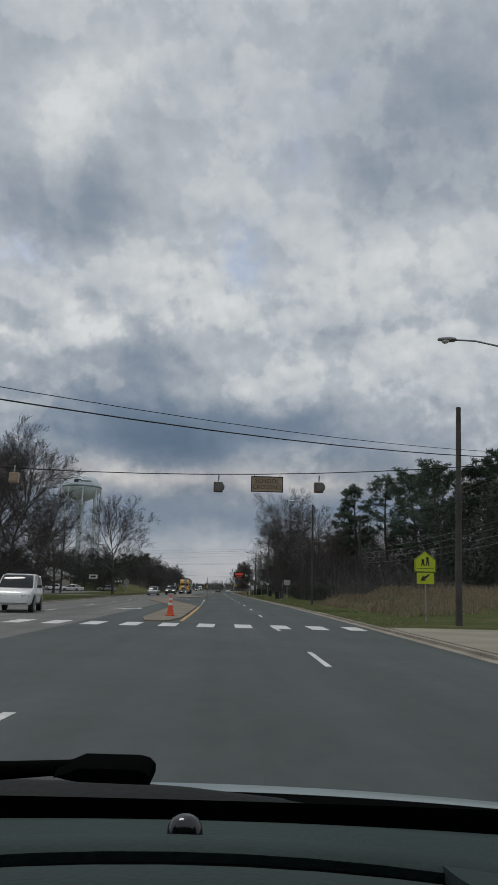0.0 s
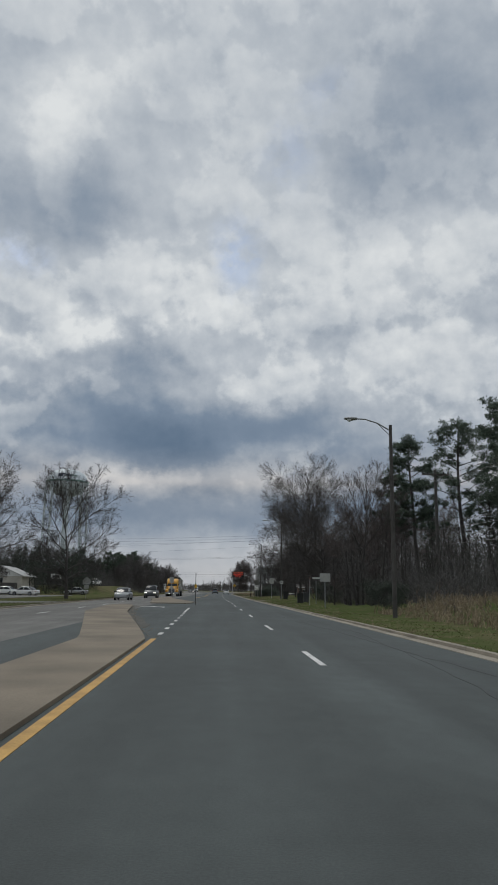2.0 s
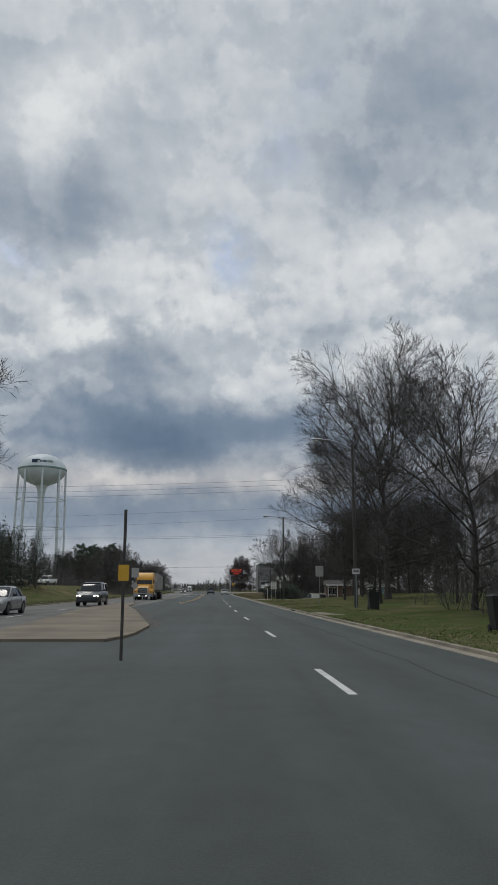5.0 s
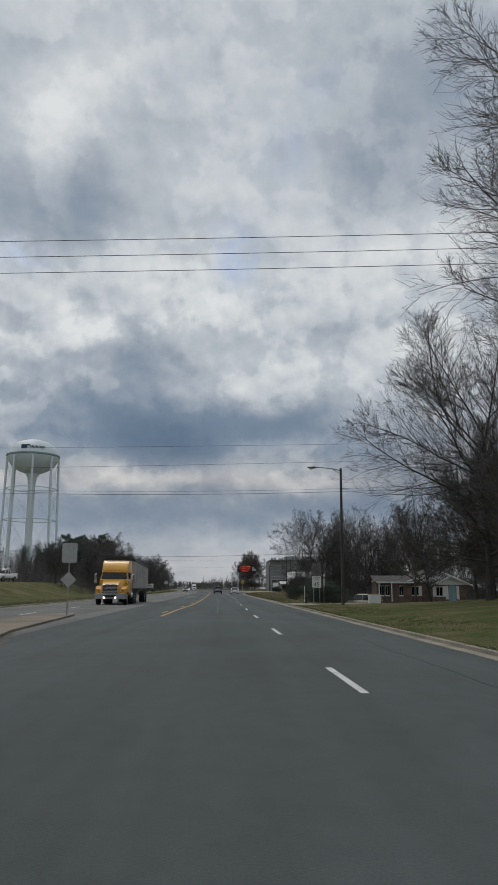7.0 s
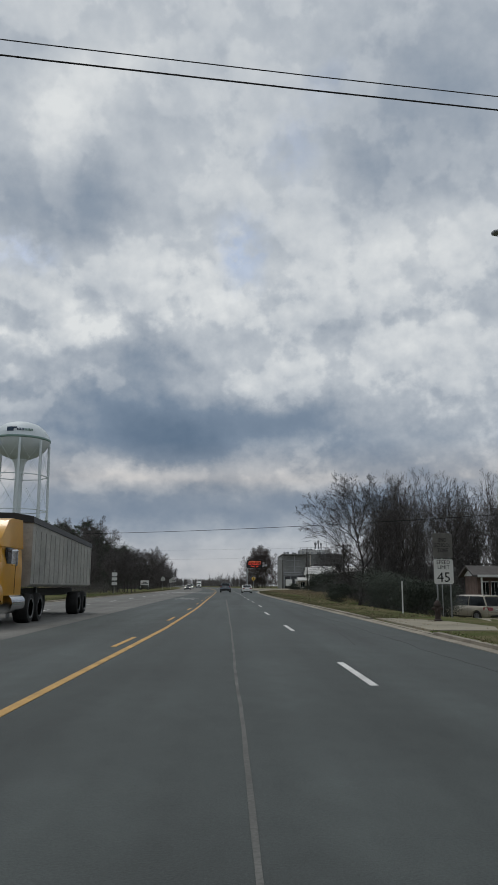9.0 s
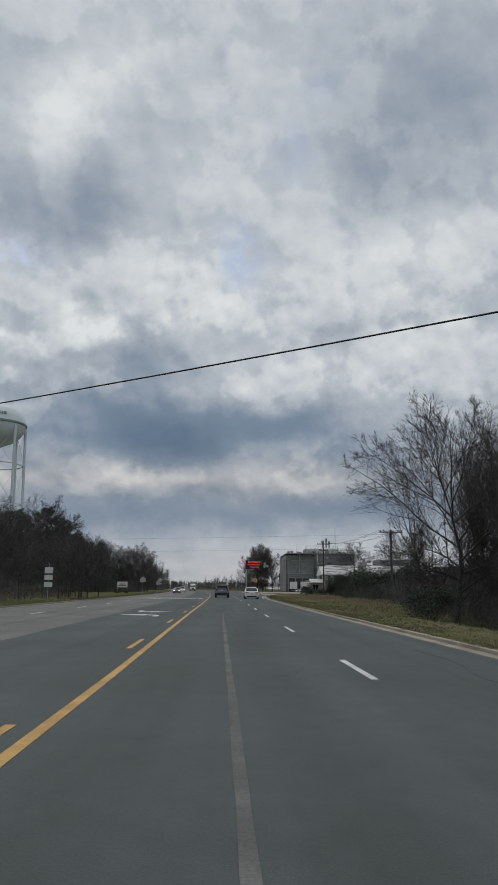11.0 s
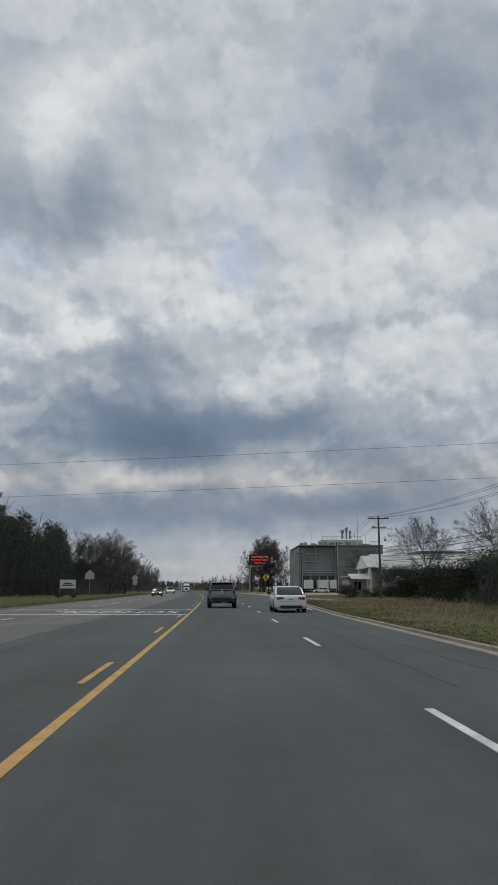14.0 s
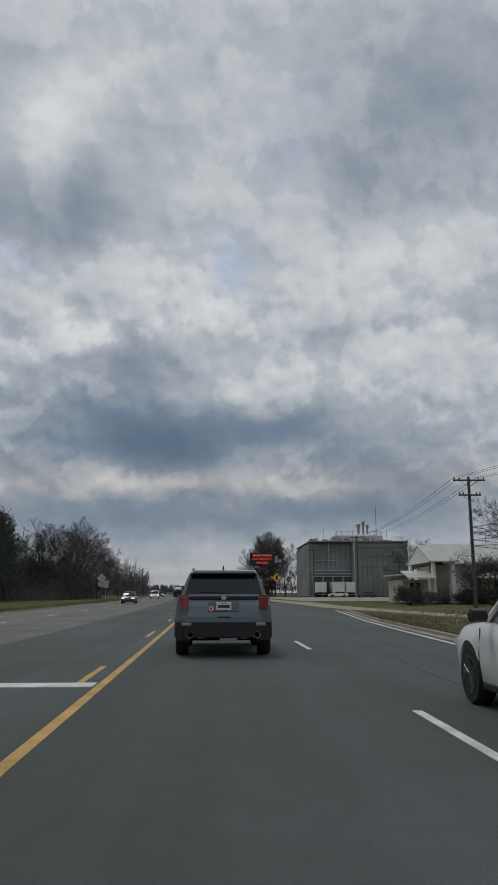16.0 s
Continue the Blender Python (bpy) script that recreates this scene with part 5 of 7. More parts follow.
bars(plates[0], ((0, 1.85, 1.0), (0, 1.6, 1.6)), SIGN_BLACK, height=0.16)
part("crest", lathe(bm_new(), [(0.1, 0), (0.1, 0.01)], 12, (0, -0.01, 2.12)), SIGN_RED, plates[0])
top, plates = post_sign("pole_sign", -30, 173, [("plate", "rect", 3.3, 1.9, 0.9, SIGN_WHITE, SIGN_WHITE)], 3.6, "white business sign on a dark post", "sign", post_mat=SIGN_BLACK)
bars(plates[0], ((-0.05, 3.3, 1.2),), SIGN_BLACK, height=0.4)
top, plates = post_sign("signal_ahead_sign", 5.6, 402, [("plate", "diamond", 3.4, 1.35, 1.35, SIGN_YELLOW, SIGN_YELLOW)], 3.7, "yellow diamond sign for signals ahead", "road sign", base=0.1)
part("symbol", box(bm_new(), 0, -0.01, 3.4, 0.28, 0.006, 0.7), SIGN_BLACK, plates[0])
post_sign("directory_post", -17.2, 262, [("plate_upper", "rect", 2.6, 0.7, 0.5, SIGN_WHITE, SIGN_WHITE), ("plate_middle", "rect", 2.0, 0.7, 0.4, SIGN_WHITE, SIGN_WHITE), ("plate_lower", "rect", 1.4, 0.7, 0.4, SIGN_WHITE, SIGN_WHITE)], 3.2,
          "stacked white panels on a post by the trees", "sign")
# message board over the far verge
GLOW_RED = glowing("led_red", (1.0, 0.06, 0.025), 0.55)
GLOW_AMBER = glowing("led_amber", (1.0, 0.16, 0.06), 0.6)
top = thing("message_board", "black electronic message board with red lit words", "message sign", m=pose(9.5, 515, 0.1))
part("column", tube(bm_new(), [(-3.4, 0.6, 0), (-3.4, 0.6, 9.6)], [0.35, 0.28], 12), STEEL, top, smooth=True)
part("truss", box(bm_new(), 0.5, 0.6, 10.2, 8.2, 0.5, 0.5, 0.03), STEEL, top)
case = part("cabinet", box(bm_new(), 0, 0, 11.1, 7.4, 1.0, 3.6, 0.06), SIGN_BLACK, top)
letters("lit_words", "SLOW DOWN", 0.88, GLOW_AMBER, case, (0, -0.53, 12.15))
letters("lit_words", "FOR EMERGENCY", 0.82, GLOW_RED, case, (0, -0.53, 11.1), wide=0.92)
letters("lit_words", "VEHICLES", 0.88, GLOW_RED, case, (0, -0.53, 10.0))
for x, z in ((4.3, 10.6), (5.4, 10.6), (4.3, 11.6)):
    part("ladder_frame", box(bm_new(), x, 0.3, z, 0.9, 0.1, 0.9, 0.02), STEEL, top)
# third stretch poles
wood_pole(16.2, 280, 7.8, "wooden utility pole with one crossarm behind a hedge", ((7.5, 2.6),))
P2 = wood_pole(17.2, 347, 10.4, "wooden utility pole with crossarms before the office", ((10.1, 2.6), (8.9, 1.8)))
part("lamp", lathe(bm_new(), [(0.05, 0.4), (0.14, 0.3), (0.2, 0.1), (0.16, 0.0)], 12, (0.75, -0.1, 7.2)), STEEL, P2, "grey yard lamp", True)
part("lamp_arm", tube(bm_new(), [(0.1, -0.05, 7.6), (0.75, -0.1, 7.6)], 0.03, 6), STEEL, P2)
wood_pole(28.3, 459, 14.0, "tall wooden pole with transformer before the plant", ((13.6, 3.4),), radius=0.2)
wood_pole(19.6, 470, 11.5, "wooden utility pole before the plant", ((11.2, 3.0),), radius=0.18)
wood_pole(31, 430, 7.5, "slim wooden pole in the plant yard", radius=0.12)
wood_pole(-26, 121, 11.5, "dark wooden utility pole between leafless trees", radius=0.16)
wood_pole(-43, 247, 8.5, "slim pole with a yard lamp on the bank", radius=0.1)
# wires across and along
for z in (7.95, 8.3, 8.65):
    wire("overhead_wire", (-30, 139, z - 0.92), (19, 139, z + 0.88), 0.35, 0.0065)
for z, r in ((6.25, 0.0095), (6.43, 0.0065)):
    wire("overhead_wire", (-20, 164.4, z + 0.05), (18, 171.9, z + 1.85), 0.47, r)
for z in (9.5, 8.4):
    wire("overhead_wire", (-20, 162.8, z - 1.3), (18, 172.7, z + 1.55), 0.08, 0.007)
wire("overhead_wire", (-20, 220.7, 5.2), (14, 197.4, 5.0), 0.3, 0.014, "dark service cable slung across the road")
wire("overhead_wire", (-60, 296.5, 6.85), (16.2, 280.3, 7.4), 0.2, 0.006)
wire("overhead_wire", (-60, 296.5, 5.2), (16.2, 280.3, 5.95), 0.2, 0.0055)
for dx in (-1.2, -0.7, 0.7, 1.2):
    wire("overhead_wire", (16.2 + dx, 280, 7.85), (17.2 + dx, 347, 10.4), 0.7, 0.012, "thin wire between two utility poles")
    wire("overhead_wire", (17.2 + dx, 347, 10.4), (28.3 + dx, 459, 13.9), 1.2, 0.014, "thin wire between two utility poles")
for z in (4.9, 5.4, 5.9, 6.4):
    wire("overhead_wire", (16.2, 280, z - 0.9), (17.2, 347, z), 0.5, 0.022, "thick telephone cable between two poles")
    wire("overhead_wire", (17.2, 347, z), (42, 366, z + 0.6), 0.4, 0.022, "thick telephone cable running to the plant")
for z in (5.0, 5.6, 6.2, 6.7, 9.9, 10.3):
    wire("overhead_wire", (16.9, 94.6, z), (23, 36, z + 1.6), 0.8, 0.016, "weathered grey telephone cable slung along the verge", mat=SIGN_DULL)

# ---- vehicles ----


def loft(bm, sections):
    """Closed rings of equal count, skinned one to the next and capped."""
    rings = [[bm.verts.new(q) for q in s] for s in sections]
    n = len(rings[0])
    for a, b in zip(rings, rings[1:]):
        for k in range(n):
            bm.faces.new((a[k], a[(k + 1) % n], b[(k + 1) % n], b[k]))
    bm.faces.new(rings[0][::-1])
    bm.faces.new(rings[-1])
    bmesh.ops.recalc_face_normals(bm, faces=bm.faces)
    return bm


def ring(y, levels):
    """A mirrored outline at y: levels of (half width, z) from the bottom up."""
    return [(w, y, z) for w, z in levels] + [(-w, y, z) for w, z in reversed(levels)]


def wheel(parent, x, y, r, wide, rim_mat=None):
    side = 1 if x > 0 else -1
    bm = lathe(bm_new(), [(r * 0.62, -wide / 2), (r * 0.93, -wide / 2), (r, -wide * 0.36), (r, wide * 0.36), (r * 0.93, wide / 2), (r * 0.62, wide / 2)], 28)
    bmesh.ops.transform(bm, matrix=pose(x, y, r, 0, 90, 0), verts=bm.verts)
    ob = part("wheel", bm, RUBBER, parent, "black rubber tyre", True)
    bm = bm_new()
    for k in range(5):
        for s in (-0.16, 0.16):
            w = k * math.tau / 5 + s
            tube(bm, [(0, 0, wide * 0.40), (r * 0.6 * math.cos(w), r * 0.6 * math.sin(w), wide * 0.44)], [r * 0.085, r * 0.06], 6)
    lathe(bm, [(r * 0.56, wide * 0.3), (r * 0.66, wide * 0.42), (r * 0.66, wide * 0.52), (r * 0.6, wide * 0.5)], 28)
    lathe(bm, [(r * 0.14, wide * 0.36), (r * 0.14, wide * 0.48), (r * 0.08, wide * 0.5)], 12)
    bmesh.ops.transform(bm, matrix=pose(x, y, r, 0, 90 * side, 0), verts=bm.verts)
    part("rim", bm, rim_mat or STEEL, ob)
    return ob


def loft_car(name, label, category, m, paint, length, width, height, belt, bonnet, wind, back_top, tail, r=0.36, clear=0.24, light_front=None, plate=True, parked=True, rim=None, mirror=True):
    """A car with its rear at y=0 and its nose at y=length. bonnet, wind, back_top: y of the bonnet's foot, the screen's top and the roof's rear; tail: y of the rear screen's foot."""
    top = thing(name, label, category, "vehicles", m)
    hw, nose = width / 2, belt * 0.80
    axles = (length * 0.19, length * 0.81)

    def curve(points):
        return lambda y: float(np.interp(y, [q[0] for q in points], [q[1] for q in points]))

    crest = curve([(0, belt * 0.86), (0.05, belt * 0.95), (0.16, belt), (bonnet, belt), (bonnet + 0.4 * (length - bonnet), belt * 0.965), (length - 0.3, nose * 1.10), (length - 0.08, nose * 0.96), (length, nose * 0.80)])
    broad = curve([(0, 0.80), (0.04, 0.88), (0.16, 0.95), (0.55, 0.995), (0.9, 1), (length - 1.0, 1), (length - 0.45, 0.965), (length - 0.15, 0.87), (length, 0.72)])
    arch = r * 1.17
    rows = sorted({0.0, 0.04, 0.1, 0.16, 0.3, bonnet, length - 0.3, length - 0.15, length - 0.06, length} | {length * k / 12 for k in range(1, 12)} | {c + arch * math.cos(math.pi * k / 12) for c in axles for k in range(13)})
    stations = []
    for y in rows:
        floor_z = clear + (0.10 if y < 0.1 or y > length - 0.1 else 0.0)
        for c in axles:
            if abs(y - c) < arch:
                floor_z = max(floor_z, r + math.sqrt(arch * arch - (y - c) ** 2))
        zt, levels, last = crest(y), [], floor_z
        for w, z in ((0.90, floor_z), (0.965, clear + 0.10), (1.0, belt * 0.55), (0.995, belt * 0.74), (0.965, zt - 0.09), (0.92, zt - 0.02), (0.84, zt)):
            last = max(last + 0.002, min(z, zt))
            levels.append((hw * w * broad(y), last))
        stations.append(ring(y, levels))
    part("body", loft(bm_new(), stations), paint, top, smooth=True)
    part("underbody", box(bm_new(), 0, length / 2, clear + 0.08, width * 0.7, length * 0.9, 0.12, 0.02), CABIN, top)
    roof_w, sill = hw * 0.72, hw * 0.86
    cover = [ring(tail, [(sill * 0.92, belt - 0.02), (sill * 0.90, belt + 0.015)]), ring(tail * 0.45 + back_top * 0.55, [(sill, belt - 0.02), (sill * 0.96, belt + 0.1), (roof_w * 1.02, belt + (height - belt) * 0.62), (roof_w * 0.9, belt + (height - belt) * 0.66)]),
             ring(back_top, [(sill, belt - 0.02), (sill * 0.97, belt + 0.1), (roof_w * 1.03, height - 0.10), (roof_w * 0.9, height - 0.035)]), ring(wind, [(sill, belt - 0.02), (sill * 0.97, belt + 0.1), (roof_w * 1.03, height - 0.10), (roof_w * 0.9, height - 0.035)]),
             ring(wind * 0.5 + bonnet * 0.5, [(sill, belt - 0.02), (sill * 0.96, belt + 0.1), (roof_w * 1.04, belt + (height - belt) * 0.56), (roof_w * 0.9, belt + (height - belt) * 0.60)]), ring(bonnet, [(sill * 0.94, belt - 0.02), (sill * 0.92, belt + 0.015)])]
    cover = [c if len(c) == 8 else [c[0], c[1], c[1], c[1], c[2], c[2], c[2], c[3]] for c in cover]
    cover = [[(x, y, z + 0.0005 * k) for k, (x, y, z) in enumerate(c[:4])] + [(x, y, z + 0.0005 * (3 - k)) for k, (x, y, z) in enumerate(c[4:])] for c in cover]
    part("glasshouse", loft(bm_new(), cover), GLASS_DARK, top, "dark tinted glass", True)
    part("roof", loft(bm_new(), [ring(back_top - 0.10, [(roof_w * 1.02, height - 0.14), (roof_w * 0.88, height - 0.055)]), ring(back_top + 0.1, [(roof_w * 1.06, height - 0.11), (roof_w * 0.86, height - 0.015)]), ring((back_top + wind) / 2, [(roof_w * 1.07, height - 0.10), (roof_w * 0.84, height)]),
                                 ring(wind - 0.05, [(roof_w * 1.06, height - 0.11), (roof_w * 0.86, height - 0.015)]), ring(wind + 0.08, [(roof_w * 1.02, height - 0.13), (roof_w * 0.88, height - 0.05)])]), paint, top, smooth=True)
    middle = (wind + back_top) / 2 + 0.1
    for s in (-1, 1):
        for y0, y1, thick in ((bonnet - 0.05, wind + 0.02, 0.035), (middle, middle - 0.05, 0.03), (tail + 0.06, back_top, 0.055)):
            part("pillar", tube(bm_new(), [(s * sill * 0.985, y0, belt - 0.01), (s * (sill * 0.35 + roof_w * 0.68), y0 * 0.42 + y1 * 0.58, belt + (height - belt) * 0.52), (s * roof_w * 1.03, y1, height - 0.10)], thick, 8), paint, top, smooth=True)
        for y in (bonnet - 0.15, middle, axles[0] + arch + 0.06):
            part("door_seam", tube(bm_new(), [(s * hw * 0.995, y, clear + 0.12), (s * hw * 1.001, y, belt * 0.62), (s * hw * 0.968, y, belt - 0.06)], 0.007, 4), BLACK, top)
        for y in (middle + 0.2, axles[0] + arch + 0.3):
            part("door_handle", box(bm_new(), s * hw * 0.99, y, belt * 0.84, 0.035, 0.2, 0.03, 0.01), paint, top)
        part("sill_strip", box(bm_new(), s * hw * 0.955, length / 2, clear + 0.06, 0.05, axles[1] - axles[0] - 2 * arch - 0.05, 0.08, 0.02), BLACK, top)
        part("headlamp", box(bm_new(), s * hw * 0.66, length - 0.13, nose * 0.86, 0.40, 0.22, 0.14, 0.05, pose(0, 0, 0, 0, 0, -22 * s)), light_front or LENS_CLEAR, top, smooth=True)
        tall_lamp = 0.13 if height < 1.6 else 0.24
        part("tail_lamp", loft(bm_new(), [[(s * hw * 0.42, -0.035, belt * 0.82 - tall_lamp * 0.4), (s * hw * 0.82, -0.012, belt * 0.80 - tall_lamp * 0.5), (s * hw * 0.86, 0.01, belt * 0.82 + tall_lamp * 0.5), (s * hw * 0.42, -0.02, belt * 0.83 + tall_lamp * 0.35)],
                                          [(s * hw * 0.42, 0.12, belt * 0.82 - tall_lamp * 0.4), (s * hw * 0.985, 0.34, belt * 0.83 - tall_lamp * 0.4), (s * hw * 0.98, 0.36, belt * 0.83 + tall_lamp * 0.4), (s * hw * 0.42, 0.12, belt * 0.83 + tall_lamp * 0.35)]]), LENS_RED, top, smooth=True)
        if mirror:
            part("mirror", loft(bm_new(), [ring(-0.07, [(0.07, -0.05), (0.09, 0.0), (0.07, 0.05)]), ring(0.0, [(0.10, -0.075), (0.12, 0.0), (0.09, 0.075)]), ring(0.09, [(0.05, -0.04), (0.07, 0.0), (0.05, 0.05)])]), BLACK, top, smooth=True).matrix_basis = pose(s * (hw + 0.08), bonnet - 0.42, belt + 0.09)
        for y in axles:
            wheel(top, s * (hw - 0.12), y, r, 0.22, rim)
    part("front_grille", box(bm_new(), 0, length - 0.07, nose * 0.74, width * 0.5, 0.12, nose * 0.22, 0.03), BLACK, top)
    part("front_bumper", box(bm_new(), 0, length - 0.13, clear + 0.16, width * 0.74, 0.24, 0.16, 0.05), BLACK, top)
    part("boot_seam", box(bm_new(), 0, 0.012, belt * 0.62, width * 0.62, 0.03, 0.012), BLACK, top)
    part("rear_bumper", loft(bm_new(), [ring(-0.06, [(hw * 0.70, clear + 0.16), (hw * 0.74, clear + 0.30), (hw * 0.70, belt * 0.55)]), ring(0.06, [(hw * 0.90, clear + 0.14), (hw * 0.92, clear + 0.30), (hw * 0.88, belt * 0.56)]), ring(0.28, [(hw * 0.975, clear + 0.12), (hw * 0.98, clear + 0.30), (hw * 0.97, belt * 0.55)])]), paint, top, smooth=True)
    part("rear_valance", box(bm_new(), 0, 0.05, clear + 0.13, width * 0.66, 0.26, 0.14, 0.04), BLACK, top)
    part("number_plate", box(bm_new(), 0, -0.012 if height < 1.6 else 0.0, belt * 0.74, 0.31, 0.03, 0.15, 0.006), SIGN_WHITE, top)
    part("plate_bar", box(bm_new(), 0, -0.03 if height < 1.6 else -0.017, belt * 0.74, 0.22, 0.006, 0.045), SIGN_DULL, top)
    return top


def lead_suv(m):
    """The blue-grey sport utility car on the road ahead; its tail is at y=0."""
    top = thing("sport_utility_car", "blue-grey sport utility car standing in the driven lane", "car", "vehicles", m)
    belt = 1.20
    low = [(0.90, 0.40), (0.97, 0.50), (1.0, 0.80), (0.99, 1.02), (0.94, belt)]
    part("body", loft(bm_new(), [ring(0.03, [(0.86, 0.70), (0.90, 0.74), (0.93, 0.86), (0.93, 1.02), (0.89, belt)]), ring(0.10, [(0.92, 0.56), (0.95, 0.62), (0.975, 0.84), (0.965, 1.04), (0.915, belt + 0.02)]),
                                 ring(0.32, [(0.93, 0.42), (0.98, 0.52), (1.0, 0.82), (0.985, 1.03), (0.93, belt + 0.01)]),
                                 ring(0.9, low), ring(3.4, low), ring(4.2, [(w, z * 0.95) for w, z in low]), ring(4.65, [(w * 0.94, z * 0.90) for w, z in low]), ring(4.8, [(w * 0.86, max(0.46, z * 0.80)) for w, z in low])]), CAR_BLUE, top, smooth=True)
    for s in (-1, 1):
        for y in (0.93, 3.82):
            wheel(top, s * 0.87, y, 0.385, 0.26)
            arc = [(s * 0.985, y + 0.46 * math.cos(a), 0.385 + 0.46 * math.sin(a)) for a in [math.pi * k / 12 for k in range(13)]]
            part("wheel_arch", tube(bm_new(), arc, 0.045, 6), BLACK, top, "black plastic wheel-arch lip", True)
    shell = [ring(0.30, [(0.90, belt), (0.885, belt + 0.04)]), ring(0.40, [(0.91, belt), (0.80, 1.52)]), ring(0.52, [(0.915, belt), (0.72, 1.71)]), ring(2.9, [(0.92, belt), (0.74, 1.74)]), ring(3.75, [(0.90, belt), (0.86, belt + 0.05)])]
    part("greenhouse", loft(bm_new(), shell), CAR_BLUE, top, smooth=True)
    bm = bm_new()
    loft(bm, [[(-0.80, 0.20, 1.265), (0.80, 0.20, 1.265), (0.70, 0.40, 1.68), (-0.70, 0.40, 1.68)], [(-0.80, 0.33, 1.265), (0.80, 0.33, 1.265), (0.70, 0.50, 1.68), (-0.70, 0.50, 1.68)]])
    screen = part("rear_window", bm, GLASS_DARK, top, "dark tinted rear window")
    part("rear_wiper", tube(bm_new(), [(0.05, 0.20, 1.275), (-0.12, 0.215, 1.30), (-0.50, 0.22, 1.305)], [0.022, 0.016, 0.012], 6), BLACK, screen)
    for s in (-1, 1):
        bm = bm_new()
        loft(bm, [[(s * 0.885, 0.75, 1.25), (s * 0.885, 3.4, 1.25), (s * 0.775, 2.95, 1.62), (s * 0.765, 0.95, 1.60)], [(s * 0.922, 0.75, 1.25), (s * 0.922, 3.4, 1.25), (s * 0.80, 2.95, 1.62), (s * 0.79, 0.95, 1.60)]])
        part("side_window", bm, GLASS_DARK, top)
        part("roof_rail", tube(bm_new(), [(s * 0.66, 0.7, 1.74), (s * 0.66, 0.9, 1.80), (s * 0.66, 2.6, 1.80), (s * 0.66, 2.8, 1.76)], 0.022, 6), BLACK, top)
        bm = bm_new()
        loft(bm, [[(s * 0.72, -0.005, 0.97), (s * 0.90, 0.01, 0.95), (s * 0.925, 0.03, 1.24), (s * 0.73, 0.02, 1.24)], [(s * 0.72, 0.12, 0.97), (s * 0.985, 0.34, 0.98), (s * 0.96, 0.38, 1.24), (s * 0.73, 0.16, 1.24)]])
        lamp = part("tail_lamp", bm, LENS_RED, top, "dark red tail lamp")
        part("lamp_bar", tube(bm_new(), [(s * 0.75, 0.0, 1.19), (s * 0.88, 0.005, 1.19), (s * 0.885, 0.005, 1.0)], 0.011, 5), SIGN_RED, lamp)
        part("mirror", loft(bm_new(), [ring(3.05, [(0.11, -0.08), (0.12, 0.0), (0.1, 0.08)]), ring(3.17, [(0.09, -0.07), (0.1, 0.0), (0.08, 0.07)])]), BLACK, top, smooth=True).matrix_basis = pose(s * 1.08, 0, 1.26)
        bm = lathe(bm_new(), [(0.052, 0.03), (0.068, 0.0), (0.07, 0.2), (0.05, 0.2)], 18)
        bmesh.ops.transform(bm, matrix=pose(s * 0.68, -0.06, 0.45, -90, 0, 0), verts=bm.verts)
        part("exhaust_tip", bm, SIGN_BACK, top, "chrome exhaust tip", True)
        # solid near-black plug in place of the shaded hollow of the pipe
        part("exhaust_black_plug", tube(bm_new(), [(s * 0.68, -0.045, 0.45), (s * 0.68, 0.1, 0.45)], 0.05, 14), CABIN, top)
        part("reflector", box(bm_new(), s * 0.76, -0.035, 0.66, 0.20, 0.05, 0.07, 0.02), STEEL, top)
        part("bumper_corner", loft(bm_new(), [ring(-0.01, [(0.13, 0.34), (0.15, 0.44), (0.15, 0.70)]), ring(0.42, [(0.15, 0.36), (0.17, 0.46), (0.165, 0.72)])]), BLACK, top, smooth=True).matrix_basis = pose(s * 0.825, 0, 0)
    part("spoiler", loft(bm_new(), [ring(0.26, [(0.66, 1.70), (0.64, 1.735)]), ring(0.46, [(0.71, 1.69), (0.67, 1.765)]), ring(0.75, [(0.71, 1.70), (0.67, 1.77)])]), CAR_BLUE, top, smooth=True)
    part("spoiler_lip", box(bm_new(), 0, 0.33, 1.685, 1.36, 0.12, 0.03, 0.01), BLACK, top)
    part("roof_panel", loft(bm_new(), [ring(0.6, [(0.71, 1.69), (0.62, 1.755)]), ring(1.8, [(0.73, 1.73), (0.62, 1.80)]), ring(2.95, [(0.72, 1.71), (0.62, 1.77)])]), CAR_BLUE, top, smooth=True)
    part("roof_fin", loft(bm_new(), [ring(0.72, [(0.02, 1.74), (0.012, 1.86)]), ring(0.95, [(0.03, 1.74), (0.008, 1.80)])]), BLACK, top)
    gate = part("tailgate", loft(bm_new(), [[(-0.74, -0.015, 0.80), (0.74, -0.015, 0.80), (0.71, 0.0, 1.02), (0.74, 0.06, 1.26), (-0.74, 0.06, 1.26), (-0.71, 0.0, 1.02)],
                                            [(-0.74, 0.12, 0.80), (0.74, 0.12, 0.80), (0.71, 0.12, 1.02), (0.74, 0.16, 1.26), (-0.74, 0.16, 1.26), (-0.71, 0.12, 1.02)]]), CAR_BLUE, top)
    part("gate_trim", box(bm_new(), 0, 0.03, 1.185, 1.42, 0.07, 0.075, 0.02), BLACK, gate, "black strip under the window")
    part("emblem", lathe(bm_new(), [(0.055, 0), (0.055, 0.012)], 14), CHROME, gate, "plain bright round emblem").matrix_basis = pose(0, -0.015, 1.195, 90, 0, 0)
    part("plate_recess", box(bm_new(), 0.0, -0.012, 1.02, 0.60, 0.02, 0.22, 0.02), CAR_BLUE, gate)
    part("number_plate", box(bm_new(), 0.0, -0.026, 1.02, 0.31, 0.014, 0.16, 0.006), SIGN_WHITE, gate, "pale plate with plain bars")
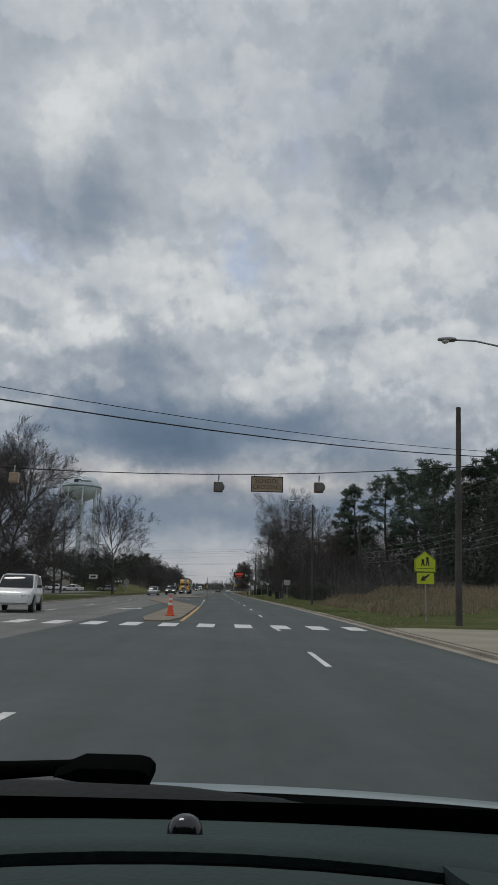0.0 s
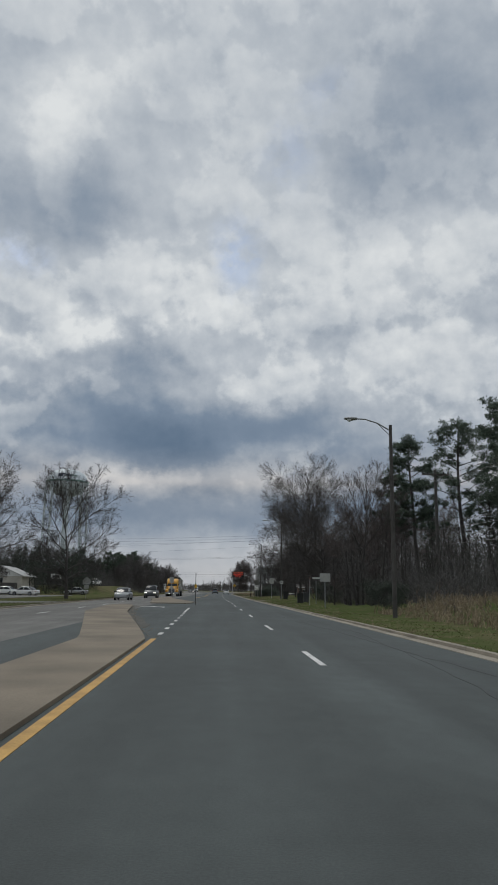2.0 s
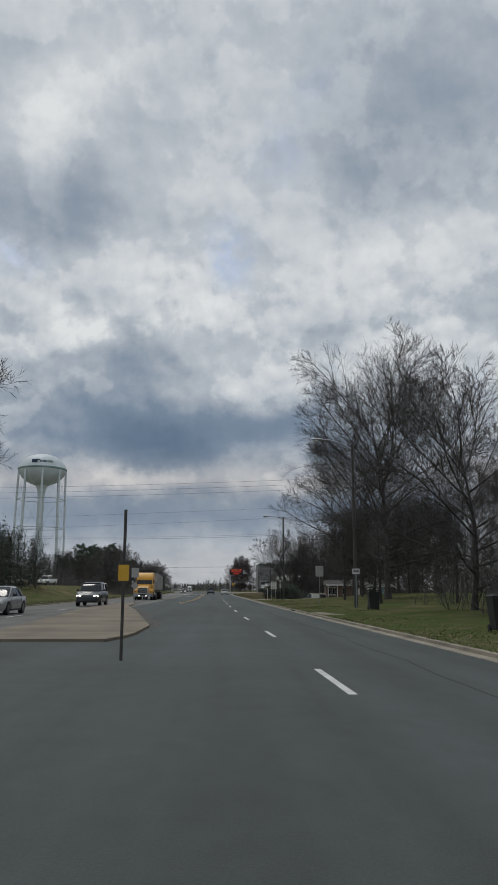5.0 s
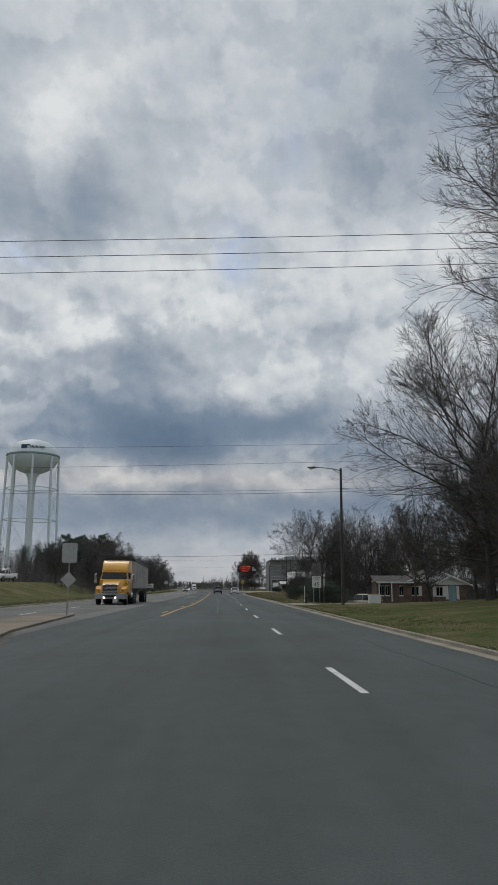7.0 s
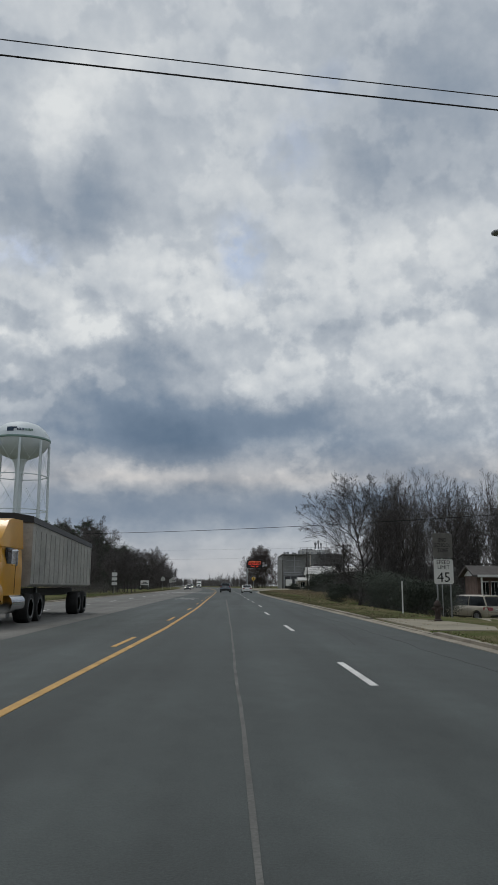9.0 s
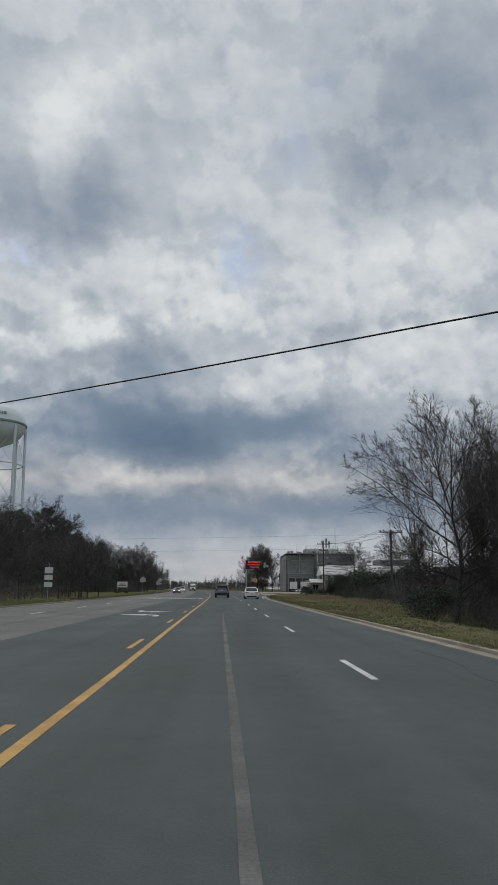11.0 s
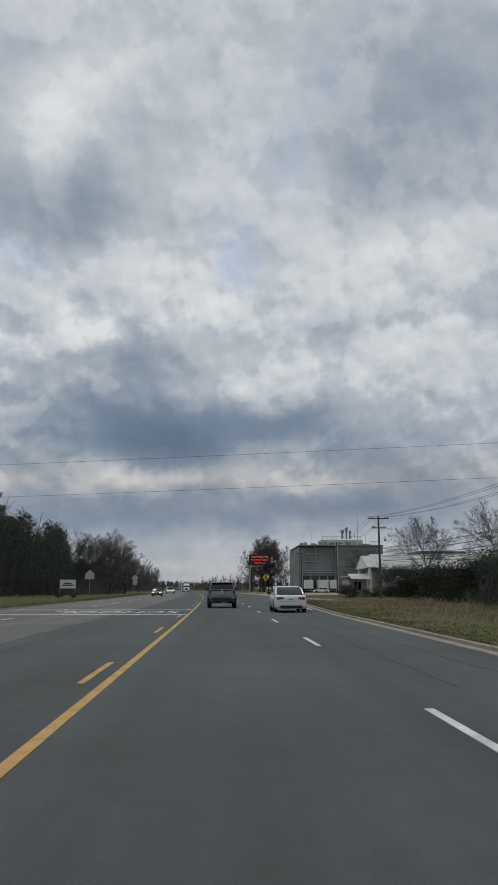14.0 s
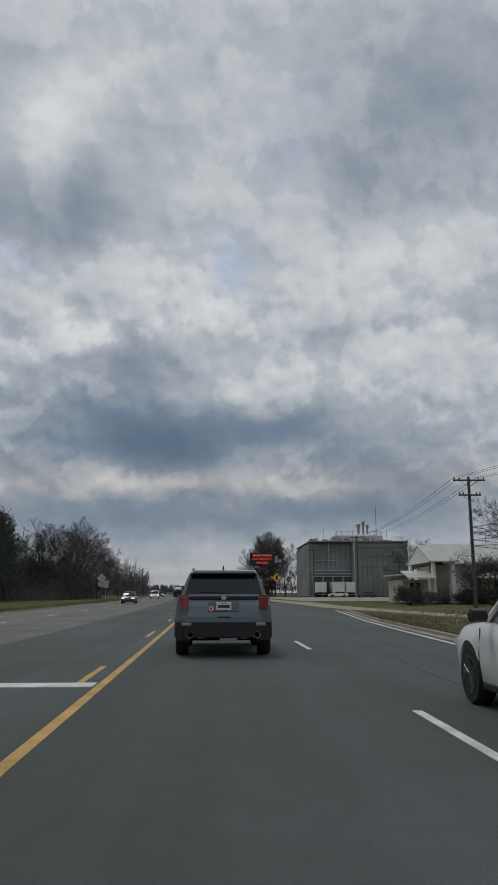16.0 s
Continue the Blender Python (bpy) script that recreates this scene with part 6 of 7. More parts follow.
    for z, w, h in ((1.015, 0.24, 0.055), (1.08, 0.12, 0.012)):
        part("plate_bar", box(bm_new(), 0.0, -0.036, z, w, 0.006, h), CAR_DARK, gate)
    part("sticker", lathe(bm_new(), [(0.07, 0), (0.07, 0.004)], 20), SIGN_RED, gate, "round red and white sticker").matrix_basis = pose(-0.26, -0.024, 0.975, 90, 0, 0)
    part("sticker_centre", lathe(bm_new(), [(0.054, 0), (0.054, 0.004)], 20), SIGN_WHITE, gate).matrix_basis = pose(-0.26, -0.03, 0.975, 90, 0, 0)
    part("sticker_mark", box(bm_new(), -0.26, -0.037, 0.975, 0.03, 0.004, 0.06), SIGN_RED, gate)
    part("badge", box(bm_new(), 0.58, -0.010, 0.93, 0.16, 0.008, 0.022), CHROME, gate)
    part("handle_recess", box(bm_new(), 0.0, -0.02, 0.80, 0.26, 0.03, 0.03, 0.008), BLACK, gate)
    part("rear_bumper", loft(bm_new(), [ring(-0.03, [(0.78, 0.70), (0.80, 0.79)]), ring(0.10, [(0.95, 0.70), (0.95, 0.84)])]), CAR_BLUE, top, smooth=True)
    part("lower_bumper", loft(bm_new(), [ring(-0.04, [(0.80, 0.40), (0.84, 0.56), (0.80, 0.70)]), ring(0.3, [(0.90, 0.36), (0.92, 0.56), (0.90, 0.71)])]), BLACK, top, "black plastic lower bumper", True)
    part("skid_plate", box(bm_new(), 0.1, 0.0, 0.36, 0.36, 0.1, 0.04, 0.015), STEEL, top)
    for x in (-0.45, 0.42):
        part("hanger_plate", box(bm_new(), x, 0.02, 0.385, 0.14, 0.05, 0.025, 0.008), STEEL, top)
    part("underbody", box(bm_new(), 0, 2.4, 0.40, 1.5, 4.3, 0.16, 0.03), CABIN, top)
    part("axle", tube(bm_new(), [(-0.8, 0.93, 0.36), (0.8, 0.93, 0.36)], 0.06, 8), BLACK, top)
    return top


lead_suv(pose(-2.66, 303.75, 0.0, 0, 0, 0.6))
# white saloon overtaken in the right-hand lane
loft_car("saloon_car", "white saloon car with dark alloy wheels in the outer lane", "car", pose(1.18, 293.35, 0.0, 0, 0, 0.5), CAR_WHITE, 4.75, 1.84, 1.45, 0.95, 3.60, 2.80, 1.62, 0.72, 0.335, 0.2, rim=CAR_DARK)
loft_car("sport_utility_car", "white sport utility car with lit headlamps in the oncoming lane", "car", pose(-10.35, 39.8, 0.0, 0, 0, 187), CAR_WHITE, 4.8, 1.92, 1.80, 1.12, 3.5, 2.75, 0.5, 0.12, 0.39, 0.34)
loft_car("saloon_car", "silver saloon car in the oncoming lane", "car", pose(-12.1, 131.5, 0.0, 0, 0, 180), CAR_GREY, 4.7, 1.82, 1.46, 0.92, 3.5, 2.7, 1.55, 0.68, 0.33, 0.2)
loft_car("sport_utility_car", "dark sport utility car with lit headlamps in the oncoming lane", "car", pose(-10.6, 152, 0.0, 0, 0, 180), CAR_DARK, 4.9, 1.92, 1.85, 1.15, 3.5, 2.8, 0.6, 0.15, 0.39, 0.3, HEADLIGHT)
loft_car("saloon_car", "dark saloon car with lit headlamps in the oncoming lane", "car", pose(-14.4, 387, 0.0, 0, 0, 182), CAR_DARK, 4.6, 1.8, 1.45, 0.92, 3.4, 2.7, 1.5, 0.65, 0.33, 0.2, HEADLIGHT)
loft_car("sport_utility_car", "white sport utility car far along the oncoming lane", "car", pose(-17.0, 452, 0.0, 0, 0, 184), CAR_WHITE, 4.8, 1.92, 1.80, 1.12, 3.5, 2.75, 0.5, 0.12, 0.39, 0.34, HEADLIGHT)
loft_car("sport_utility_car", "dark sport utility car far along the oncoming lane", "car", pose(-20.5, 510, 0.0, 0, 0, 184), CAR_DARK, 4.8, 1.92, 1.80, 1.12, 3.5, 2.75, 0.5, 0.12, 0.39, 0.34, HEADLIGHT)
# parked beyond the verges
loft_car("estate_car", "beige estate car with a roof rack parked by the house", "car", pose(16.7, 213, ground_height(16.7, 213), 0, 0, 28), CAR_BEIGE, 5.2, 1.95, 1.85, 1.1, 3.7, 3.0, 0.5, 0.1, 0.37, 0.3)
loft_car("saloon_car", "pale saloon car parked in front of the bank", "car", pose(-31.5, 213, ground_height(-31.5, 213), 0, 0, 95), CAR_BEIGE, 4.9, 1.82, 1.42, 0.92, 3.5, 2.7, 1.55, 0.68, 0.33, 0.2)
for x, y, turn, paint, lab in ((-29.5, 158, 70, CAR_WHITE, "white saloon car parked in the car park"), (-34, 163, 85, CAR_WHITE, "white saloon car parked in the car park"), (-38, 158, 60, CAR_GREY, "silver saloon car parked in the car park"),
                               (-42, 150, 95, CAR_DARK, "dark saloon car parked in the car park"), (-26.5, 186, 90, CAR_GREY, "silver saloon car parked by the lawn"), (-39, 171, 100, CAR_WHITE, "white saloon car parked at the trees")):
    loft_car("saloon_car", lab, "car", pose(x, y, ground_height(x, y) + 0.02, 0, 0, turn), paint, 4.6, 1.8, 1.46, 0.92, 3.4, 2.6, 1.5, 0.65, 0.33, 0.2)


def pickup_truck(m):
    top = loft_car("pickup_truck", "white pickup truck with a dark grille on the bank", "truck", m, CAR_WHITE, 5.7, 2.0, 1.95, 1.2, 4.1, 3.4, 2.3, 2.1, 0.4, 0.45)
    part("bed_side", box(bm_new(), 0, 1.1, 1.25, 1.96, 2.1, 0.12, 0.03), CAR_WHITE, top)


pickup_truck(pose(-33.5, 241, ground_height(-33.5, 241), 0, 0, 168))


def semi_truck(m, paint, label, trailer=True, body_mat=None):
    """A bonneted tractor with a dump trailer; the nose looks to -y."""
    top = thing("semi_truck", label, "truck", "vehicles", m)
    cab = part("cab", loft(bm_new(), [ring(1.72, [(1.0, 0.95), (1.10, 1.75), (1.06, 1.90)]), ring(1.86, [(1.08, 0.95), (1.13, 1.75), (1.08, 1.96)]), ring(2.12, [(1.12, 0.95), (1.15, 1.8), (0.97, 2.52)]), ring(3.9, [(1.15, 0.95), (1.15, 1.9), (1.08, 2.62)])]), paint, top, smooth=True)
    part("roof_fairing", loft(bm_new(), [ring(2.02, [(0.99, 2.46), (0.93, 2.58)]), ring(2.20, [(1.04, 2.46), (0.98, 2.85)]), ring(2.62, [(1.08, 2.46), (1.0, 3.30)]), ring(2.9, [(1.10, 2.46), (1.02, 3.40)]), ring(3.95, [(1.14, 2.46), (1.08, 3.42)])]), paint, cab, smooth=True)
    for k in (-2, -1, 0, 1, 2):
        part("marker_lamp", box(bm_new(), k * 0.34, 2.03, 2.62 - 0.012 * k * k, 0.12, 0.08, 0.05, 0.015), LENS_AMBER, cab)
    hood = part("bonnet", loft(bm_new(), [ring(0.10, [(0.60, 0.78), (0.68, 1.20), (0.56, 1.50)]), ring(0.30, [(0.70, 0.76), (0.76, 1.25), (0.60, 1.64)]), ring(0.8, [(0.78, 0.76), (0.84, 1.35), (0.66, 1.76)]), ring(1.8, [(0.95, 0.8), (1.0, 1.5), (0.86, 1.93)])]), paint, top, smooth=True)
    part("grille", box(bm_new(), 0, 0.10, 1.16, 1.12, 0.16, 0.66, 0.06), BLACK, hood)
    part("grille_surround", tube(bm_new(), [(-0.57, 0.02, 0.82), (-0.56, 0.02, 1.46), (-0.2, 0.0, 1.54), (0, 0.0, 1.48), (0.2, 0.0, 1.54), (0.56, 0.02, 1.46), (0.57, 0.02, 0.82)], 0.03, 8), CHROME, hood, smooth=True)
    for k in range(6):
        part("grille_bar", box(bm_new(), 0, 0.015, 0.90 + k * 0.1, 1.06, 0.03, 0.03, 0.008), CHROME, hood)
    screen = part("windscreen", loft(bm_new(), [[(-1.0, 1.80, 1.96), (1.0, 1.80, 1.96), (0.90, 2.04, 2.47), (-0.90, 2.04, 2.47)], [(-1.0, 1.95, 1.96), (1.0, 1.95, 1.96), (0.90, 2.16, 2.47), (-0.90, 2.16, 2.47)]]), GLASS_DARK, cab)
    part("screen_bar", tube(bm_new(), [(0, 1.80, 1.96), (0, 2.04, 2.47)], 0.02, 6), BLACK, screen)
    for x in (-0.5, 0.45):
        part("wiper", tube(bm_new(), [(x, 1.78, 1.96), (x + 0.42, 1.81, 2.02)], 0.015, 5), BLACK, screen)
    part("front_bumper", loft(bm_new(), [ring(-0.12, [(0.95, 0.46), (1.0, 0.66), (0.97, 0.84)]), ring(0.02, [(1.16, 0.44), (1.2, 0.66), (1.17, 0.86)]), ring(0.4, [(1.2, 0.46), (1.22, 0.66), (1.2, 0.86)])]), STEEL, top, "scuffed grey steel bumper", True)
    part("plate_panel", box(bm_new(), 0, -0.125, 0.66, 0.95, 0.03, 0.2, 0.02), BLACK, top)
    for s in (-1, 1):
        part("side_window", box(bm_new(), s * 1.105, 2.62, 2.18, 0.09, 0.80, 0.5, 0.02), GLASS_DARK, cab)
        part("door_seam", box(bm_new(), s * 1.155, 3.12, 1.65, 0.012, 0.02, 1.3), BLACK, cab)
        part("headlamp", loft(bm_new(), [ring(0.0, [(0.16, -0.08), (0.19, 0.0), (0.15, 0.1)]), ring(0.25, [(0.19, -0.1), (0.21, 0.0), (0.17, 0.13)])]), LENS_CLEAR, hood, smooth=True).matrix_basis = pose(s * 0.86, 0.30, 1.06, 0, 0, s * 14)
        part("indicator", lathe(bm_new(), [(0.05, 0), (0.08, 0.03), (0.08, 0.05)], 12), LENS_AMBER, hood, "amber indicator").matrix_basis = pose(s * 0.92, 0.30, 1.06, 90, 0, 0)
        part("fog_lamp", lathe(bm_new(), [(0.06, 0), (0.08, 0.03), (0.08, 0.06)], 12), HEADLIGHT, top, "lit fog lamp").matrix_basis = pose(s * 0.42, -0.15, 0.55, 90, 0, 0)
        part("mudguard", loft(bm_new(), [ring(0.28, [(0.22, 0.86), (0.22, 1.0), (0.18, 1.18)]), ring(0.7, [(0.27, 0.98), (0.27, 1.2), (0.22, 1.36)]), ring(1.2, [(0.27, 1.0), (0.27, 1.2), (0.22, 1.42)]), ring(1.75, [(0.26, 0.7), (0.26, 1.0), (0.22, 1.2)])]), paint, top, smooth=True).matrix_basis = pose(s * 0.96, 0, 0)
        for k in range(3):
            part("hood_vent", box(bm_new(), s * 0.955, 1.45, 1.40 + k * 0.1, 0.03, 0.3, 0.05), BLACK, hood)
        part("mirror", box(bm_new(), s * 1.45, 1.95, 2.1, 0.2, 0.12, 0.52, 0.06), CHROME, top)
        part("mirror_arm", tube(bm_new(), [(s * 1.1, 2.1, 2.3), (s * 1.45, 1.98, 2.3)], 0.02, 6), BLACK, top)
        part("spot_mirror", lathe(bm_new(), [(0.03, -0.06), (0.12, 0.0), (0.1, 0.06)], 12), CHROME, top, smooth=True).matrix_basis = pose(s * 1.25, 0.7, 1.72, 90, 0, 0)
        part("mirror_arm", tube(bm_new(), [(s * 1.25, 0.72, 1.66), (s * 1.1, 0.8, 1.3)], 0.015, 6), BLACK, top)
        part("fuel_tank", tube(bm_new(), [(s * 0.95, 2.6, 0.7), (s * 0.95, 4.1, 0.7)], 0.32, 14), CHROME, top, smooth=True)
        wheel(top, s * 1.02, 1.05, 0.5, 0.3)
        for y in (5.0, 6.25):
            wheel(top, s * 0.98, y, 0.5, 0.5)
    part("chassis", box(bm_new(), 0, 4.2, 0.85, 0.9, 5.6, 0.28, 0.03), BLACK, top)
    if trailer:
        part("trailer_body", loft(bm_new(), [ring(4.6, [(1.15, 1.22), (1.27, 1.3), (1.27, 3.52)]), ring(15.6, [(1.15, 1.22), (1.27, 1.3), (1.27, 3.2)])]), body_mat, top, "weathered pale aluminium tipper trailer")
        for k in range(15):
            for s in (-1, 1):
                part("trailer_rib", box(bm_new(), s * 1.275, 5.0 + k * 0.74, 2.25, 0.03, 0.05, 1.8), body_mat, top)
        part("tarpaulin", loft(bm_new(), [ring(4.55, [(1.31, 3.40), (1.27, 3.62), (0.6, 3.74)]), ring(15.65, [(1.31, 3.06), (1.27, 3.28), (0.6, 3.42)])]), BLACK, top, "dark tarpaulin over the load")
        part("trailer_frame", box(bm_new(), 0, 11, 1.0, 0.9, 9.0, 0.3, 0.03), BLACK, top)
        for s in (-1, 1):
            for y in (13.3, 14.6):
                wheel(top, s * 0.98, y, 0.5, 0.5)
            part("landing_leg", box(bm_new(), s * 0.5, 8.3, 0.62, 0.12, 0.12, 1.2, 0.01), STEEL, top)
    return top


LENS_AMBER = material("amber_lens", (0.62, 0.22, 0.03), 0.25, vary=0.1, scale=6, grain=40, bump=0.0, coat=0.5)
TRAILER = material("trailer_aluminium", (0.40, 0.39, 0.36), 0.55, 0.3, vary=0.22, scale=0.9, grain=9, bump=0.05)
semi_truck(pose(-9.85, 182.2, 0.0, 0, 0, 0.0), TRUCK_YELLOW, "yellow bonneted lorry with a tipper trailer in the oncoming lane", True, TRAILER)
semi_truck(pose(-18.2, 560, 0.0, 0, 0, 4.0), CAR_WHITE, "white bonneted lorry far along the oncoming lane", True, TRAILER)

# ---- buildings, tower, small things ----


def water_tower(x, y):
    """A ringed tank on splayed legs round a wide riser."""
    top = thing("water_tower", "pale water tower with a green-banded tank on legs", "water tower", m=pose(x, y, 0))
    R, base = 12.6, 56.0
    dome = [(0.5, 17.2), (4.0, 16.9), (7.5, 15.8), (10.3, 13.8), (12.1, 11.2), (12.6, 9.4)]
    part("tank_top", lathe(bm_new(), [(r, base + z) for r, z in reversed(dome)], 48), TANK, top, smooth=True)
    part("tank_band", lathe(bm_new(), [(12.62, base + 9.4), (12.95, base + 9.2), (12.95, base + 8.6), (12.62, base + 8.4)], 48), TANK_GREEN, top, "dark green walkway band")
    part("tank_bowl", lathe(bm_new(), [(2.2, base - 0.2), (4.0, base + 0.4), (7.5, base + 1.9), (10.4, base + 4.2), (12.0, base + 6.6), (12.6, base + 8.5)], 48), TANK, top, smooth=True)
    part("riser", lathe(bm_new(), [(2.2, 0), (1.8, 6), (1.7, base - 6), (2.3, base - 2), (3.6, base + 0.6)], 24), TANK, top, "wide pale riser pipe", True)
    feet = []
    for k in range(8):
        w = (k + 0.3) * math.tau / 8
        a = Vector((13.6 * math.cos(w), 13.6 * math.sin(w), 0))
        b = Vector((12.3 * math.cos(w), 12.3 * math.sin(w), base + 8.0))
        part("leg", tube(bm_new(), [a, b], 0.55, 10), TANK, top, smooth=True)
        feet.append((a, b))
    for f in (0.28, 0.52, 0.76):
        for (a, b), (c, d) in zip(feet, feet[1:] + feet[:1]):
            part("ring_strut", tube(bm_new(), [a.lerp(b, f), c.lerp(d, f)], 0.22, 6), TANK, top)
    for f0, f1 in ((0.0, 0.28), (0.28, 0.52), (0.52, 0.76), (0.76, 0.98)):
        for (a, b), (c, d) in zip(feet, feet[1:] + feet[:1]):
            part("cross_rod", tube(bm_new(), [a.lerp(b, f0), c.lerp(d, f1)], 0.06, 4), TANK, top)
            part("cross_rod", tube(bm_new(), [a.lerp(b, f1), c.lerp(d, f0)], 0.06, 4), TANK, top)
    # crest and lettering as plain shapes, wrapped on the dome facing the road
    mark = -1.42
    for off, z, wide, tall in ((-0.28, 12.5, 0.10, 1.9), (-0.16, 13.2, 0.09, 0.6)):
        for k in range(6):
            w = mark + off + wide * (k / 5 - 0.5) * 2
            r = 11.7 if z > 12.8 else 12.0
            part("crest", box(bm_new(), (r + 0.1) * math.cos(w), (r + 0.1) * math.sin(w), base + z - 0.6, 0.5, 0.3, tall, 0.05, pose(0, 0, 0, 0, 0, math.degrees(w) + 90)), TANK_NAVY, top)
    for k in range(11):
        w = mark - 0.02 + k * 0.052
        part("letter_bar", box(bm_new(), 12.15 * math.cos(w), 12.15 * math.sin(w), base + 11.9, 0.42, 0.3, 0.95, 0.02, pose(0, 0, 0, 0, 0, math.degrees(w) + 90)), TANK_NAVY if k < 5 else TANK_GREEN, top)
    return top


water_tower(-96.5, 492)


def gable_roof(x0, x1, y0, y1, eave, ridge, over, along_x=True):
    bm = bm_new()
    if along_x:
        ym = (y0 + y1) / 2
        o = [(y0 - over, eave - 0.12), (ym, ridge), (y1 + over, eave - 0.12), (y1 + over, eave + 0.03), (ym, ridge + 0.16), (y0 - over, eave + 0.03)]
        prism(bm, o, x0 - over, x1 + over, "x")
    else:
        xm = (x0 + x1) / 2
        o = [(x0 - over, eave - 0.12), (xm, ridge), (x1 + over, eave - 0.12), (x1 + over, eave + 0.03), (xm, ridge + 0.16), (x0 - over, eave + 0.03)]
        prism(bm, o, y0 - over, y1 + over, "y")
    return bm


def window_at(parent, x, y, z, w, h, face="y", frame_mat=None):
    turn = pose(0, 0, 0) if face == "y" else pose(0, 0, 0, 0, 0, -90)
    m = pose(x, y, z) @ turn
    fr = part("window", box(bm_new(), 0, 0, 0, w, 0.1, h, 0.01), frame_mat or SIGN_WHITE, parent)
    fr.matrix_basis = m
    for s in (-0.25, 0.25):
        part("pane", box(bm_new(), w * s, -0.03, 0, w * 0.44, 0.07, h * 0.88), GLASS_DARK, fr)
    part("sill", box(bm_new(), 0, -0.06, -h / 2 - 0.03, w + 0.1, 0.2, 0.06), frame_mat or SIGN_WHITE, fr)
    return fr


# brick bungalow beyond the driveway
DOOR_BLUE = material("door_pale_blue", (0.22, 0.34, 0.38), 0.6, vary=0.08, scale=2, grain=20, bump=0.05)


def bargeboards(parent, x0, x1, y, eave, ridge):
    xm = (x0 + x1) / 2
    for x in (x0, x1):
        part("bargeboard", prism(bm_new(), [(x, eave - 0.14), (x, eave + 0.07), (xm, ridge + 0.2), (xm, ridge - 0.02)] if x < xm else
                                 [(x, eave + 0.07), (x, eave - 0.14), (xm, ridge - 0.02), (xm, ridge + 0.2)], y - 0.04, y), WALL_WHITE, parent, "white painted bargeboard")


def shuttered_window(parent, x, y, z, w, h):
    window_at(parent, x, y, z, w, h)
    for q in (-1, 1):
        part("shutter", box(bm_new(), x + q * (w / 2 + 0.24), y - 0.02, z, 0.4, 0.06, h + 0.1, 0.01), WALL_WHITE, parent, "white window shutter")


top = thing("bungalow", "low brick bungalow with white gables and grey roof", "house", m=pose(18.5, 222, -0.3))
part("wall", box(bm_new(), 2.4, 2.3, 1.25, 4.6, 3.2, 2.5), BRICK, top)
part("roof", gable_roof(0.1, 5.2, 0.7, 3.9, 2.5, 3.2, 0.45), ROOF_GREY, top)
part("fascia", box(bm_new(), 2.5, 0.22, 2.46, 5.0, 0.04, 0.2), WALL_WHITE, top, "white fascia board")
part("gable", prism(bm_new(), [(0.7, 2.48), (3.9, 2.48), (2.3, 3.15)], 0.0, 0.08, "x"), WALL_WHITE, top, "white boarded gable")
part("main_wall", box(bm_new(), 7.9, 5.6, 1.25, 7.6, 9.2, 2.5), BRICK, top)
part("main_gable", prism(bm_new(), [(3.9, 2.49), (11.9, 2.49), (7.9, 4.0)], 0.88, 1.0), WALL_WHITE, top, "white boarded gable")
part("main_roof", gable_roof(4.1, 11.7, 1.0, 10.2, 2.5, 4.05, 0.45, False), ROOF_GREY, top)
bargeboards(top, 3.65, 12.15, 0.53, 2.42, 4.07)
part("wing_wall", box(bm_new(), 9.4, 0.1, 1.1, 4.6, 2.0, 2.2), BRICK, top)
part("wing_gable", prism(bm_new(), [(6.9, 2.19), (11.9, 2.19), (9.4, 3.1)], -1.0, -0.9), WALL_WHITE, top, "white boarded gable")
part("wing_roof", gable_roof(7.1, 11.7, -0.9, 1.6, 2.2, 3.15, 0.4, False), ROOF_GREY, top)
bargeboards(top, 6.7, 12.1, -1.32, 2.12, 3.17)
part("front_door", box(bm_new(), 9.55, -0.93, 1.1, 0.92, 0.08, 2.0, 0.01), DOOR_BLUE, top, "pale blue front door")
for x in (8.85, 10.25):
    part("shutter", box(bm_new(), x, -0.92, 1.2, 0.36, 0.06, 1.7, 0.01), WALL_WHITE, top, "white window shutter")
shuttered_window(top, 7.85, -0.93, 1.35, 0.8, 1.2)
shuttered_window(top, 5.2, 0.98, 1.4, 0.9, 1.2)
for x in (0.75, 1.5, 3.3):
    window_at(top, x, 0.68, 1.4, 0.55, 1.3)
for x in (0.35, 2.0):
    part("porch_post", box(bm_new(), x, 0.32, 1.2, 0.12, 0.12, 2.4, 0.01), WALL_WHITE, top)
part("chimney", box(bm_new(), 6.4, 6.0, 4.3, 0.7, 0.7, 1.6, 0.02), BRICK, top)
top = thing("utility_cabinet", "pale grey steel utility cabinet by the driveway", "cabinet", m=pose(13.75, 200, ground_height(13.75, 200)))
part("cabinet_body", box(bm_new(), 0, 0, 0.95, 1.15, 0.7, 1.5, 0.03), SIGN_WHITE, top)
part("cabinet_lid", box(bm_new(), 0, 0, 1.73, 1.22, 0.78, 0.06, 0.02), WALL_BEIGE, top)
part("plinth", box(bm_new(), 0, 0, 0.1, 1.2, 0.75, 0.24, 0.01), CONCRETE, top)
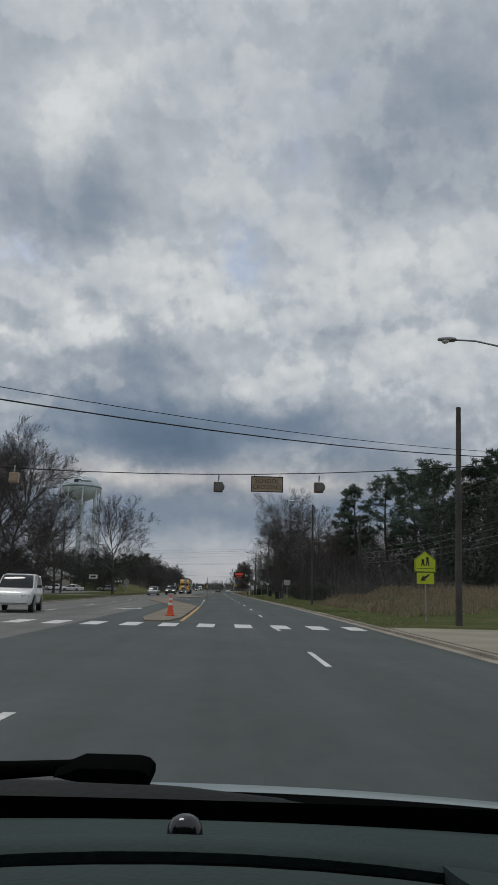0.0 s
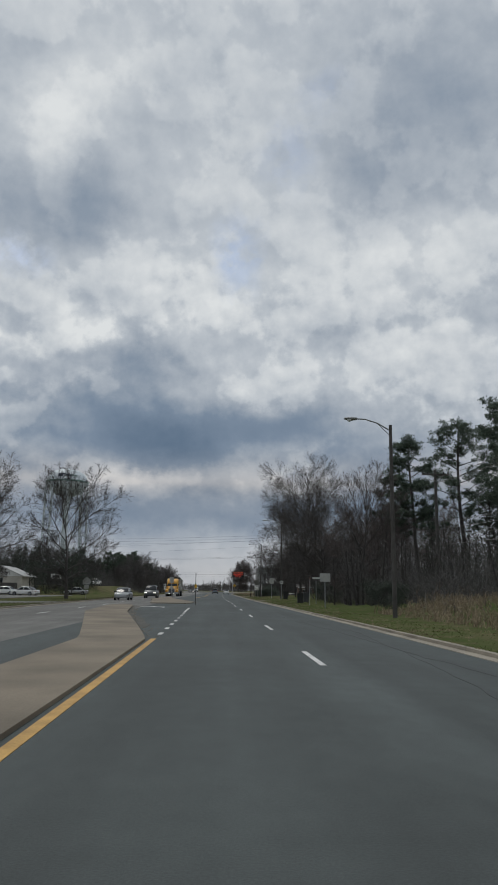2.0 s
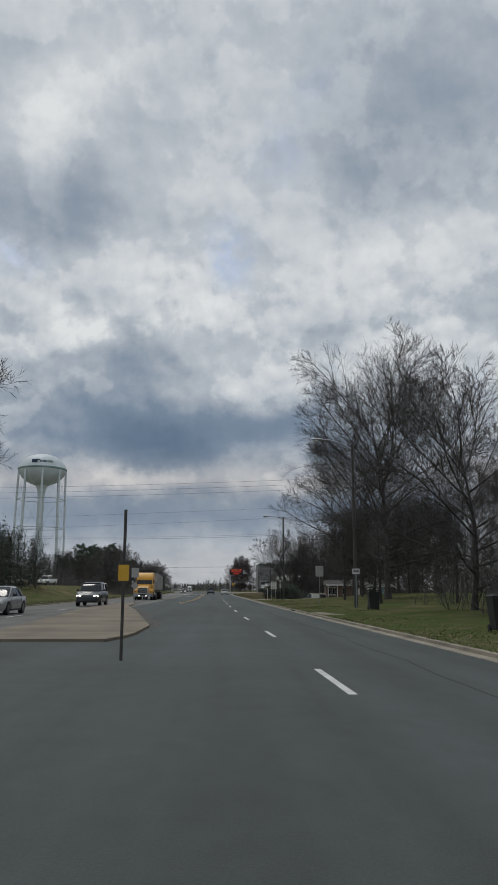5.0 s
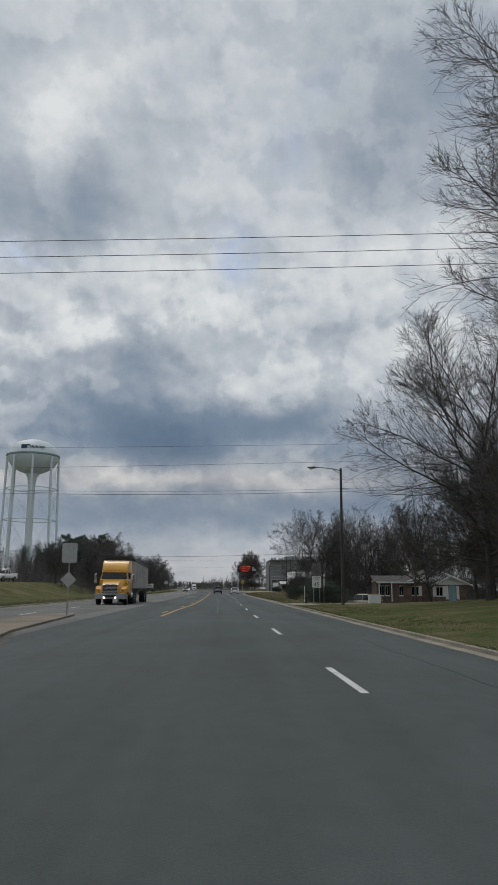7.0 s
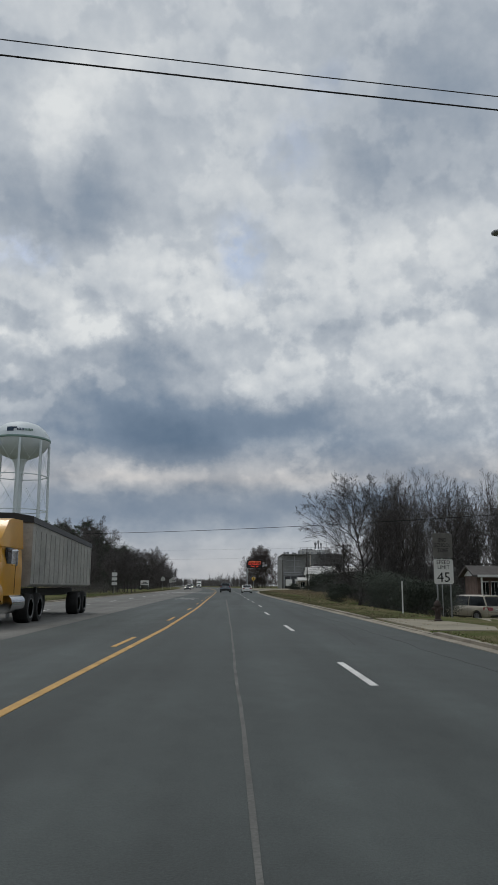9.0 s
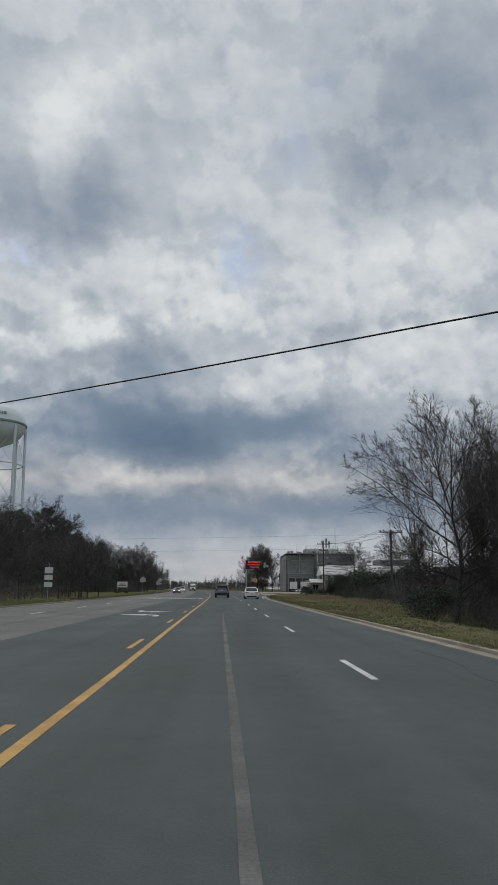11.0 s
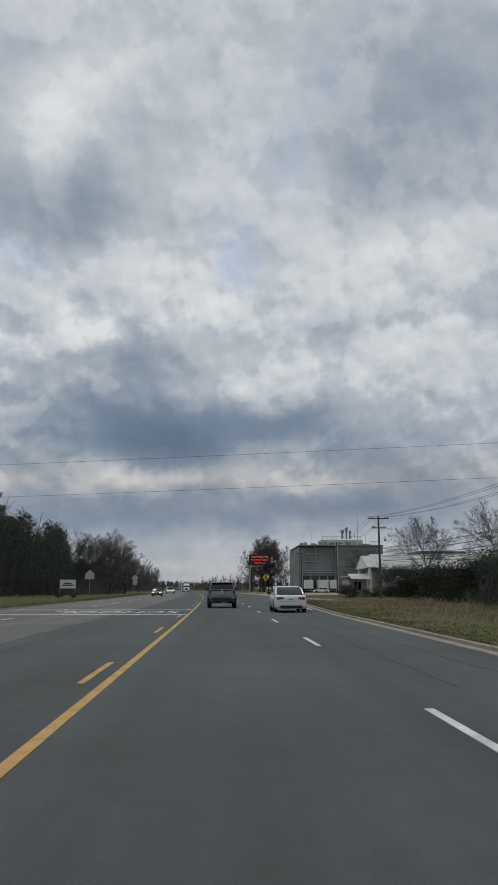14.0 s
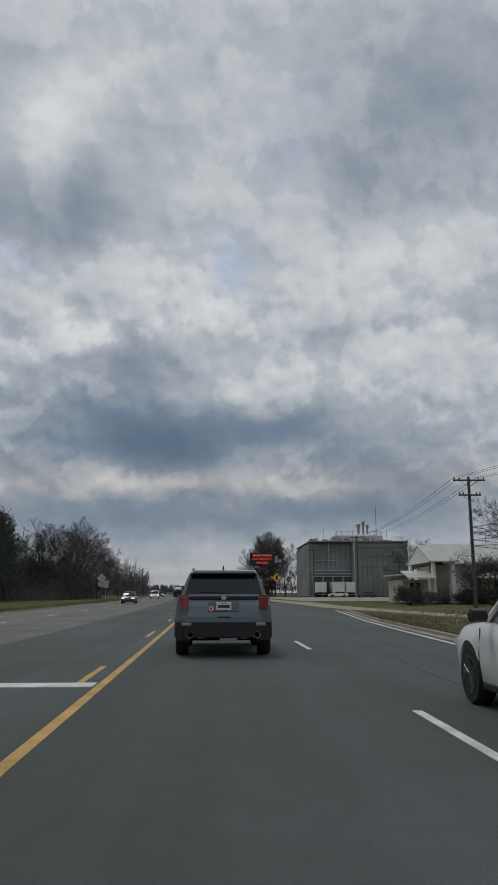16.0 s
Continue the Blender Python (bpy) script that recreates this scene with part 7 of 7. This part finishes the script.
# a cottage behind the first car park
top = thing("cottage", "small cottage with a pale gable and dark porch", "house", m=pose(0, 0, 0.2))
part("wall", box(bm_new(), -41, 181, 1.6, 8, 9, 3.2), WALL_BEIGE, top)
part("gable", prism(bm_new(), [(-45, 3.2), (-37, 3.2), (-41, 5.0)], 176.4, 176.52), WALL_WHITE, top, "pale boarded gable")
part("roof", gable_roof(-45, -37, 176.6, 185.5, 3.2, 4.95, 0.5, False), ROOF_TIN, top)
part("porch", box(bm_new(), -41, 175.6, 1.0, 6.5, 1.6, 2.0, 0.05), WOOD_POLE, top, "dark timber porch")
window_at(top, -41, 176.45, 2.4, 1.2, 1.0)

# office with a portico and metal roof
top = thing("office_building", "beige office with a metal roof and columned portico", "building", m=pose(0, 0, 0.15))
part("wall", box(bm_new(), 34, 376, 2.1, 24, 13, 4.2), WALL_BEIGE, top)
part("roof", gable_roof(22, 46, 369.5, 382.5, 4.2, 6.6, 0.6), ROOF_TIN, top, "ribbed pale metal roof")
for k in range(24):
    bm = tube(bm_new(), [(22.2 + k, 368.9, 4.28), (22.2 + k, 376, 6.82)], 0.05, 4)
    part("roof_rib", bm, ROOF_TIN, top)
part("portico_roof", gable_roof(19.6, 22.2, 367.4, 377, 4.4, 6.2, 0.3), ROOF_TIN, top)
part("portico_gable", prism(bm_new(), [(367.2, 4.3), (377.2, 4.3), (372.2, 6.1)], 19.35, 19.5, "x"), WALL_WHITE, top)
for x, y in ((19.8, 367.6), (21.9, 367.6), (19.8, 376.6)):
    part("column", tube(bm_new(), [(x, y, 0), (x, y, 4.35)], 0.24, 14), WALL_WHITE, top, "white round column", True)
for x, w in ((18.2, 3.0), (26.2, 4.4)):
    part("awning", prism(bm_new(), [(366.0, 2.55), (369.6, 3.35), (369.6, 3.45), (366.0, 2.65)], x - w / 2, x + w / 2, "x"), ROOF_TIN, top, "pale sloped metal awning")
part("annex_wall", box(bm_new(), 18.3, 373, 1.25, 2.8, 7, 2.5), WALL_BEIGE, top)
part("annex_roof", box(bm_new(), 18.2, 372.6, 3.0, 3.6, 8.4, 0.16, 0.03), ROOF_TIN, top)
for x in (25, 27.4, 31, 35, 39):
    window_at(top, x, 369.45, 1.7, 1.0, 1.7, frame_mat=WALL_WHITE)
part("door", box(bm_new(), 23.0, 369.45, 1.05, 1.0, 0.12, 2.1, 0.02), WALL_WHITE, top)
window_at(top, 18.2, 369.45, 1.5, 1.2, 1.5, frame_mat=WALL_WHITE)

# the plant
top = thing("plant_building", "large grey concrete mill building with open loading bays", "factory", m=pose(0, 0, 0.15))
part("tower_wall", box(bm_new(), 40.2, 508, 7.3, 15.4, 34, 14.6), PLANT_WALL, top)
part("tower_wall", box(bm_new(), 27.0, 509.5, 7.2, 11.6, 34, 14.4), PLANT_WALL, top)
for k in range(8):
    part("panel", box(bm_new(), 22.0 + k * 1.40, 492.42, 9.9, 1.3, 0.14, 8.6, 0.02), PLANT_WALL, top)
for k in range(11):
    part("panel", box(bm_new(), 33.3 + k * 1.38, 490.92, 7.2, 1.31, 0.14, 14.0, 0.02), PLANT_WALL, top)
for k in range(20):
    part("panel", box(bm_new(), 21.12, 493.6 + k * 1.68, 7.2, 0.12, 1.6, 14.0, 0.02), PLANT_WALL, top)
part("parapet", box(bm_new(), 34.5, 508, 14.75, 27.2, 35.2, 0.35, 0.04), PLANT_WALL, top)
# flat dark slab on the wall: the bay's inner shade as colour
part("bay_shade_panel", box(bm_new(), 27.2, 492.3, 2.7, 10.0, 0.5, 5.0, 0.02), PLANT_DARK, top, "dark panel standing for the shade inside the loading bay")
for z in (5.4, 6.1, 6.9):
    part("pipe", tube(bm_new(), [(21.6, 491.7, z), (33.0, 491.7, z)], 0.16, 8), STEEL, top, smooth=True)
for x in (22.0, 24.7, 27.4, 30.1, 32.8):
    part("bay_column", box(bm_new(), x, 491.7, 2.7, 0.28, 0.28, 5.4, 0.02), STEEL, top)
for z in (9.6, 12.2):
    part("pipe", tube(bm_new(), [(23.0, 492.0, z), (29.0, 492.0, z)], 0.11, 8), STEEL, top)
part("pipe", tube(bm_new(), [(26.4, 492.0, 7), (26.4, 492.0, 15.2)], 0.16, 8), STEEL, top)
part("pipe", tube(bm_new(), [(33.2, 490.6, 0), (33.2, 490.6, 15.6)], 0.2, 8), WALL_BEIGE, top)
house = part("penthouse", box(bm_new(), 36.5, 506, 16.0, 14, 9, 2.4, 0.1), ROOF_TIN, top)
for k in range(9):
    part("rail_post", tube(bm_new(), [(30 + k * 1.6, 501.4, 17.2), (30 + k * 1.6, 501.4, 18.4)], 0.06, 5), STEEL, house)
part("handrail", tube(bm_new(), [(30, 501.4, 18.4), (42.8, 501.4, 18.4)], 0.06, 5), STEEL, house)
for x, r, h in ((37.2, 0.6, 3.2), (38.6, 0.5, 4.2), (39.8, 0.45, 3.0)):
    part("vent_stack", lathe(bm_new(), [(r * 0.6, 0), (r * 0.6, h * 0.55), (r, h * 0.65), (r, h * 0.9), (r * 0.3, h)], 14, (x, 505, 17.8)), STEEL, top, smooth=True)
for k in range(14):
    rr = random.Random(300 + k)
    part("roof_unit", box(bm_new(), 22.5 + k * 1.75 + rr.uniform(-0.5, 0.5), 497 + rr.uniform(0, 6), 15.0 + rr.uniform(0.3, 0.8), rr.uniform(0.6, 1.8), rr.uniform(0.8, 1.6), rr.uniform(0.8, 2.0), 0.04), STEEL if k % 3 else PLANT_WALL, top)
for k in range(7):
    part("mast", tube(bm_new(), [(22 + k * 3.5, 494, 14.9), (22 + k * 3.5, 494, 16.6 + (k * 7 % 4) * 0.7)], 0.05, 5), STEEL, top)
for z in (8.3, 11.0, 13.2):
    part("pipe", tube(bm_new(), [(33.6, 490.7, z), (47.6, 490.7, z)], 0.09, 6), STEEL, top)
part("mast", tube(bm_new(), [(42.2, 504, 16), (42.2, 504, 26)], 0.09, 5), STEEL, top)
for k in range(8):
    part("rail_post", tube(bm_new(), [(44 + k * 0.6, 492, 14.9), (44 + k * 0.6, 492, 16.1)], 0.05, 4), STEEL, top)
part("handrail", tube(bm_new(), [(44, 492, 16.1), (48.2, 492, 16.1)], 0.05, 4), STEEL, top)
top = thing("silo_building", "low grey process building with pipes and rails", "factory", m=pose(0, 0, 0.15))
part("wall", box(bm_new(), 66, 470, 4.4, 34, 24, 8.8), PLANT_WALL, top)
part("roof_slab", box(bm_new(), 66, 470, 8.95, 34.6, 24.6, 0.3, 0.05), PLANT_DARK, top)
part("upper_wall", box(bm_new(), 60, 474, 10.4, 14, 14, 2.8), PLANT_WALL, top)
for k in range(9):
    part("mast", tube(bm_new(), [(51 + k * 3.6, 459, 9), (51 + k * 3.6, 459, 11.2 + (k % 3) * 1.6)], 0.08, 5), STEEL, top)
for z in (6.2, 7.0, 7.8):
    part("pipe", tube(bm_new(), [(49, 457.7, z), (83, 457.7, z)], 0.14, 6), STEEL, top)
# openings are dark slabs on the wall, their shade put into the colour
for k in range(6):
    part("opening", box(bm_new(), 52 + k * 5.4, 457.95, 3.2, 3.6, 0.2, 3.2), PLANT_DARK, top)
# lorry trailers standing in the bays
for x, w in ((23.6, 2.5), (28.0, 3.2), (31.2, 2.5)):
    top = thing("box_trailer", "white box trailer backed into the loading bay", "trailer", "bay trailers", m=pose(x, 488.5, 0.17))
    part("trailer_box", box(bm_new(), 0, 0, 2.5, w, 5, 2.7, 0.04), WALL_WHITE, top)
    part("trailer_door", box(bm_new(), 0, -2.53, 2.5, w * 0.9, 0.06, 2.4, 0.01), SIGN_WHITE, top)
    part("underride_bar", box(bm_new(), 0, -2.4, 0.6, w * 0.9, 0.1, 0.14), STEEL, top)
    for s in (-1, 1):
        wheel(top, s * (w / 2 - 0.3), -1.4, 0.48, 0.4)
loft_car("saloon_car", "dark saloon car parked before the loading bay", "car", pose(33, 462, 0.17, 0, 0, 90), CAR_DARK, 4.6, 1.8, 1.46, 0.92, 3.4, 2.6, 1.0, 0.25, 0.33, 0.2)
loft_car("saloon_car", "white saloon car parked before the loading bay", "car", pose(27, 466, 0.17, 0, 0, 90), CAR_WHITE, 4.6, 1.8, 1.46, 0.92, 3.4, 2.6, 1.0, 0.25, 0.33, 0.2)

# evergreen shrubs
S1 = at_place(shrub(51, 3.2, 2.0, SHRUB_LEAF, "shrub", "clipped dark evergreen bush before the office", 6500, 0.06), 15.4, 360.5)
for x, y, s, tall in ((18.8, 363.5, 0.8, 0.9), (21.6, 362.5, 1.0, 0.8), (24.2, 362.5, 1.05, 0.8), (26.6, 361.5, 0.9, 0.8)):
    put(S1, x, y, s, x * 40, 0, tall)
S2 = at_place(shrub(52, 6.0, 4.2, SHRUB_LEAF, "shrub", "large overgrown dark evergreen shrub", 9000, 0.08), 31, 344, 1.25)
for x, y, s, tall in ((21.8, 354, 0.9, 0.95), (35.5, 345, 1.1, 1.0), (40.5, 343, 1.2, 0.9), (45.5, 346, 1.2, 1.0), (-28, 320, 0.7, 0.6), (9.6, 240, 0.5, 0.8), (10.5, 206, 0.55, 0.8), (12.2, 213, 0.6, 0.8),
                      (11.6, 220, 0.75, 0.8), (13.0, 227, 0.8, 0.9), (8.8, 205, 0.4, 0.9), (11, 112, 0.5, 0.8), (13.5, 100, 0.5, 0.7), (10.8, 84, 0.45, 0.8)):
    put(S2, x, y, s, x * 33, 0, tall)
for i in range(17):
    rng = random.Random(1200 + i)
    y = 248 + i * 5.1 + rng.uniform(-1, 1)
    put(S2, 17.6 + rng.uniform(-0.6, 1.6) + (1.0 if y < 262 else 0.0), y, rng.uniform(0.78, 0.98), rng.uniform(0, 360), 0.1, (0.62 if y < 290 else 0.78) * rng.uniform(0.78, 1.14))
S3 = at_place(shrub(53, 1.6, 1.0, SHRUB_LEAF, "shrub", "small evergreen shrub below a board sign", 900, 0.06), -24.4, 352.6)
put(S3, -22.4, 352.8, 0.9, 50)

# bins and litter by the first side road
for x, y, mat, lab in ((7.7, 129, BLACK, "black wheeled bin at the kerb"), (7.6, 110.5, BLACK, "black wheeled bin at the kerb"), (8.4, 112.5, PLANT_DARK, "grey wheeled bin at the kerb")):
    top = thing("wheeled_bin", lab, "bin", "wheeled bins", pose(x, y, ground_height(x, y)))
    part("bin_body", loft(bm_new(), [ring(-0.25, [(0.24, 0.05), (0.3, 0.95)]), ring(0.25, [(0.24, 0.05), (0.3, 0.95)])]), mat, top)
    part("lid", box(bm_new(), 0, 0, 1.0, 0.66, 0.62, 0.07, 0.03), mat, top)
    for s in (-1, 1):
        part("wheel", tube(bm_new(), [(s * 0.2, 0.28, 0.1), (s * 0.28, 0.28, 0.1)], 0.1, 12), RUBBER, top)

# ---- the carrying car's bonnet, wiper and dashboard ----
CAR = thing("dashboard_car", "front of the carrying car with bonnet and dark dashboard", "car", m=pose(0, 0, EYE, 0, 0.05, -1.82))
DASH = material("dash_vinyl", (0.036, 0.056, 0.052), 0.75, vary=0.12, scale=3, grain=160, bump=0.12, spec=0.15)


COWL = material("cowl_plastic", (0.0065, 0.0095, 0.009), 0.7, vary=0.15, scale=4, grain=90, bump=0.08, spec=0.2)
BONNET = material("bonnet_paint", (0.20, 0.25, 0.25), 0.4, 0.2, vary=0.05, scale=2, grain=200, bump=0.0, coat=0.3)


def sweep(name, mat, profile, half, drop, label, bow=0.0, skew=0.0, span=None):
    """A profile of (y, z) carried across the car; it sinks towards the sides, by another amount at its far edge where drop is a pair."""
    near, far = drop if isinstance(drop, tuple) else (drop, drop)
    ys = [y for y, z in profile]
    lo, hi = span or (-half, half)
    secs = []
    for k in range(33):
        x = lo + (hi - lo) * k / 32
        f = x / half
        secs.append([(x, y - bow * f * f, z - (near + (far - near) * (y - min(ys)) / (max(ys) - min(ys))) * (f - skew) ** 2) for y, z in profile])
    return part(name, loft(bm_new(), secs), mat, CAR, label, True)


sweep("dash_front", DASH, [(0.36, -0.54), (0.36, -0.158), (0.42, -0.1575), (0.500, -0.1670), (0.512, -0.1720), (0.512, -0.54)], 0.75, 0.152, "grey-green dashboard top", 0.05, -0.04)
# Shallow fill; the slot's inner shade is put into its near-black colour
sweep("defroster_slot_fill", CABIN, [(0.514, -0.56), (0.514, -0.205), (0.5745, -0.190), (0.5745, -0.56)], 0.74, 0.152, "near-black fill standing for the shaded defroster slot", 0.05, -0.04)
sweep("dash_rear", DASH, [(0.575, -0.56), (0.575, -0.1835), (0.582, -0.1808), (0.62, -0.1855), (0.66, -0.199), (0.70, -0.200), (0.775, -0.219), (0.775, -0.56)], 0.78, (0.155, 0.03), "grey-green dashboard top", 0.05, -0.05)
sweep("dash_end", DASH, [(0.508, -0.56), (0.508, -0.1685), (0.545, -0.1755), (0.580, -0.1808), (0.580, -0.56)], 0.75, 0.150, "grey-green dashboard end panel", 0.05, -0.04, (0.143, 0.74))
sweep("windscreen_edge", CABIN, [(0.785, -0.5), (0.785, -0.2035), (0.83, -0.2155), (0.83, -0.5)], 0.80, 0.006, "black windscreen border", 0.03, -0.1)
sweep("cowl", CABIN, [(0.86, -0.50), (0.86, -0.29), (0.95, -0.30), (1.10, -0.281), (1.14, -0.283), (1.14, -0.5)], 0.80, 0.03, "black cowl below the windscreen", 0.08, -0.1)
sweep("bonnet", BONNET, [(1.145, -0.56), (1.145, -0.286), (1.18, -0.2825), (1.24, -0.300), (1.75, -0.44), (2.0, -0.55), (2.05, -0.66), (2.05, -1.0), (1.145, -1.0)], 0.86, 0.03, "silver bonnet edge", 0.1, -0.15)
hump = loft(bm_new(), [[(x, 1.04, -0.42), (x, 1.04, z - 0.012), (x, 1.085, z), (x, 1.11, z - 0.002), (x, 1.12, -0.42)] for x, z in
                       ((-0.80, -0.275), (-0.5, -0.268), (-0.3, -0.265), (-0.16, -0.2655), (-0.08, -0.269), (0.0, -0.276), (0.10, -0.284), (0.16, -0.292))])
part("cowl_panel", hump, COWL, CAR, "dark green-black moulded cowl panel", True)
DOME = material("glossy_black", (0.012, 0.013, 0.013), 0.18, vary=0.1, scale=6, grain=90, bump=0.0, coat=0.3)
dome = part("sensor_dome", lathe(bm_new(), [(0.0145, 0.0), (0.0146, 0.006), (0.0135, 0.012), (0.0105, 0.017), (0.006, 0.0195), (0.001, 0.0203)], 28, (-0.046, 0.64, -0.197)), DOME, CAR, "small dark dome sensor", True)
part("sensor_base", lathe(bm_new(), [(0.0195, 0.0), (0.0195, 0.005), (0.016, 0.008)], 28, (-0.046, 0.64, -0.205)), BLACK, dome)
bm = loft(bm_new(), [[(x, 0.90, z0), (x, 0.955, z0 + 0.002), (x, 0.955, z1 - 0.006), (x, 0.94, z1), (x, 0.91, z1 - 0.002), (x, 0.90, z1 - 0.008)] for x, z0, z1 in
                     ((-0.216, -0.213, -0.207), (-0.203, -0.216, -0.202), (-0.188, -0.218, -0.1955), (-0.123, -0.219, -0.1955), (-0.112, -0.219, -0.198), (-0.1066, -0.219, -0.203))])
part("wiper_blade", bm, CABIN, CAR, smooth=True)
part("wiper_arm", tube(bm_new(), [(-0.70, 0.94, -0.226), (-0.36, 0.94, -0.222), (-0.27, 0.93, -0.214), (-0.19, 0.93, -0.208)], [0.013, 0.013, 0.010, 0.008], 12), CABIN, CAR, smooth=True)
# Out of view: roof, sides and back added to keep skylight off the dashboard
shell = bm_new()
box(shell, 0, -0.55, 0.30, 1.5, 1.5, 0.04)
box(shell, -0.76, -0.35, -0.25, 0.04, 1.9, 1.06)
box(shell, 0.76, -0.35, -0.25, 0.04, 1.9, 1.06)
box(shell, 0, -1.32, -0.25, 1.5, 0.04, 1.06)
part("unseen_cabin_shell", shell, CABIN, CAR, "unseen plain dark cabin roof and sides that shade the dashboard")
part("scuttle", box(bm_new(), 0, 1.4, -0.86, 1.5, 1.3, 0.7, 0.05), BLACK, CAR)
for s in (-1, 1):
    wheel(CAR, s * 0.74, 1.5, 0.32, 0.2).matrix_basis = pose(0, 0, -EYE)
